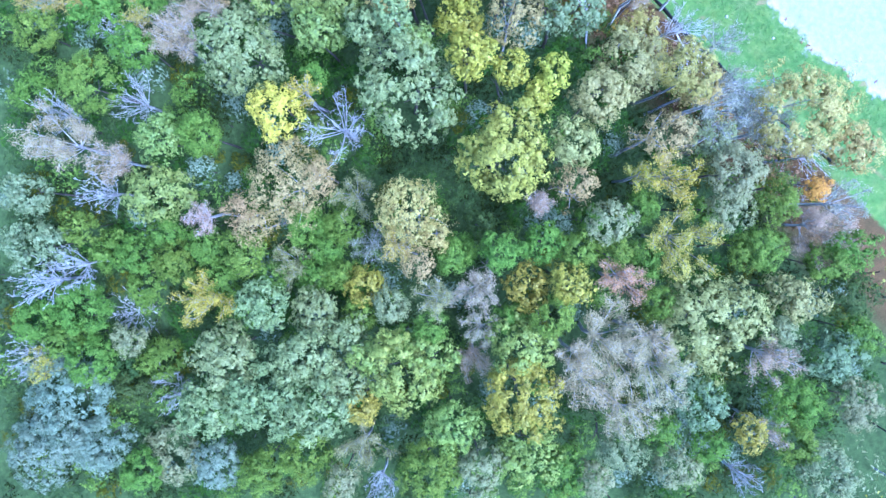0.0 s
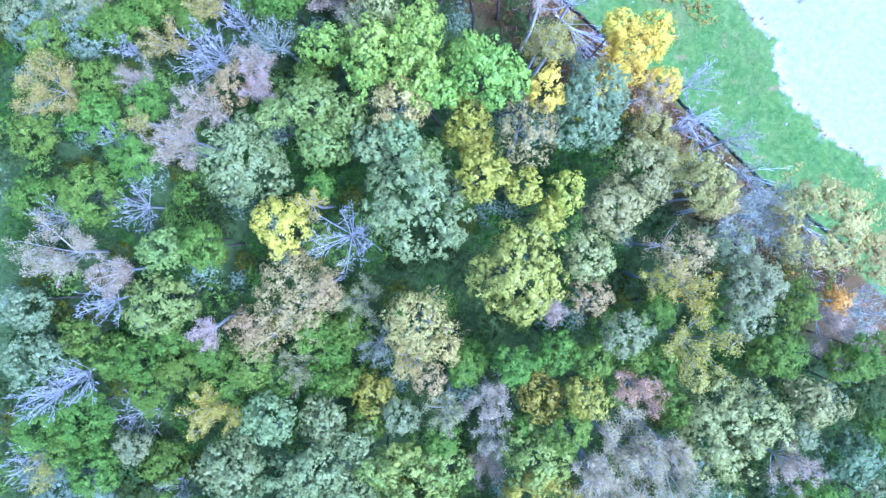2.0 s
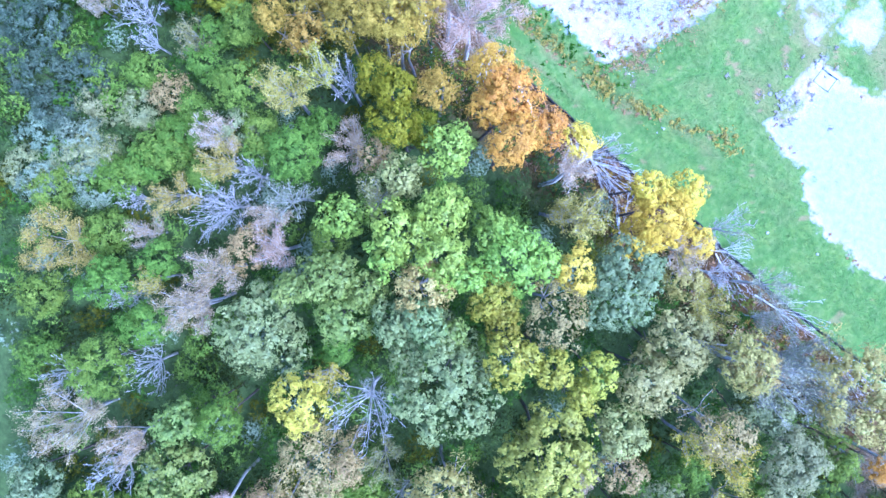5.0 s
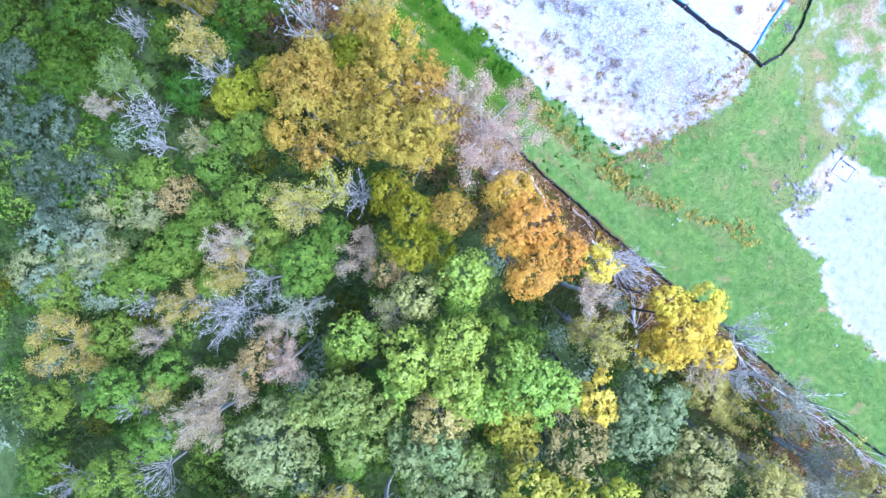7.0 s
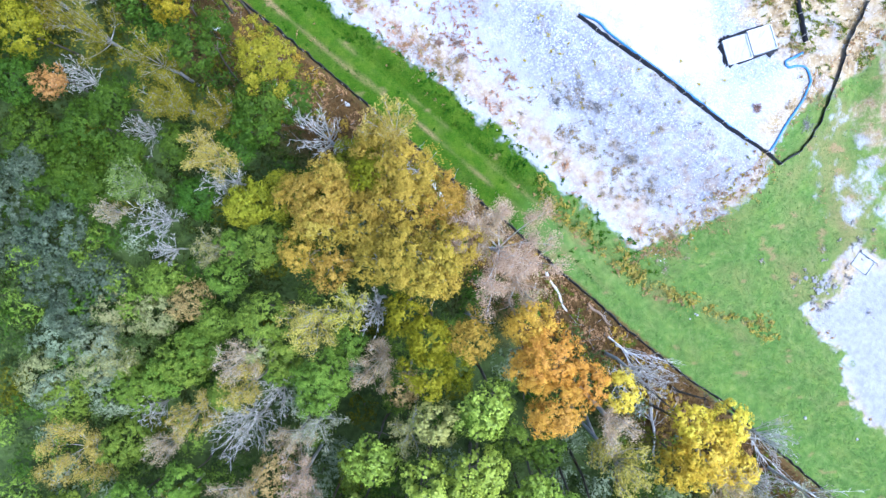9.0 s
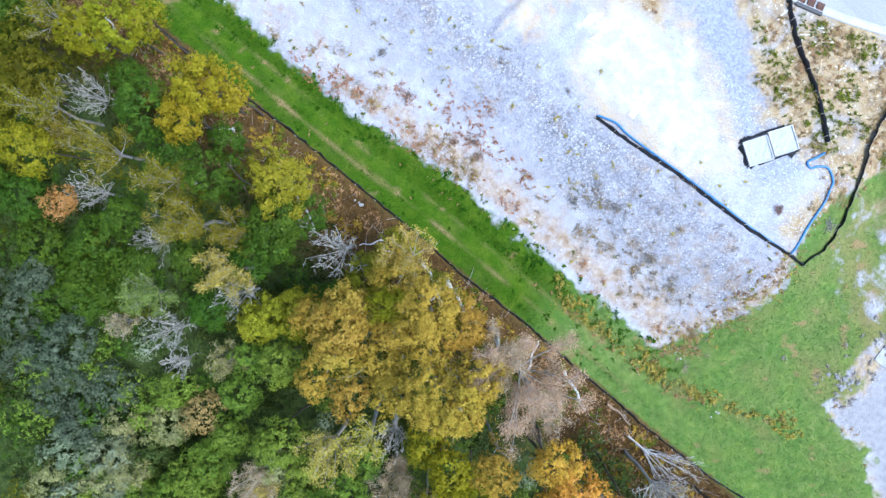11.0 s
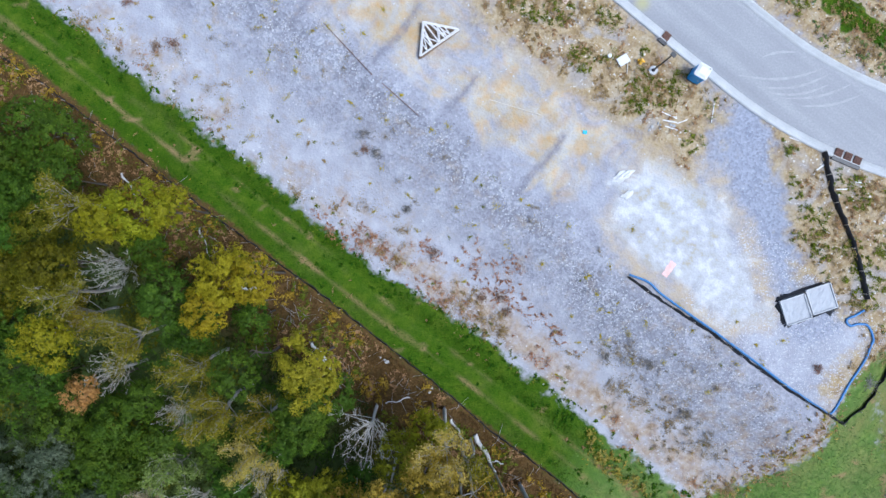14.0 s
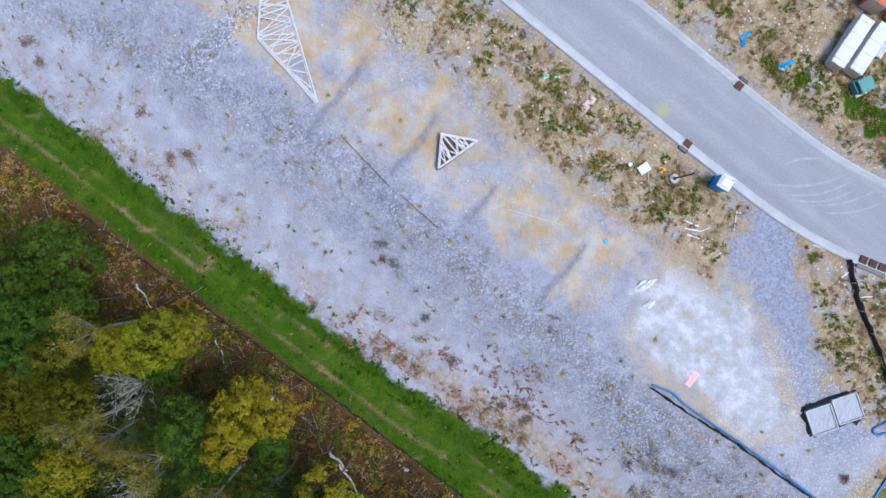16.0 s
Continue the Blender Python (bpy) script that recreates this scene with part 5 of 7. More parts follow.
# ---- understorey and the wood beyond ----
def joined(name, chunks, label, category):
    """Many plants that nobody could count, in one mesh with a material for each kind."""
    mats, verts, faces, which, base = [], [], [], [], 0
    for v, f, mat in chunks:
        f = np.asarray(f)
        if f.shape[1] == 4:
            f = np.concatenate([f[:, [0, 1, 2]], f[:, [0, 2, 3]]])
        if mat not in mats:
            mats.append(mat)
        verts.append(v); faces.append(np.asarray(f) + base); which.append(np.full(len(f), mats.index(mat), np.int32))
        base += len(v)
    ob = mesh_part(name, np.concatenate(verts), np.concatenate(faces), mats[0])
    for mat in mats[1:]:
        ob.data.materials.append(mat)
    ob.data.polygons.foreach_set("material_index", np.concatenate(which))
    return tagged(ob, label, category, kind="stuff")


def fill_wood():
    rng = np.random.default_rng(5)
    # mostly dark kinds: shade between crowns is put into their leaf colour
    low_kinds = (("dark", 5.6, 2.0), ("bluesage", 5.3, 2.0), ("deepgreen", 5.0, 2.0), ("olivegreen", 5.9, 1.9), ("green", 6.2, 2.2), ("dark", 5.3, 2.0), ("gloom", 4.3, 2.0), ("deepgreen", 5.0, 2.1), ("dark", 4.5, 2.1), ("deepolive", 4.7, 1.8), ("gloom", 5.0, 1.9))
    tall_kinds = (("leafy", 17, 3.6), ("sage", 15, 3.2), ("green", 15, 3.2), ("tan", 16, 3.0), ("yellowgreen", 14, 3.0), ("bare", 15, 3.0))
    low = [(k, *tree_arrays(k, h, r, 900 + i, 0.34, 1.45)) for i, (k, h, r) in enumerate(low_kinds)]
    tall = [(k, *tree_arrays(k, h, r, 950 + i, 0.1, 2.2)) for i, (k, h, r) in enumerate(tall_kinds)]
    # saplings for the gaps by the site, their leaves darkened as shade
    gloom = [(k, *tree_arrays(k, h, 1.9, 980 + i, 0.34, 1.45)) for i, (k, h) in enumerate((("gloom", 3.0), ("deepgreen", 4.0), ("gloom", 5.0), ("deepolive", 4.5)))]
    big = np.array(GROWN)
    spots, chunks = [], {"low": [], "tall": []}

    def put(pool, to, x, y, tall_as=None):
        k, (vt, ft), (vl, fl), deep = pool[int(rng.integers(0, len(pool)))]
        s, w = rng.uniform(0.85, 1.2), rng.uniform(0, 6.28)
        g = floor_at(x, y)
        up = rng.uniform(0.85, 1.15) if tall_as is None else max(0.8, (tall_as - g) / (vl[:, 2].max() * s))
        place = np.array([x, y, g])
        m = np.array([[math.cos(w), -math.sin(w), 0], [math.sin(w), math.cos(w), 0], [0, 0, 1.0]]).T * s
        lift = np.array([0, 0, vl[:, 2].max() * s * (up - 1)])
        if not deep:
            vt, ft = vt[:6 * 4], ft[:3 * 4]
        chunks[to].append((vt @ m * np.array([1, 1, up]) + place, ft, PALE_BARK if deep else BARK))
        chunks[to].append((vl @ m + lift + place, fl, leaf_of(k)))
        spots.append((x, y))

    for _ in range(16000):
        x, y = rng.uniform(-62, 58), rng.uniform(-42, 106)
        u, v = plan(x, y)
        near = min([9e9] + [(x - a) ** 2 + (y - b) ** 2 for a, b in spots])
        if v > 28.5 or near < 1.75 ** 2:
            continue
        d = np.hypot(big[:, 0] - x, big[:, 1] - y)
        if np.any(d < 6.5):
            if np.all(d > big[:, 3] * 0.6):
                # saplings reach a little over half as high as the trees round them
                w = np.exp(-(d / 3.5) ** 2)
                canopy = float(np.sum(w * big[:, 2]) / np.sum(w))
                g = floor_at(x, y)
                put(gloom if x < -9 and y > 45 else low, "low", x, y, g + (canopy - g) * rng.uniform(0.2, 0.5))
        elif near > 4.2 ** 2:
            put(tall if rng.random() < 0.6 else low, "tall", x, y)
    joined("understorey", chunks["low"], "dense undergrowth and saplings, with gap shade put into dark leaves", "undergrowth")
    joined("woodland", chunks["tall"], "mixed autumn woodland running on past the clearing", "woodland")


fill_wood()

# ---- building site ----
def wavy_fence(name, corners, height, label, mat=FABRIC, gap=2.1):
    """A silt fence: a strip of black fabric with thickness, nailed to stakes, along a line of the plan."""
    rng = np.random.default_rng(len(corners) * 7 + int(corners[0][1]))
    pts = []
    for (u0, v0), (u1, v1) in zip(corners[:-1], corners[1:]):
        n = max(1, int(math.hypot(u1 - u0, v1 - v0) / 0.5))
        pts += [(u0 + (u1 - u0) * k / n, v0 + (v1 - v0) * k / n) for k in range(n)]
    pts.append(corners[-1])
    pts = np.array(pts) + rng.normal(0, 0.035, (len(pts), 2))
    x, y = spot(pts[:, 0], pts[:, 1])
    z = rise(pts[:, 0], pts[:, 1])
    fence = tagged(new(name), label, "fence")
    t = np.gradient(np.stack([x, y], axis=1), axis=0)
    t /= np.linalg.norm(t, axis=1, keepdims=True)
    nx, ny = -t[:, 1], t[:, 0]
    sag = height * (0.9 + 0.1 * np.cos(np.arange(len(x)) * math.pi * 0.5)) + rng.normal(0, 0.03, len(x))
    lean = rng.normal(0, 0.05, len(x)) + 0.2
    rings = [(-0.02, -0.1), (-0.02, 1), (0.02, 1), (0.02, -0.1)]
    v = np.array([[x + nx * (o + lean * max(0, h)), y + ny * (o + lean * max(0, h)), z + sag * h] for o, h in rings])
    v = v.transpose(2, 0, 1)
    n = len(x)
    i = np.arange(n * 4).reshape(n, 4)
    f = np.concatenate([np.stack([i[:-1, k], i[1:, k], i[1:, (k + 1) % 4], i[:-1, (k + 1) % 4]], axis=1) for k in range(4)])
    mesh_part("fabric", v.reshape(-1, 3), f, mat, fence, "black woven fabric, sagging between the stakes")
    done = -9.0
    shared = None
    run = np.concatenate([[0], np.cumsum(np.hypot(np.diff(x), np.diff(y)))])
    for k in range(n):
        if run[k] - done < gap:
            continue
        done = run[k]
        if shared is None:
            shared = part("stake", block(0.05, 0.05, 1.0), STAKE, fence, "wooden stake")
            ob = shared
        else:
            ob = new("stake", shared.data)
            ob.parent = fence
        ob.matrix_basis = pose(x[k] + nx[k] * 0.05, y[k] + ny[k] * 0.05, z[k] - 0.15, rng.normal(0, 4), rng.normal(0, 4), rng.uniform(0, 90)) @ Matrix.Diagonal((1, 1, height * 1.25 + 0.15, 1))
    return fence


wavy_fence("silt_fence", [(-112, 32.4), (-95, 32.6), (-89, 33.2), (-70, 33.3), (-56, 33.8), (-42, 33.8), (-36, 33.5), (-28, 33.8), (-20, 33.5)], 0.6, "low black silt fence along the edge of the wood")
wavy_fence("silt_fence", [(-20, 33.5), (-16.5, 33.6), (-13.2, 33.4), (-4.3, 33.6), (1.5, 34.2), (6.5, 33.9), (15.6, 33.9), (30, 35)], 0.55, "low black silt fence half buried in brush")
wavy_fence("silt_fence", [(-36.3, 53.0), (-33, 53.2), (-28, 53.7), (-18.6, 54.1), (-12, 54.9)], 0.62, "low black silt fence at the foot of a gravel pad")
wavy_fence("silt_fence", [(-12, 54.9), (-11.1, 57.5), (-11.1, 59.5), (-13.0, 64.2), (-14.7, 67.5), (-15.9, 72.1)], 0.62, "low black silt fence beside the grass slope")
wavy_fence("silt_fence", [(-29.7, 73.0), (-28.8, 72.2), (-26.4, 70.3), (-23.0, 68.5), (-19.9, 66.3), (-18.2, 65.0)], 0.7, "low black silt fence between gravel and scrub")


def pipe(name, corners, radius, mat, label, category, lift=0.0, wave=0.0):
    """A hose laid on the ground along a smooth line of the plan."""
    c = np.array(corners, float)
    pts = []
    pad = np.concatenate([[2 * c[0] - c[1]], c, [2 * c[-1] - c[-2]]])
    for k in range(len(c) - 1):
        p0, p1, p2, p3 = pad[k:k + 4]
        for s in np.arange(0, 1, 0.125):
            pts.append(0.5 * (2 * p1 + (p2 - p0) * s + (2 * p0 - 5 * p1 + 4 * p2 - p3) * s * s + (3 * p1 - p0 - 3 * p2 + p3) * s ** 3))
    pts = np.array(pts + [c[-1]])
    pts[:, 1] += wave * np.sin(np.arange(len(pts)) * 0.7)
    x, y = spot(pts[:, 0], pts[:, 1])
    z = rise(pts[:, 0], pts[:, 1]) + radius * 0.8 + lift
    p = np.stack([x, y, z], axis=1)
    v, f = tubes(p[:-1], p[1:] + (p[1:] - p[:-1]) * 0.06, np.full(len(p) - 1, radius), np.full(len(p) - 1, radius), 8)
    return tagged(mesh_part(name, v, f, mat, smooth=True), label, category)


pipe("hose", [(-36.3, 53.35), (-34.5, 53.9), (-33, 53.8), (-30, 53.95), (-27, 54.15), (-22, 54.35), (-18.6, 54.45), (-15, 54.75), (-14.0, 54.9), (-13.9, 55.8), (-14.3, 57.9), (-14.6, 60.6), (-15.0, 62.0)], 0.115, BLUE_PIPE, "fat blue lay-flat hose along a silt fence", "hose")
pipe("hose", [(-15.0, 62.0), (-15.3, 62.7), (-16.4, 63.3), (-17.2, 62.9), (-17.7, 62.3), (-18.3, 62.5), (-17.9, 63.4), (-17.6, 64.2)], 0.115, BLUE_PIPE, "end of a blue lay-flat hose curled on gravel", "hose")


def washout():
    """Two square trays side by side, sunk in the gravel, with a torn dark liner round them."""
    ob = thing("washout_pit", -22.0, 61.4, 57, 0.0, "pair of pale square washout trays with torn dark liner", "tray")
    rng = np.random.default_rng(3)
    for k in (-1, 1):
        bm = bmesh.new()
        size = 2.3
        for sx, sy, px, py in ((size, 0.08, 0, -size / 2), (size, 0.08, 0, size / 2), (0.08, size + 0.08, -size / 2, 0), (0.08, size + 0.08, size / 2, 0)):
            bmesh.ops.create_cube(bm, size=1, matrix=Matrix.Translation((k * 1.26 + px, py + 0.1 * k, 0.25)) @ Matrix.Diagonal((sx, sy, 0.55, 1)))
        tray = part("tray", bm, TRAY_WALL, ob, "pale tray wall")
        bm = bmesh.new()
        bmesh.ops.create_grid(bm, x_segments=10, y_segments=10, size=size / 2 - 0.02, matrix=Matrix.Translation((k * 1.26, 0.1 * k, 0.36)))
        for w in bm.verts:
            w.co.z += 0.07 * rng.random()
        part("slurry", bm, GREY_TRAY, tray, "dried grey slurry")
    # ragged liner round the rim
    w = np.linspace(0, 2 * math.pi, 64, endpoint=False)
    outline = lambda a, b: np.stack([np.sign(np.cos(w)) * np.abs(np.cos(w)) ** 0.25 * a, np.sign(np.sin(w)) * np.abs(np.sin(w)) ** 0.25 * b], axis=1)
    inner, outer = outline(2.4, 1.2), outline(2.62, 1.4) + rng.normal(0, 0.11, (64, 2))
    v = np.concatenate([np.c_[inner, np.full(64, 0.35)], np.c_[outer, 0.12 + 0.1 * rng.random(64)], np.c_[outer * 1.01, np.full(64, -0.1)]])
    i, j = np.arange(64), (np.arange(64) + 1) % 64
    f = np.concatenate([np.stack([i, i + 64, j + 64, j], axis=1), np.stack([i + 64, i + 128, j + 128, j + 64], axis=1)])
    mesh_part("liner", v, f, FABRIC, ob, "torn black plastic liner")


washout()


def truss_base(name, cx, cy, label):
    ob = new(name)
    base = floor_at(cx, cy)
    ob.matrix_basis = pose(cx, cy, base)
    return tagged(ob, label, "roof truss"), base


def boards_of(ob, base, cx, cy, rng):
    """Returns a function that nails one board of a layer to the heap."""
    def board(name, a, b, layer, wide, mat=TIMBER):
        z = lambda p: floor_at(p[0], p[1]) - base + 0.14 + 0.11 * layer + rng.uniform(-0.02, 0.02)
        part(name, plank((a[0] - cx, a[1] - cy, z(a)), (b[0] - cx, b[1] - cy, z(b)), wide, 0.055), mat, ob)
    return board


def long_truss(corners, layers, label, seed, split):
    """Long roof trusses lying flat on one another: two bent chords and crossing webs, each board a part."""
    rng = np.random.default_rng(seed)
    cx, cy = corners[0]
    ob, base = truss_base("roof_truss", cx, cy, label)
    board = boards_of(ob, base, cx, cy, rng)
    for k in range(layers):
        off = rng.normal(0, 0.07, 2)
        q = [np.array(p) + off + rng.normal(0, 0.05, 2) for p in corners]
        for a, b in zip(q, q[1:] + q[:1]):
            board("chord", a, b, k, 0.12)
        side_a = lambda s: q[0] + (q[1] - q[0]) * s / split if s < split else q[1] + (q[2] - q[1]) * (s - split) / (1 - split)
        side_b = lambda s: q[0] + (q[3] - q[0]) * s
        count = int(rng.integers(7, 10))
        s = np.sort(rng.uniform(0.08, 0.96, count) * 0.35 + np.linspace(0.1, 0.96, count) * 0.65)
        for j in range(count - 1):
            one, two = (side_a, side_b) if (j + k) % 2 else (side_b, side_a)
            board("web", one(s[j]), two(s[j + 1]), k, 0.1)
            if rng.random() < 0.45:
                board("web", one(s[j]), two(min(0.98, s[j] + rng.uniform(-0.02, 0.05))), k, 0.08)


def gable_truss(corners, layers, label, seed):
    """Small gable trusses in a heap: a long bottom chord, two rafters, posts and slanting webs."""
    rng = np.random.default_rng(seed)
    cx, cy = corners[0]
    ob, base = truss_base("roof_truss", cx, cy, label)
    board = boards_of(ob, base, cx, cy, rng)
    for k in range(layers):
        # all layers but the top two take a darker brown
        mat = TIMBER if k > layers - 3 else DARK_TIMBER
        off = rng.normal(0, 0.06, 2)
        q0, q1, q2 = [np.array(p) + off + rng.normal(0, 0.05, 2) for p in corners]
        for a, b in ((q0, q1), (q1, q2), (q2, q0)):
            board("chord", a, b, k, 0.13, mat)
        top = lambda s: q0 + (q1 - q0) * s * 2 if s < 0.5 else q1 + (q2 - q1) * (s - 0.5) * 2
        low = lambda s: q0 + (q2 - q0) * s
        posts = [0.2, 0.36, 0.5, 0.66, 0.82] if k % 2 else [0.26, 0.5, 0.74]
        for j, s in enumerate(posts):
            s = s + rng.normal(0, 0.02)
            board("web", top(s), low(s), k, 0.1, mat)
            board("web", low(s), top(0.5 + (s - 0.5) * 0.45), k, 0.09, mat)
        board("web", low(0.5), top(0.3), k, 0.09, mat)
        board("web", low(0.5), top(0.7), k, 0.09, mat)


long_truss([(-19.0, 91.2), (-23.7, 97.1), (-22.6, 104.5), (-21.6, 103.6)], 3, "long heap of weathered grey roof trusses lying on gravel", 5, 0.55)
gable_truss([(-8.65, 84.6), (-8.15, 87.6), (-5.2, 86.75)], 7, "small heap of weathered grey gable trusses lying on gravel", 8)


def toilet():
    ob = thing("portable_toilet", -43.0, 71.05, 8, 0.0, "blue portable toilet with a white roof beside the kerb", "toilet")
    part("body", block(1.1, 1.1, 2.05, 0.03, (0, 0, 0.12)), BLUE, ob)
    part("base", block(1.2, 1.2, 0.12, 0.02), BLACK, ob)
    bm = block(1.22, 1.26, 0.16, 0.05, (0, 0, 2.17))
    bmesh.ops.create_cone(bm, cap_ends=True, segments=4, radius1=0.78, radius2=0.45, depth=0.12, matrix=pose(0, 0, 2.38, 0, 0, 45))
    roof = part("roof", bm, WHITE, ob, "white domed roof")
    part("vent", rod((0.42, 0.4, 2.3), (0.42, 0.4, 2.55), 0.05), BLACK, roof, "dark vent pipe")
    door = part("door", block(0.7, 0.04, 1.85, 0.01, (0, -0.57, 0.2)), BLUE, ob)
    part("handle", block(0.05, 0.05, 0.18, 0.01, (0.25, -0.61, 1.1)), WHITE, door)
    for y in (-0.3, 0, 0.3):
        part("rib", block(0.03, 0.05, 1.8, 0.01, (-0.56, y, 0.25)), BLUE, ob)


toilet()


def lamp():
    ob = thing("street_lamp", -46.3, 69.1, 0, 0.0, "black street lamp on a white concrete footing", "street lamp")
    bm = bmesh.new()
    bmesh.ops.create_cone(bm, cap_ends=True, segments=24, radius1=0.42, radius2=0.4, depth=0.5, matrix=pose(0, 0, 0.05))
    part("footing", bm, CONCRETE, ob, "white concrete footing")
    part("pole", rod((0, 0, 0.3), (0, 0, 5.7), 0.085, 0.06, 12), BLACK, ob)
    part("base_plate", rod((0, 0, 0.3), (0, 0, 0.42), 0.17, 0.12, 12), BLACK, ob)
    head = part("lantern", block(0.46, 0.4, 0.14, 0.03, (0.05, 0.1, 5.7)), BLACK, ob, "flat dark lamp head")
    part("lens", block(0.3, 0.25, 0.03, 0, (0.05, 0.1, 5.66)), WHITE, head)


lamp()


def hydrant():
    ob = thing("fire_hydrant", -47.7, 69.0, 20, 0.0, "yellow fire hydrant standing in weeds", "hydrant")
    part("barrel", rod((0, 0, 0), (0, 0, 0.62), 0.15, 0.14, 14), YELLOW, ob)
    bm = bmesh.new()
    bmesh.ops.create_uvsphere(bm, u_segments=14, v_segments=8, radius=0.18, matrix=pose(0, 0, 0.66))
    part("bonnet", bm, YELLOW, ob)
    part("nut", rod((0, 0, 0.82), (0, 0, 0.92), 0.05, 0.05, 5), YELLOW, ob)
    for q in ((0.34, 0, 0.48), (-0.34, 0, 0.48), (0, -0.36, 0.44)):
        part("nozzle", rod((0, 0, q[2]), q, 0.09, 0.09, 10), YELLOW, ob)
    part("flange", rod((0, 0, 0), (0, 0, 0.08), 0.24, 0.24, 14), YELLOW, ob)


hydrant()


def meter_box(u, v, turn, label):
    ob = thing("sign_board", u, v, turn, 0.0, label, "sign")
    part("panel", block(1.05, 0.8, 0.08, 0.03, (0, 0, 0.22)), WHITE, ob)
    part("leg", plank((0.62, 0.2, 0.1), (-0.3, -1.25, 0.1), 0.07, 0.07), STAKE, ob)
    part("leg", plank((0.55, 0.45, 0.12), (0.5, -0.5, 0.12), 0.07, 0.07), STAKE, ob)


meter_box(-49.0, 68.1, 70, "white sign board lying face up on its wooden legs")
bucket = thing("bucket", -50.2, 67.6, 0, 0.0, "white plastic bucket in the weeds", "bucket")
part("body", rod((0, 0, 0), (0, 0, 0.36), 0.14, 0.17, 14), WHITE, bucket)
part("lid", rod((0, 0, 0.36), (0, 0, 0.39), 0.18, 0.18, 14), WHITE, bucket)


def grate(u, v, count, turn, label):
    """Iron kerb inlets set into the gutter, with bars."""
    ob = thing("storm_drain", u, v, turn, 0.0, label, "drain")
    for k in range(count):
        x = (k - (count - 1) / 2) * 0.92
        frame_ = part("drain_frame", block(0.7, 0.7, 0.2, 0.02, (x, 0, 0.02)), RUST, ob, "rusty iron frame")
        for j in range(6):
            part("bar", block(0.05, 0.6, 0.05, 0, (x - 0.275 + j * 0.11, 0, 0.21)), RUST, frame_)
    # a solid black block stands in for the shade inside the opening
    part("throat", block(0.9 * count, 0.35, 0.3, 0.03, (0, -0.62, -0.05)), BLACK, ob, "black block standing in for the shade of the drain opening")


grate(-47.3, 72.25, 1, 0, "rusty storm drain grate in the gutter")
grate(-46.9, 79.15, 1, 180, "rusty storm drain grate in the gutter")
grate(-27.6, 74.1, 3, 16, "three rusty storm drain grates in a row in the gutter")


def bundle(x, y, turn, length, width, height, wrap, label, seed):
    """A wrapped pack of timber on bearers."""
    ob = new("timber_pack")
    u, v = plan(x, y)
    ob.matrix_basis = pose(x, y, float(rise(u, v)), 0, 0, turn)
    tagged(ob, label, "timber pack")
    rng = np.random.default_rng(seed)
    for k in (-0.36, 0, 0.36):
        part("bearer", block(0.1, width, 0.12, 0, (k * length, 0, 0)), STAKE, ob)
    bm = block(length, width, height, 0.05, (0, 0, 0.12))
    bmesh.ops.subdivide_edges(bm, edges=bm.edges[:], cuts=2, use_grid_fill=True)
    for w in bm.verts:
        w.co += Vector(rng.normal(0, 0.018, 3))
    part("wrap", bm, wrap, ob)
    for k in (-0.4, -0.13, 0.13, 0.4):
        part("strap", block(0.04, width + 0.05, height + 0.03, 0.005, (k * length, 0, 0.13)), BLACK if wrap is not WHITE else WHITE, ob)
    end = part("end_face", block(0.05, width - 0.1, height - 0.08, 0, (-length / 2 - 0.01, 0, 0.16)), TAN_BOARD, ob, "bare board ends")
    for j in range(4):
        part("board_end", block(0.02, width - 0.14, 0.05, 0, (-length / 2 - 0.04, 0, 0.24 + j * (height - 0.2) / 4)), STAKE, end)


TURN_T = 52.5
bundle(28.2, 93.0, TURN_T, 4.9, 1.3, 1.5, WHITE, "long pack of timber in white wrapping", 1)
bundle(29.8, 92.3, TURN_T, 4.9, 1.3, 1.4, WHITE, "long pack of timber in torn white wrapping", 2)
bundle(31.5, 97.6, TURN_T, 4.2, 1.6, 2.3, ORANGE_TARP, "stack of timber in orange wrapping under a white sheet", 3)
sheet = new("sheet"); sheet.matrix_basis = pose(31.8, 98.0, float(rise(*plan(31.8, 98.0))) + 2.43, 0, 0, TURN_T)
tagged(sheet, "white plastic sheet over a timber stack", "sheet")
part("cover", block(3.6, 1.4, 0.05, 0.02), WHITE, sheet)
bundle(33.6, 96.4, TURN_T, 4.0, 1.5, 2.1, ORANGE_TARP, "stack of boards with an orange wrapping", 4)
boards = new("board_stack"); boards.matrix_basis = pose(33.9, 96.6, float(rise(*plan(33.9, 96.6))) + 2.23, 0, 0, TURN_T)
tagged(boards, "bare tan boards on top of a timber stack", "boards")
for j in range(6):
    part("board", block(3.6, 0.2, 0.05, 0.005, (0, -0.55 + j * 0.22, 0)), TAN_BOARD, boards)
loose = new("board_stack"); loose.matrix_basis = pose(32.0, 93.3, float(rise(*plan(32.0, 93.3))), 0, 0, TURN_T)
tagged(loose, "stack of bare grey boards beside wrapped timber", "boards")
for k in range(3):
    for j in range(4):
        part("board", block(3.8, 0.2, 0.08, 0.005, (0, -0.36 + j * 0.23, 0.09 * k)), TIMBER, loose)


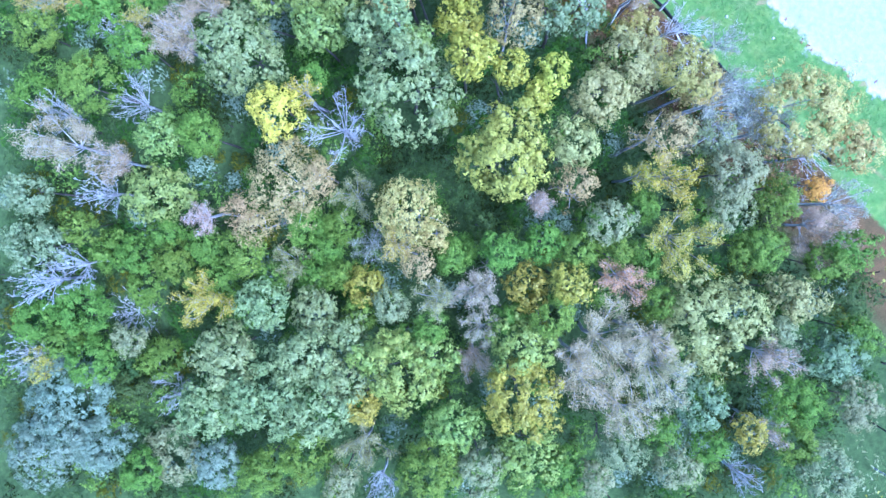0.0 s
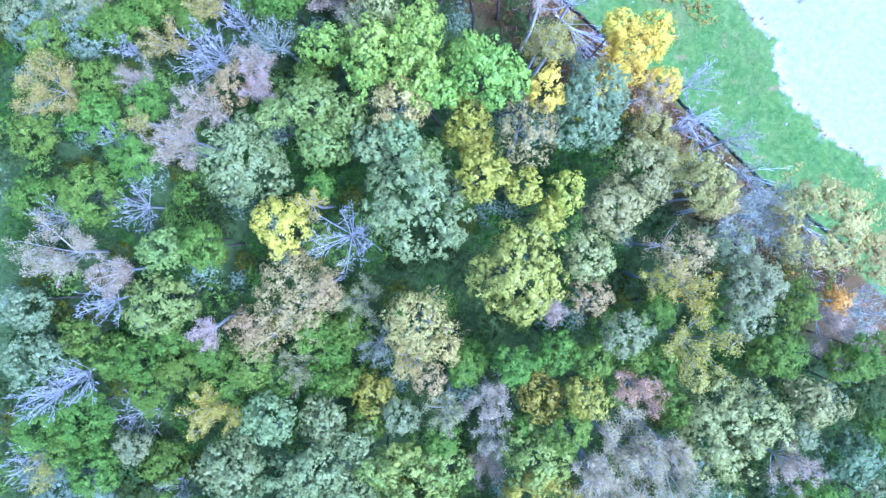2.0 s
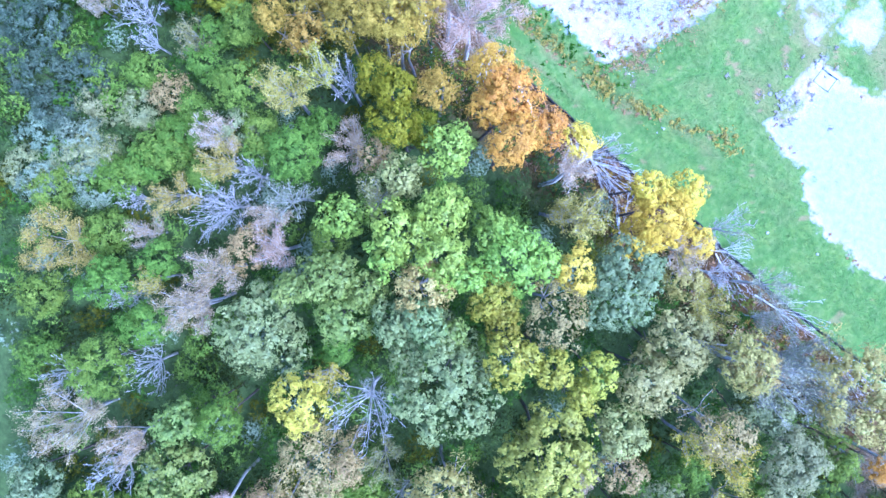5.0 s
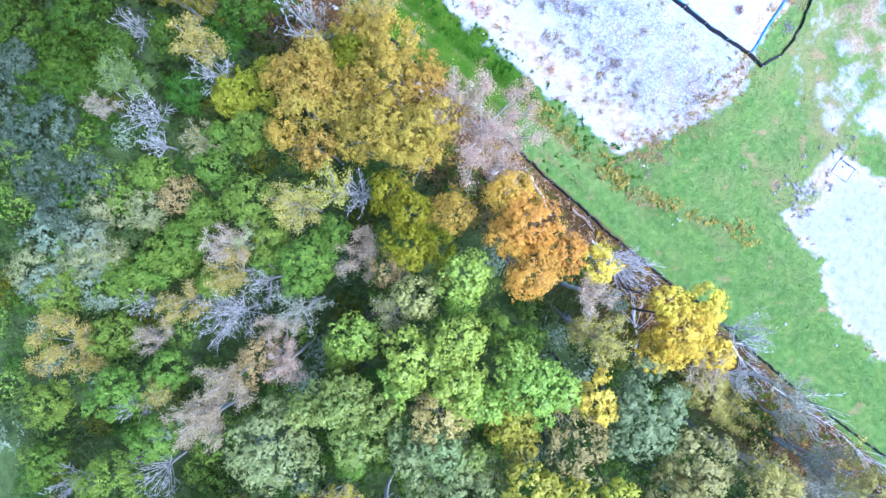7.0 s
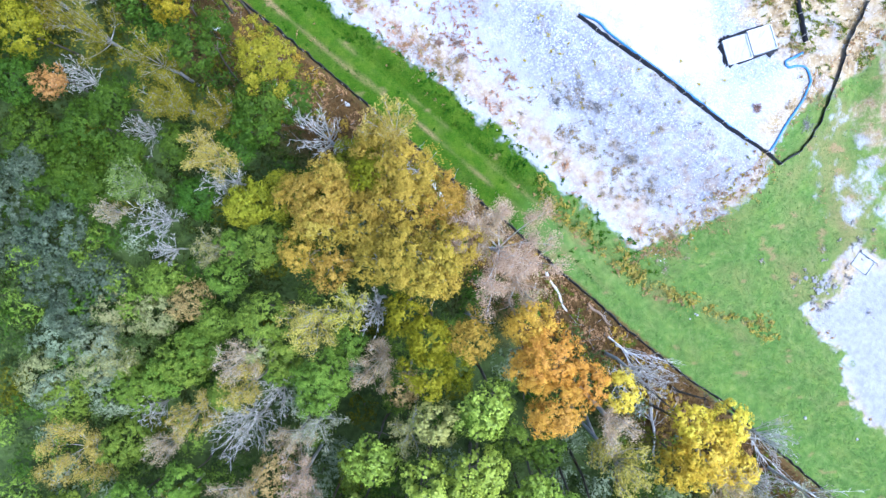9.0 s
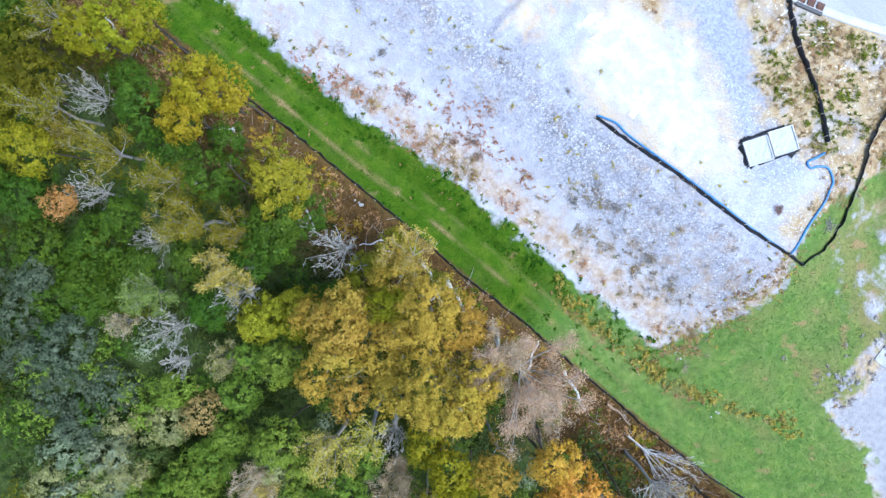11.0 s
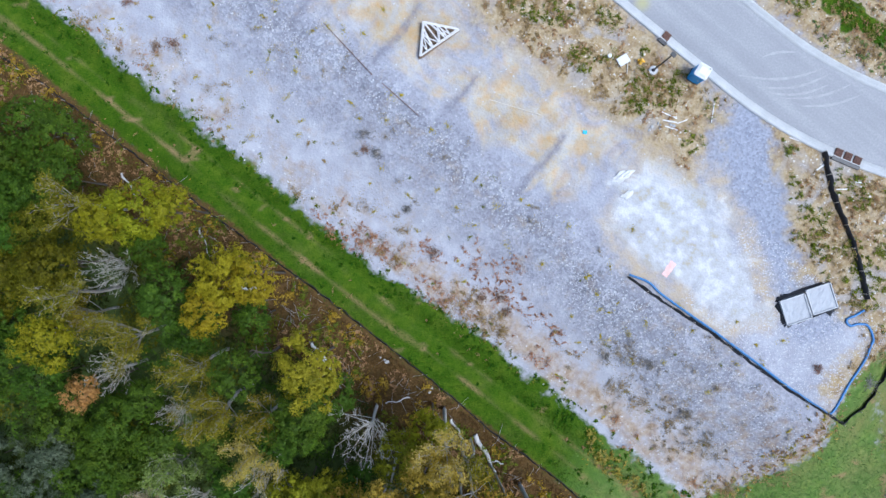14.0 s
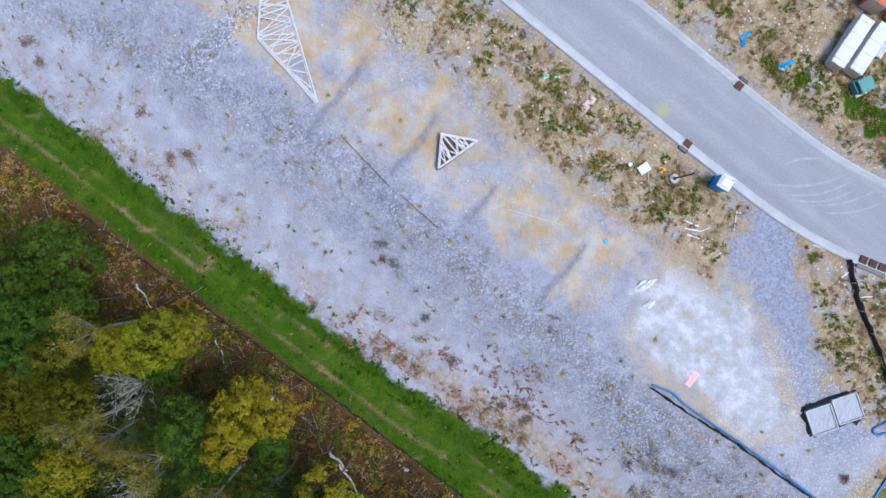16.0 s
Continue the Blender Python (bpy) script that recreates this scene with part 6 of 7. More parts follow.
def cabinet():
    ob = thing("utility_cabinet", -38.3, 85.8, 62, 0.0, "open green utility cabinet standing in grass", "cabinet")
    part("body", block(1.25, 1.15, 0.85, 0.04, (0, 0, 0.12)), TEAL, ob)
    part("lid", block(1.3, 1.2, 0.06, 0.02, (0.02, 0.03, 0.98)), TEAL, ob, "paler green lid")
    part("pad", block(1.6, 1.5, 0.14, 0.02, (0, 0, -0.02)), CONCRETE, ob)
    part("door", block(0.06, 1.1, 0.8, 0.01, (-0.95, 0.1, 0.12)), TEAL, ob)
    jar = thing("bucket", -39.4, 86.6, 0, 0.0, "white plastic tub beside a green cabinet", "bucket")
    part("body", rod((0, 0, 0), (0, 0, 0.45), 0.22, 0.24, 14), WHITE, jar)
    part("lid", rod((0, 0, 0.45), (0, 0, 0.5), 0.26, 0.26, 14), WHITE, jar)


cabinet()


def scrap(name, u, v, turn, sx, sy, sz, mat, label, category):
    rng = np.random.default_rng(int(abs(u * 31 + v * 17)))
    ob = thing(name, u, v, turn, -0.02, label, category)
    bm = bmesh.new()
    bmesh.ops.create_grid(bm, x_segments=8, y_segments=5, size=0.5)
    for w in bm.verts:
        w.co = Vector((w.co.x * sx, w.co.y * sy * (0.8 + 0.4 * rng.random()), sz * (0.6 + 0.5 * rng.random())))
    bmesh.ops.solidify(bm, geom=bm.faces[:], thickness=0.04)
    part("piece", bm, mat, ob)


scrap("tarpaulin", -44.8, 83.2, 60, 1.5, 0.4, 0.2, BLUE, "crumpled blue tarpaulin scrap in weeds", "tarpaulin")
scrap("plastic_sheet", -44.9, 82.8, 20, 0.6, 0.5, 0.15, plain("cyan_plastic", (0.2, 0.6, 0.75), 0.4), "pale cyan plastic scrap in weeds", "scrap")
scrap("tarpaulin", -49.2, 82.9, 70, 1.0, 0.35, 0.2, BLUE, "blue plastic scrap in weeds", "tarpaulin")
scrap("plastic_sheet", -48.9, 82.3, 10, 0.45, 0.4, 0.2, BLUE, "small blue plastic scrap in weeds", "scrap")
scrap("plastic_sheet", -47.6, 60.9, 30, 0.4, 0.35, 0.15, plain("aqua_plastic", (0.1, 0.5, 0.65), 0.4), "small aqua plastic scrap on gravel", "scrap")
scrap("mat", -33.8, 56.0, 93, 1.5, 0.6, 0.04, plain("pink_paint", (0.75, 0.45, 0.4), 0.7), "faded pink mat lying on white dust", "mat")

for u_, v_, w_, ln, wd, mt, lb in ((-56.5, 69.5, 88, 1.6, 0.6, PINK_BOARD, "pinkish plywood offcut lying in weeds"), (-60.5, 69.3, 40, 1.5, 0.18, GREEN_PAINT, "pale green painted plank lying in weeds"),
                                   (-53.9, 58.7, 22, 5.0, 0.06, STAKE, "thin wooden batten lying on gravel"), (-69.5, 53.3, -8, 7.5, 0.06, RUST, "thin rusty rod lying on gravel"), (-63.0, 52.7, -3, 5.6, 0.06, RUST, "thin rusty rod lying on gravel"),
                                   (-26.1, 71.5, 40, 1.2, 0.09, WHITE, "white plank lying in weeds"), (-25.2, 73.0, 30, 0.9, 0.1, WHITE, "white plank lying in weeds"), (-28.9, 71.8, 75, 0.9, 0.12, WHITE, "white plank lying beside a silt fence"),
                                   (-39.7, 69.6, 120, 2.0, 0.1, TIMBER, "grey plank lying beside the gravel drive"), (-32.4, 72.3, 20, 0.9, 0.12, TIMBER, "grey plank lying in dry grass"), (-24.8, 67.6, 10, 0.8, 0.08, WHITE, "white plank lying in weeds"),
                                   (-42.6, 66.9, 15, 1.5, 0.1, WHITE, "white lath lying in rubble"), (-42.2, 66.5, 28, 1.3, 0.1, WHITE, "white lath lying in rubble"), (-41.7, 66.1, 20, 1.2, 0.1, WHITE, "white lath lying in rubble"), (-41.3, 67.2, 60, 1.0, 0.1, TIMBER, "grey lath lying in rubble")):
    plank_ob = thing("plank", u_, v_, w_, 0.03, lb, "plank", "loose planks")
    part("board", block(ln, wd, 0.05, 0.004), mt, plank_ob)

# dried lime heap and the concrete mouth of a culvert
def heap(name, u, v, ru, rv, h, mat, label, category, seed):
    rng = np.random.default_rng(seed)
    bm = bmesh.new()
    bmesh.ops.create_icosphere(bm, subdivisions=3, radius=1)
    for w in bm.verts:
        k = 0.75 + 0.5 * noise.noise(w.co * 1.7 + Vector((seed, 0, 0)))
        w.co = Vector((w.co.x * ru * k, w.co.y * rv * k, max(-0.05, w.co.z * h * (0.7 + 0.6 * rng.random()))))
    x, y = spot(u, v)
    ob = part(name, bm, mat)
    ob.matrix_basis = pose(x, y, float(rise(u, v)), 0, 0, rng.uniform(0, 180))
    return tagged(ob, label, category)


heap("lime_heap", -42.4, 60.0, 1.2, 0.55, 0.3, LIME_CAKE, "crusted white lime spill on brown gravel", "heap", 2)
heap("lime_heap", -41.0, 58.9, 0.9, 0.4, 0.22, LIME_CAKE, "crusted white lime spill on brown gravel", "heap", 3)


def culvert():
    ob = thing("culvert_mouth", 2.4, 54.4, 95, 0.0, "pale concrete culvert mouth at the edge of white gravel", "culvert")
    part("headwall", block(0.3, 2.0, 0.5, 0.04, (0.9, 0, -0.1)), OLD_CONCRETE, ob)
    part("wing", block(1.7, 0.16, 0.28, 0.03, (0.05, 0.95, -0.1)), OLD_CONCRETE, ob)
    part("wing", block(1.7, 0.16, 0.28, 0.03, (0.05, -0.95, -0.1)), OLD_CONCRETE, ob)
    part("apron", block(1.6, 1.7, 0.12, 0.02, (0.0, 0, -0.02)), OLD_CONCRETE, ob)
    # an added black disc plays the shade inside a pipe
    part("pipe_mouth", rod((0.7, 0, 0.12), (0.8, 0, 0.12), 0.24, 0.24, 16), BLACK, ob)


culvert()


def boulder(u, v, size, mat, label, seed, group=""):
    bm = bmesh.new()
    bmesh.ops.create_icosphere(bm, subdivisions=2, radius=size / 2)
    for w in bm.verts:
        w.co *= 0.8 + 0.5 * noise.noise(w.co * (1.6 / size) + Vector((seed * 3.7, seed, 0)))
        w.co.z *= 0.65
    x, y = spot(u, v)
    ob = part("boulder", bm, mat)
    ob.matrix_basis = pose(x, y, float(rise(u, v)) + size * 0.12, 0, 0, seed * 47)
    tagged(ob, label, "rock", group)


def boulders():
    rng = np.random.default_rng(12)
    k = 0
    for u, v, n, spread_, size, mat, label in ((-74.1, 63.0, 9, 0.6, 0.5, STONE, "pale broken rock on a spoil heap"), (0.0, 49.5, 10, 0.9, 0.5, GREY_STONE, "pale grey rock beside a swale"), (1.6, 50.6, 5, 0.6, 0.45, GREY_STONE, "pale grey rock beside a swale"),
                                              (-48.7, 32.5, 4, 0.4, 0.5, STONE, "white rock at the edge of the wood"), (-43.6, 33.2, 2, 0.3, 0.35, STONE, "white rock beside a silt fence"), (-84.6, 30.9, 1, 0.1, 0.4, STONE, "white rock at the edge of the wood"),
                                              (-76, 61.6, 12, 1.4, 0.3, BROWN_STONE, "brown stone on a spoil heap"), (-43, 66, 12, 1.3, 0.35, STONE, "broken pale rubble in scrub"), (-7.7, 39, 3, 0.5, 0.35, STONE, "pale stone in a grassy swale"), (14.5, 40.3, 1, 0.1, 0.5, STONE, "white stone on grass"), (9.0, 38.6, 1, 0.1, 0.45, STONE, "white stone on grass")):
        for _ in range(n):
            k += 1
            boulder(u + rng.normal(0, spread_), v + rng.normal(0, spread_ * 0.6), size * rng.uniform(0.5, 1.3), mat, label, k, "rocks")


boulders()


# ---- fallen trees and logs at the edge of the wood ----
def fallen(u, v, turn, length, spread_, seed, tilt=80):
    """A tree lying on the ground: base at the place, top in the direction of turn."""
    rng = np.random.default_rng(seed)
    A, B, RA, RB, tips = fan(rng, length, spread_, length * 0.72, 9, 7, 4)
    x, y = spot(u, v)
    ob = tagged(new("fallen_tree"), "fallen bare tree with pale tangled boughs", "fallen tree", "fallen trees")
    ob.matrix_basis = pose(x, y, float(rise(u, v)) + 0.5, 0, 0, turn - math.degrees(ROUND)) @ pose(0, 0, 0, 0, tilt, 0) @ pose(0, 0, 0, 0, 0, seed * 50)
    vt, ft = tubes(A, B, np.array(RA) * 0.85, np.array(RB) * 0.85, 3)
    mesh_part("trunk", vt, ft, WHITE_BARK, ob)


WHITE_BARK = plain("bleached_wood", (0.5, 0.48, 0.46), 0.85, size=3, spread=0.3)
fallen(-12.6, 31.7, -2, 8, 3.0, 61)
fallen(-11.5, 31.6, 14, 7, 2.8, 72)
fallen(-2.2, 26.7, 135, 7, 2.6, 62)
fallen(6.2, 33.0, -20, 6, 2.4, 65)
fallen(5.5, 33.2, 35, 4, 2.2, 66)
fallen(12.5, 32.6, 8, 9, 3.2, 67)
fallen(22, 33.5, -5, 9, 3.0, 69)


def log(u0, v0, u1, v1, r, label):
    (x0, y0), (x1, y1) = spot(u0, v0), spot(u1, v1)
    z0, z1 = float(rise(u0, v0)) + r, float(rise(u1, v1)) + r
    p, q = Vector((x0, y0, z0)), Vector((x1, y1, z1 + 0.15))
    bm = bmesh.new()
    n = 7
    rings = []
    d = (q - p).normalized()
    side = d.cross(Vector((0, 0, 1))).normalized()
    up = side.cross(d)
    for k in range(n + 1):
        c = p.lerp(q, k / n) + side * 0.12 * math.sin(k * 1.3) + up * 0.05 * math.sin(k * 2.1)
        rk = r * (1 - 0.45 * k / n) * (0.9 + 0.2 * (k % 2))
        rings.append([bm.verts.new(c + (side * math.cos(w) + up * math.sin(w)) * rk) for w in [j * math.pi / 4 for j in range(8)]])
    for a, b in zip(rings[:-1], rings[1:]):
        for j in range(8):
            bm.faces.new((a[j], a[(j + 1) % 8], b[(j + 1) % 8], b[j]))
    bm.faces.new(rings[0]); bm.faces.new(rings[-1][::-1])
    bmesh.ops.recalc_face_normals(bm, faces=bm.faces[:])
    tagged(part("log", bm, DARK_TIMBER if "dark" in label else WHITE_BARK), label, "log", "logs")


log(-62.4, 30.4, -63.6, 29.6, 0.22, "short grey log lying in leaf litter")
log(-37.3, 32.4, -33.5, 30.8, 0.24, "bleached broken trunk lying beside a silt fence")
log(-34.6, 31.2, -33.4, 31.9, 0.12, "bleached broken bough lying in leaf litter")
log(-22.2, 32.7, -17.9, 31.0, 0.17, "bleached trunk lying in leaf litter")
log(-53.9, 29.3, -50.2, 28.0, 0.12, "thin bleached trunk lying in leaf litter")
log(-55.2, 29.6, -52.8, 29.3, 0.16, "grey log lying in leaf litter")
log(-25.1, 30.4, -26.2, 33.4, 0.1, "thin bleached bough lying in leaf litter")
log(-40.1, 32.1, -38.0, 31.4, 0.14, "bleached bough lying in leaf litter")
log(-44.5, 31.3, -46.0, 29.4, 0.08, "thin pale bough lying in leaf litter")
log(-79.0, 31.2, -76.5, 30.4, 0.1, "thin pale bough lying in leaf litter")
log(-70.2, 31.6, -67.8, 30.2, 0.08, "thin pale bough lying in leaf litter")
log(-4.6, 29.2, -0.6, 25.0, 0.16, "pale bent trunk lying among brush")
log(-16.7, 33.0, -13.4, 32.8, 0.16, "dark log lying against a silt fence")


# ---- plants and stones on the ground ----
def on_ground(u, v, lift):
    x, y = spot(u, v)
    return np.stack([x, y, rise(u, v) + lift], axis=1)


def clumps(name, centres, radius, per, size, mat, label, category, seed, tall=0.5):
    """Low tufts of leaves round many places."""
    rng = np.random.default_rng(seed)
    c = np.asarray(centres, float)
    rad = radius * rng.lognormal(0, 0.45, len(c))
    i = np.repeat(np.arange(len(c)), per)
    a, d = rng.uniform(0, 6.28, len(i)), np.abs(rng.normal(0, 0.55, len(i)))
    off = d * rad[i]
    way_, long_ = rng.uniform(0, 6.28, len(c)), rng.uniform(0.9, 1.9, len(c))
    du, dv = np.cos(a) * off * long_[i], np.sin(a) * off / long_[i]
    cw, sw = np.cos(way_)[i], np.sin(way_)[i]
    u, v = c[i, 0] + du * cw - dv * sw, c[i, 1] + du * sw + dv * cw
    d = np.minimum(d, 1)
    h = rad[i] * tall * (1 - d ** 2) * rng.uniform(0.3, 1.1, len(i)) + 0.03
    nrm = np.stack([np.cos(a) * d, np.sin(a) * d, np.full(len(i), 0.9)], axis=1)
    vl, fl = leaves(on_ground(u, v, h), nrm, size, size * 0.5, rng)
    return tagged(mesh_part(name, vl, fl, mat), label, category, kind="stuff")


def scatter(rng, n, density):
    """Places over the plan, kept as often as density says."""
    u, v = rng.uniform(-104, 32, n), rng.uniform(26, 92, n)
    keep = rng.random(n) < density(u, v)
    return np.stack([u[keep], v[keep]], axis=1)


def plants():
    rng = np.random.default_rng(21)
    grass_leaf = leaf_material("grass_blades", (0.055, 0.105, 0.02), (0.1, 0.165, 0.034), (0.18, 0.22, 0.065), 0.2, gloss=0.2)
    weed_green = leaf_material("green_weeds", (0.06, 0.085, 0.004), (0.13, 0.155, 0.009), (0.25, 0.25, 0.028), 0.3, gloss=0.12)
    weed_brown = leaf_material("brown_weeds", (0.17, 0.105, 0.04), (0.29, 0.19, 0.08), (0.4, 0.28, 0.14), 0.2, gloss=0.15)
    weed_rust = leaf_material("rusty_weeds", (0.2, 0.1, 0.045), (0.34, 0.19, 0.09), (0.46, 0.29, 0.16), 0.2, gloss=0.15)
    weed_yellow = leaf_material("yellow_weeds", (0.2, 0.14, 0.008), (0.38, 0.28, 0.02), (0.5, 0.38, 0.06), 0.3, gloss=0.15)
    ditch_leaf = leaf_material("ditch_grass", (0.13, 0.115, 0.008), (0.3, 0.25, 0.018), (0.46, 0.38, 0.05), 0.3)
    bank_weed = leaf_material("bank_weeds", (0.14, 0.12, 0.07), (0.25, 0.21, 0.13), (0.36, 0.3, 0.2), 0.2, gloss=0.15)
    brush_leaf = leaf_material("fallen_leaves", (0.04, 0.024, 0.007), (0.1, 0.058, 0.017), (0.2, 0.122, 0.037), 0.1, gloss=0.1)

    def grassy(u, v):
        m = masks(u, v)["grass"]
        return np.clip((m - 0.45) * 1.6, 0, 1) * (1 - 0.9 * np.exp(-((v - 36.4) / 0.7) ** 2))

    # turf
    p = scatter(rng, 260000, grassy)
    n = len(p)
    nrm = rng.normal(0, 0.4, (n, 3)) + np.array([0, 0, 0.9])
    lush_leaf = leaf_material("lush_grass", (0.012, 0.042, 0.001), (0.038, 0.09, 0.002), (0.12, 0.15, 0.01), 0.2, gloss=0.05)
    strip = p[:, 0] < -27 + 5 * (rough(p[:, 0], p[:, 1], 2, 86) - 0.5)
    for part_, mat_, label_ in ((strip, lush_leaf, "lush green grass of the strip beside the wood"), (~strip, grass_leaf, "thin green grass of the slope")):
        vl, fl = leaves(on_ground(p[part_, 0], p[part_, 1], 0.03 + 0.04 * rng.random(part_.sum())), nrm[part_], 0.16, 0.07, rng)
        tagged(mesh_part("grass", vl, fl, mat_), label_, "grass", kind="stuff")
    # longer growth along the ditch and the stony edge
    e = lambda u: grass_edge(u)
    clumps("tall_grass", scatter(rng, 26000, lambda u, v: ((np.abs(v - e(u) + 0.9) < 1.4) & (u < -13)) * 0.5 * rough(u, v, 1.5, 31)), 0.35, 16, 0.26, lush_leaf, "longer grass along the stony edge", "grass", 41, 0.3)
    ditch = lambda u, v: (np.abs(v - 38.5 - 1.9 * ease(-14, -7, u) - 2.6 * ease(-8, 0, u) + 1.2 * (rough(u, v, 2.2, 51) - 0.5)) < 0.75) & (u > -29) & (u < 1)
    clumps("dry_grass", scatter(rng, 120000, lambda u, v: ditch(u, v) * 0.55 * rough(u, v, 1.2, 32)), 0.45, 16, 0.24, ditch_leaf, "yellow dry grass along a ditch", "dry grass", 42, 0.6)
    clumps("dry_grass", scatter(rng, 30000, lambda u, v: (np.abs(v - 37.6 - 1.9 * ease(-14, -7, u)) < 0.5) * (u > -30) * (u < -8) * 0.5), 0.25, 12, 0.25, weed_brown, "brown dry weeds along a ditch", "dry grass", 43)
    clumps("dry_grass", scatter(rng, 16000, lambda u, v: ((u > -12) & (u < 3) & (v > 55) & (v < 72)) * 0.2 * rough(u, v, 2, 33) ** 2), 0.6, 12, 0.14, weed_brown, "thin brown grass on the slope", "dry grass", 44)
    clumps("dry_grass", scatter(rng, 12000, lambda u, v: ((inside(u, v, LOWER_LOT) < 0.4) & (inside(u, v, LOWER_LOT) > -0.7) & (u < 30)) * 0.22), 0.24, 12, 0.22, weed_brown, "brown weeds round white gravel", "dry grass", 45)
    clumps("dry_grass", scatter(rng, 12000, lambda u, v: np.exp(-((u - 0.5) / 3.0) ** 2 - ((v - 51.5) / 4.0) ** 2) * 0.5), 0.4, 14, 0.25, leaf_material("grey_weeds", (0.14, 0.12, 0.1), (0.24, 0.21, 0.18), (0.34, 0.3, 0.27), 0.2), "grey withered weeds beside rocks", "dry grass", 46)
    # weeds on the lower lot
    lower = lambda u, v, w: np.clip((v - e(u)) / 0.6, 0, 1) * (1 - ease(1.5, w, v - e(u))) * (u < -13)
    clumps("weeds", scatter(rng, 20000, lambda u, v: lower(u, v, 3.6) * (0.25 + 0.75 * ease(-62, -48, u)) * 0.6 * (rough(u, v, 3.0, 34) > 0.58)), 0.7, 50, 0.12, weed_rust, "rust-brown weeds on gravel", "weeds", 47)
    clumps("weeds", scatter(rng, 20000, lambda u, v: lower(u, v, 6.5) * (0.4 + 0.6 * ease(-62, -48, u)) * 0.6 * (rough(u, v, 3.0, 35) > 0.5)), 0.65, 56, 0.13, weed_brown, "brown weeds on gravel", "weeds", 48)
    clumps("weeds", scatter(rng, 20000, lambda u, v: ((v > e(u)) & (v < 54) & (u < -12)) * (0.04 + 0.1 * ease(-40, -20, u)) * (rough(u, v, 4, 36) > 0.5)), 0.7, 56, 0.12, bank_weed, "brown weeds on the stony bank", "weeds", 49)
    clumps("weeds", scatter(rng, 20000, lambda u, v: ((v > e(u) - 0.3) & (v < 54) & (u < -13)) * 0.016), 0.26, 26, 0.13, weed_green, "small green weeds on gravel", "weeds", 50, 0.25)
    clumps("weeds", scatter(rng, 20000, lambda u, v: ((v > e(u) + 1) & (v < 58) & (u < -13)) * 0.035), 0.42, 40, 0.13, weed_yellow, "small yellow weeds on gravel", "weeds", 59, 0.25)
    clumps("weeds", scatter(rng, 9000, lambda u, v: (lower(u, v, 2.4) * 0.4 + 0.8 * (np.abs(v - e(u)) < 0.7) * (u < -13)) * 0.5), 0.3, 18, 0.17, weed_green, "small green weeds at the edge of gravel", "weeds", 51, 0.25)
    # thicker stands of weeds on the lower lot
    stand = lambda spots, spread_, count: np.array([(a_ + rng.normal(0, spread_), b_ + rng.normal(0, spread_ * 0.5)) for a_, b_ in spots for _ in range(count)])
    clumps("weeds", stand(((-44.9, 45.3), (-47.5, 45.2), (-52, 43.4), (-44.3, 44.1), (-55.3, 40.9), (-37.6, 42.2), (-60.9, 39.4), (-58.6, 39.8), (-41.5, 45.3), (-45, 47.2), (-37.8, 44.8), (-56.8, 40.2), (-50, 40.9)), 1.15, 20), 0.3, 26, 0.12, weed_rust, "rust-red weeds standing on gravel", "weeds", 62, 0.6)
    clumps("weeds", stand(((-29.7, 47.9), (-27.9, 44.9), (-22.7, 44.4), (-19.6, 45.9), (-25, 46.8), (-32, 47)), 1.5, 18), 0.5, 26, 0.13, bank_weed, "grey-brown weeds on the stony bank", "weeds", 63, 0.5)
    clumps("tall_grass", scatter(rng, 30000, lambda u, v: ((v > 33.9) & (v < e(u)) & (u < -16)) * 0.1 * (0.4 + rough(u, v, 1.1, 64))), 0.22, 12, 0.22, lush_leaf, "uneven tufts of the grass strip", "grass", 64, 0.5)
    clumps("dry_grass", scatter(rng, 30000, lambda u, v: ((v > 33.9) & (v < e(u)) & (u < -16)) * 0.03 * (rough(u, v, 1.6, 65) > 0.5)), 0.24, 9, 0.18, weed_brown, "dead brown blades in the grass strip", "dry grass", 65, 0.4)
    pad = lambda u, v: np.exp(-((u + 13.6 + np.maximum(0, 45 - v) * 0.6) / 1.5) ** 2) * (v > 39) * (v < 56)
    clumps("weeds", scatter(rng, 40000, lambda u, v: pad(u, v) * 0.5), 0.35, 18, 0.16, weed_brown, "brown weeds at the end of the gravel pad", "weeds", 60, 0.5)
    clumps("weeds", scatter(rng, 40000, lambda u, v: pad(u, v) * 0.4 * (rough(u, v, 2, 63) > 0.5)), 0.4, 18, 0.16, ditch_leaf, "olive weeds at the end of the gravel pad", "weeds", 61, 0.5)
    # scrub by the road
    scrub = lambda u, v: np.clip((masks(u, v)["soil"] - 0.5) * 2, 0, 1) * (v > 55) * ((v < kerb_line(u) - 0.5) | (v > kerb_line(u) + 8.6)) * (u < -12)
    clumps("scrub", scatter(rng, 44000, lambda u, v: scrub(u, v) * 0.6 * (rough(u, v, 2.2, 37) > 0.5)), 0.34, 24, 0.15, weed_brown, "brown scrub on bare earth", "scrub", 52)
    clumps("scrub", scatter(rng, 44000, lambda u, v: scrub(u, v) * 0.9 * (rough(u, v, 2.0, 38) > 0.47) * ease(63, 66, v)), 0.33, 26, 0.15, weed_green, "olive green scrub on bare earth", "scrub", 53)
    clumps("scrub", scatter(rng, 44000, lambda u, v: scrub(u, v) * 0.3 * (rough(u, v, 2.4, 39) > 0.58)), 0.34, 24, 0.15, weed_rust, "rusty brown scrub on bare earth", "scrub", 54)
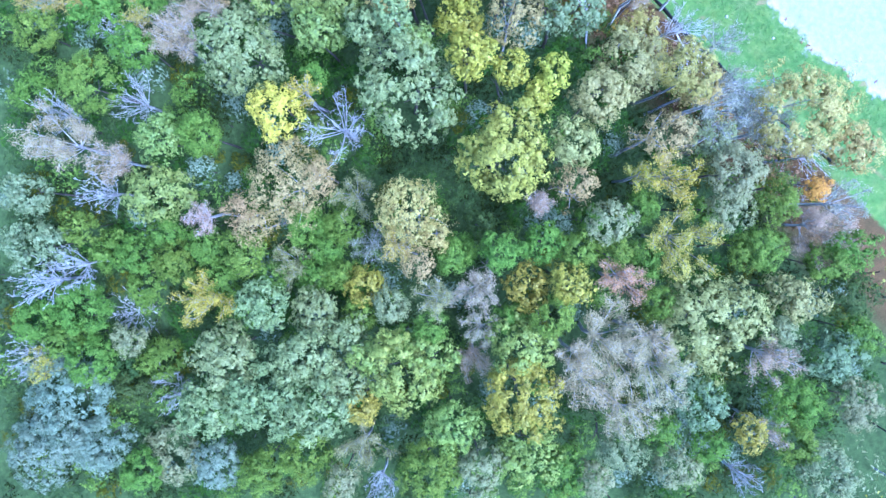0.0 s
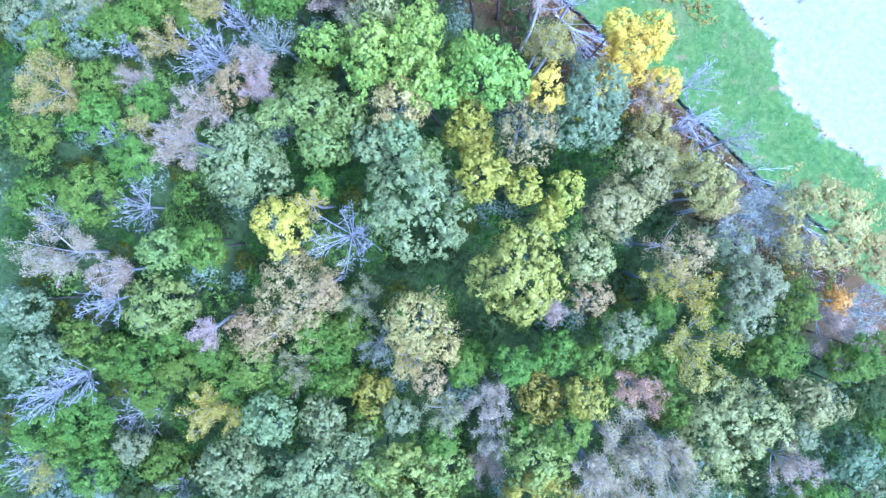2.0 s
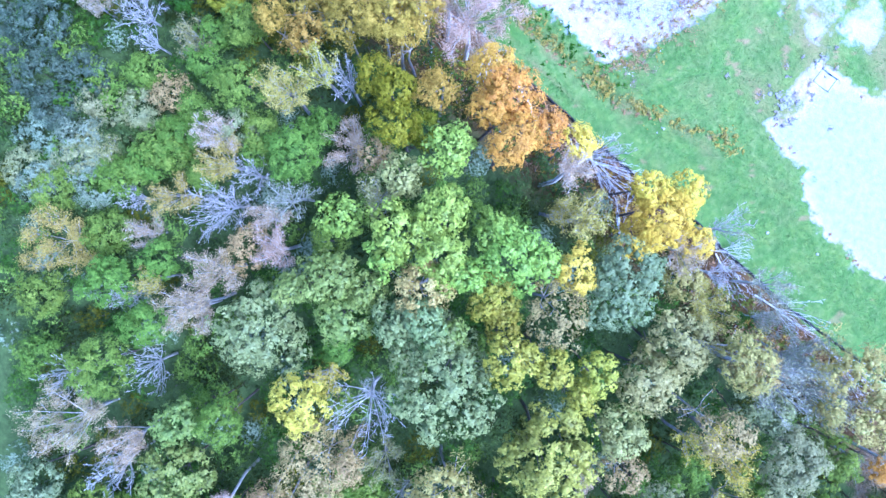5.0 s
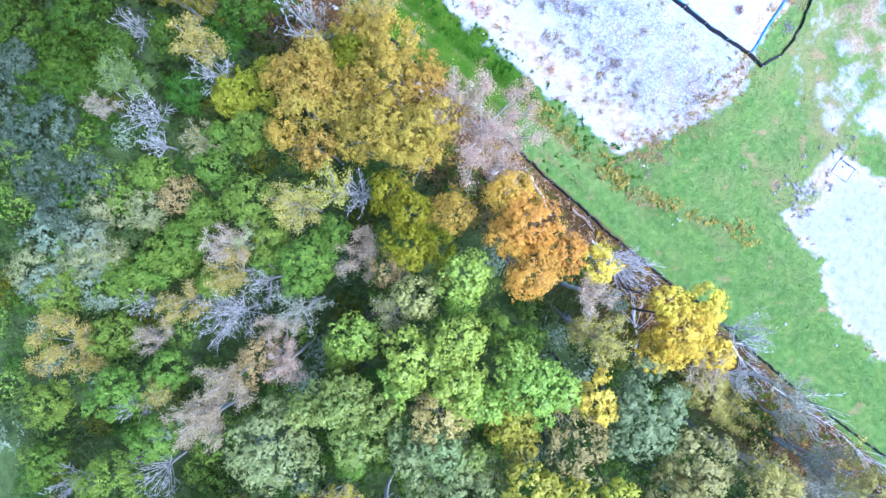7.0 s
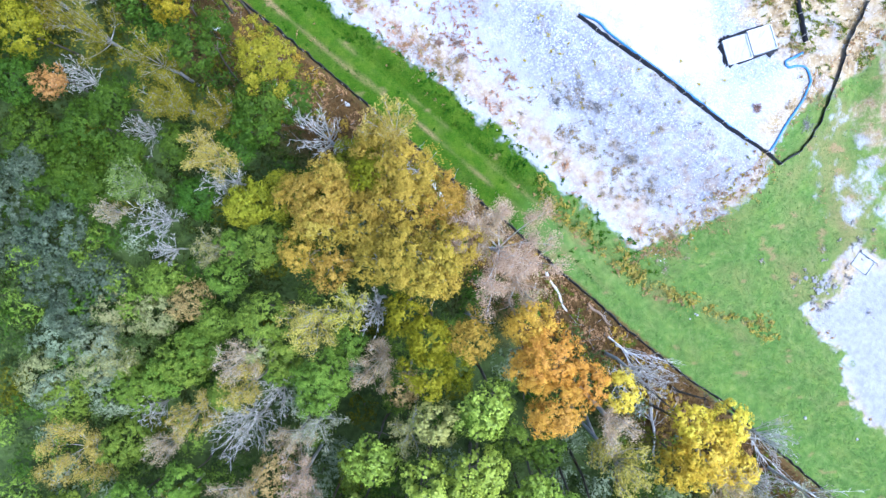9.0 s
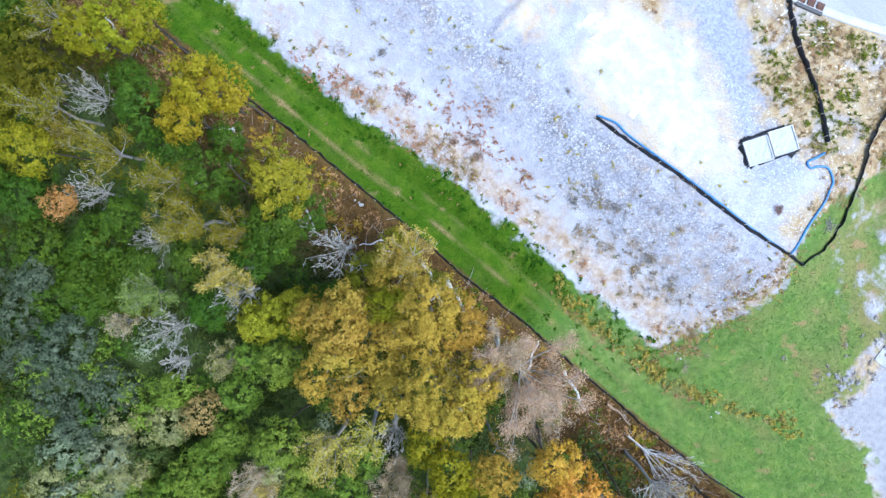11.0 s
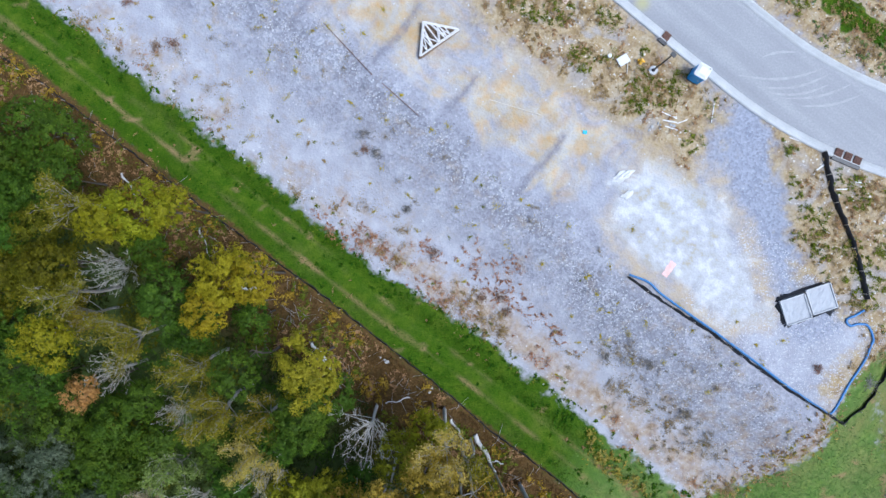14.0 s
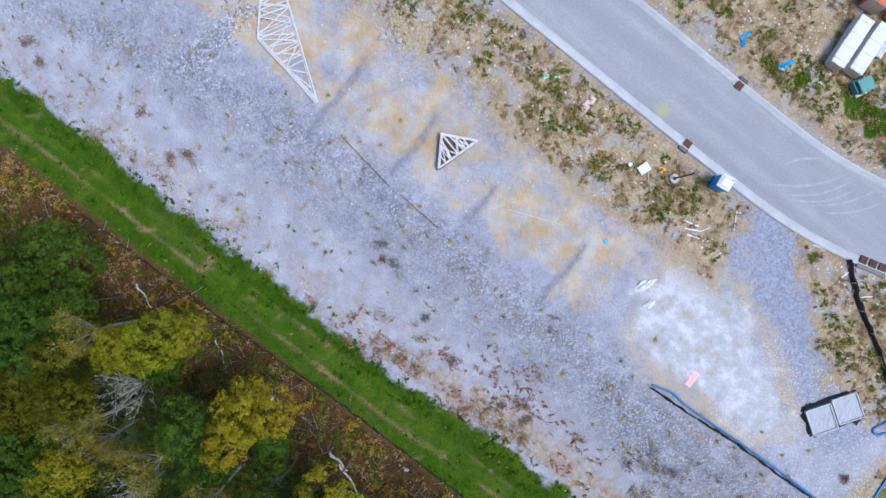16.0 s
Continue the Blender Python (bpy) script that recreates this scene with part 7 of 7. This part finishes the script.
    clumps("scrub", scatter(rng, 14000, lambda u, v: ((inside(u, v, [(-47, 82.2), (-45, 84), (-40, 88), (-28, 90), (-20, 84), (-30, 82), (-38, 81)]) > -0.5)) * 0.25), 0.34, 20, 0.2, grass_leaf, "green weeds beside stacked timber", "weeds", 55)
    # brush and leaf litter along the wood
    edge = lambda u, v: (v < 33.4) * ease(25.5, 29, v)
    p = scatter(rng, 900000, lambda u, v: edge(u, v) * (0.35 + 0.6 * rough(u, v, 1.5, 40)))
    n = len(p)
    nrm = rng.normal(0, 0.4, (n, 3)) + np.array([0, 0, 1.0])
    vl, fl = leaves(on_ground(p[:, 0], p[:, 1], 0.03 + 0.1 * rng.random(n)), nrm, 0.2, 0.14, rng)
    tagged(mesh_part("leaf_litter", vl, fl, brush_leaf), "brown fallen leaves at the edge of the wood", "leaf litter", kind="stuff")
    clumps("brush", scatter(rng, 24000, lambda u, v: edge(u, v) * 0.55 * (rough(u, v, 2.5, 41) > 0.55)), 0.5, 30, 0.2, weed_yellow, "yellow brush at the edge of the wood", "brush", 56, 0.9)
    clumps("brush", scatter(rng, 24000, lambda u, v: edge(u, v) * 0.65 * (rough(u, v, 2.8, 42) > 0.5)), 0.5, 30, 0.2, weed_green, "olive green brush at the edge of the wood", "brush", 57, 0.9)
    clumps("brush", scatter(rng, 24000, lambda u, v: edge(u, v) * 0.5 * (rough(u, v, 2.2, 43) > 0.5)), 0.5, 26, 0.2, weed_rust, "russet brush at the edge of the wood", "brush", 58, 0.9)
    # fine dead sticks
    p = scatter(rng, 16000, lambda u, v: edge(u, v) * 0.45)
    n = len(p)
    a = on_ground(p[:, 0], p[:, 1], 0.12)
    w = rng.uniform(0, 6.28, n)
    ln = rng.uniform(0.4, 1.8, n)
    b = a + np.stack([np.cos(w) * ln, np.sin(w) * ln, rng.normal(0.1, 0.15, n)], axis=1)
    vt, ft = tubes(a, b, np.full(n, 0.022), np.full(n, 0.012), 3)
    tagged(mesh_part("dead_sticks", vt, ft, PALE_BARK), "pale dead sticks lying in brush", "sticks", kind="stuff")


plants()


def strew(rng, n, u0, u1, v0, v1, density):
    """Places in one stretch of the plan, kept as often as density says."""
    u, v = rng.uniform(u0, u1, n), rng.uniform(v0, v1, n)
    keep = rng.random(n) < density(u, v)
    return u[keep], v[keep]


def stones():
    rng = np.random.default_rng(33)
    white = plain("white_stone", (0.46, 0.46, 0.48), 0.9, size=3)
    blue_grey = plain("blue_grey_stone", (0.16, 0.165, 0.195), 0.9, size=3, spread=0.3)
    band = lambda u, v: np.clip(masks(u, v)["rubble"] * 1.6, 0, 1) * rough(u, v, 1.8, 61)

    def lay(name, place, low, high, mat, label, category="gravel"):
        vt, ft = scatter_stones(*place, low + high * rng.random(len(place[0])) ** 4, rng)
        tagged(mesh_part(name, vt, ft, mat), label, category, kind="stuff")

    lay("rubble", strew(rng, 44000, -104, -13, 43, 58, band), 0.06, 0.16, STONE, "crushed grey limestone on the bank")
    lay("rubble", strew(rng, 50000, -104, -13, 43, 58, band), 0.05, 0.15, white, "crushed white limestone on the bank")
    lay("rubble", strew(rng, 44000, -104, -13, 43, 58, band), 0.06, 0.16, blue_grey, "crushed blue-grey stone on the bank")
    # a spilled strip of coarse stone running up between two lots
    strip = lambda u, v: np.exp(-((u + 85.8 - 0.13 * (v - 53)) / 1.0) ** 2)
    lay("rubble", strew(rng, 4000, -92, -80, 49, 58, strip), 0.1, 0.28, blue_grey, "coarse blue-grey stone spilled between two lots")
    lay("rubble", strew(rng, 2600, -92, -80, 49, 58, strip), 0.1, 0.25, white, "coarse white stone spilled between two lots")
    # pad at the drive and the lots
    lay("loose_stone", strew(rng, 9000, -31, -14, 54.6, 64, lambda u, v: 0.3 + 0.7 * rough(u, v, 1.5, 62)), 0.06, 0.16, white, "loose pale stones on the gravel pad", "stones")
    lay("loose_stone", strew(rng, 9000, -104, -13, 39, 66, lambda u, v: (v > grass_edge(u)) * 0.25), 0.04, 0.2, white, "loose pale stones on gravel", "stones")
    lay("loose_stone", strew(rng, 9000, -104, -13, 39, 56, lambda u, v: (v > grass_edge(u)) * (np.abs(v - grass_edge(u)) < 2.2)), 0.04, 0.2, white, "white stones along the edge of the grass", "stones")
    lay("loose_stone", strew(rng, 20000, -104, -14, 61, 92, lambda u, v: np.clip(masks(u, v)["soil"] - 0.4, 0, 1) * (masks(u, v)["grass"] < 0.4)), 0.05, 0.25, plain("pale_stone", (0.55, 0.52, 0.47), 0.9, size=3, spread=0.25), "loose stones on bare earth", "stones")
    lay("loose_stone", strew(rng, 5000, -84, -66, 60, 70, lambda u, v: np.exp(-((u + 76) / 4) ** 2 - ((v - 64.5) / 2.2) ** 2)), 0.1, 0.4, BROWN_STONE, "brown stones on a spoil heap", "stones")

stones()


# ---- shrubs on the lower lot ----
def shrub(u, v, r, mat, label, seed):
    rng = np.random.default_rng(seed)
    ob = thing("shrub", u, v, rng.uniform(0, 360), 0.0, label, "shrub", "shrubs on gravel")
    n = 60
    w, o = rng.uniform(0, 6.28, n), rng.uniform(0.3, 1.0, n)
    a = np.zeros((n, 3))
    b = np.stack([np.cos(w) * o * r, np.sin(w) * o * r * 0.8, rng.uniform(0.1, 0.55, n) * r * (1.2 - 0.6 * o)], axis=1)
    mesh_part("twig_frame", *tubes(a, b, np.full(n, 0.012), np.full(n, 0.005), 3), PALE_BARK, ob)
    k = 170
    i = rng.integers(0, n, k)
    at = b[i] * rng.uniform(0.3, 1.25, (k, 1)) + rng.normal(0, 0.1, (k, 3))
    at[:, 2] = np.maximum(at[:, 2], 0.03)
    mesh_part("foliage", *leaves(at, rng.normal(0, 0.5, (k, 3)) + np.array([0, 0, 0.8]), 0.15, 0.08, rng), mat, ob)


GREY_LEAF = leaf_material("withered_leaves", (0.12, 0.11, 0.1), (0.2, 0.185, 0.17), (0.28, 0.26, 0.24), 0.25)
RUST_LEAF = leaf_material("russet_leaves", (0.12, 0.065, 0.04), (0.23, 0.125, 0.075), (0.33, 0.2, 0.12), 0.15)
for k_, (u_, v_, r_, kind_) in enumerate(((-63.3, 48.4, 1.0, 0), (-61.3, 47.6, 0.8, 0), (-62.4, 47.3, 0.6, 1), (-87.8, 44.2, 0.75, 1), (-82.3, 43.8, 0.8, 1), (-83.4, 42.6, 0.6, 1), (-29.2, 48.2, 0.9, 0), (-32.5, 46.2, 0.7, 0), (-23.3, 46.7, 0.8, 0), (-51.5, 43.7, 0.8, 1), (-44.0, 44.4, 0.9, 1), (-42.6, 43.6, 0.7, 1), (-45.3, 43.2, 0.6, 1), (-99.5, 43, 1.0, 1), (-97.5, 42.2, 0.8, 1), (-56.0, 45.4, 0.5, 0), (-17.5, 57.4, 0.6, 1), (-12.6, 59.5, 0.9, 0))):
    shrub(u_, v_, r_, RUST_LEAF if kind_ else GREY_LEAF, "russet withered shrub on gravel" if kind_ else "dark grey withered shrub on gravel", 300 + k_)
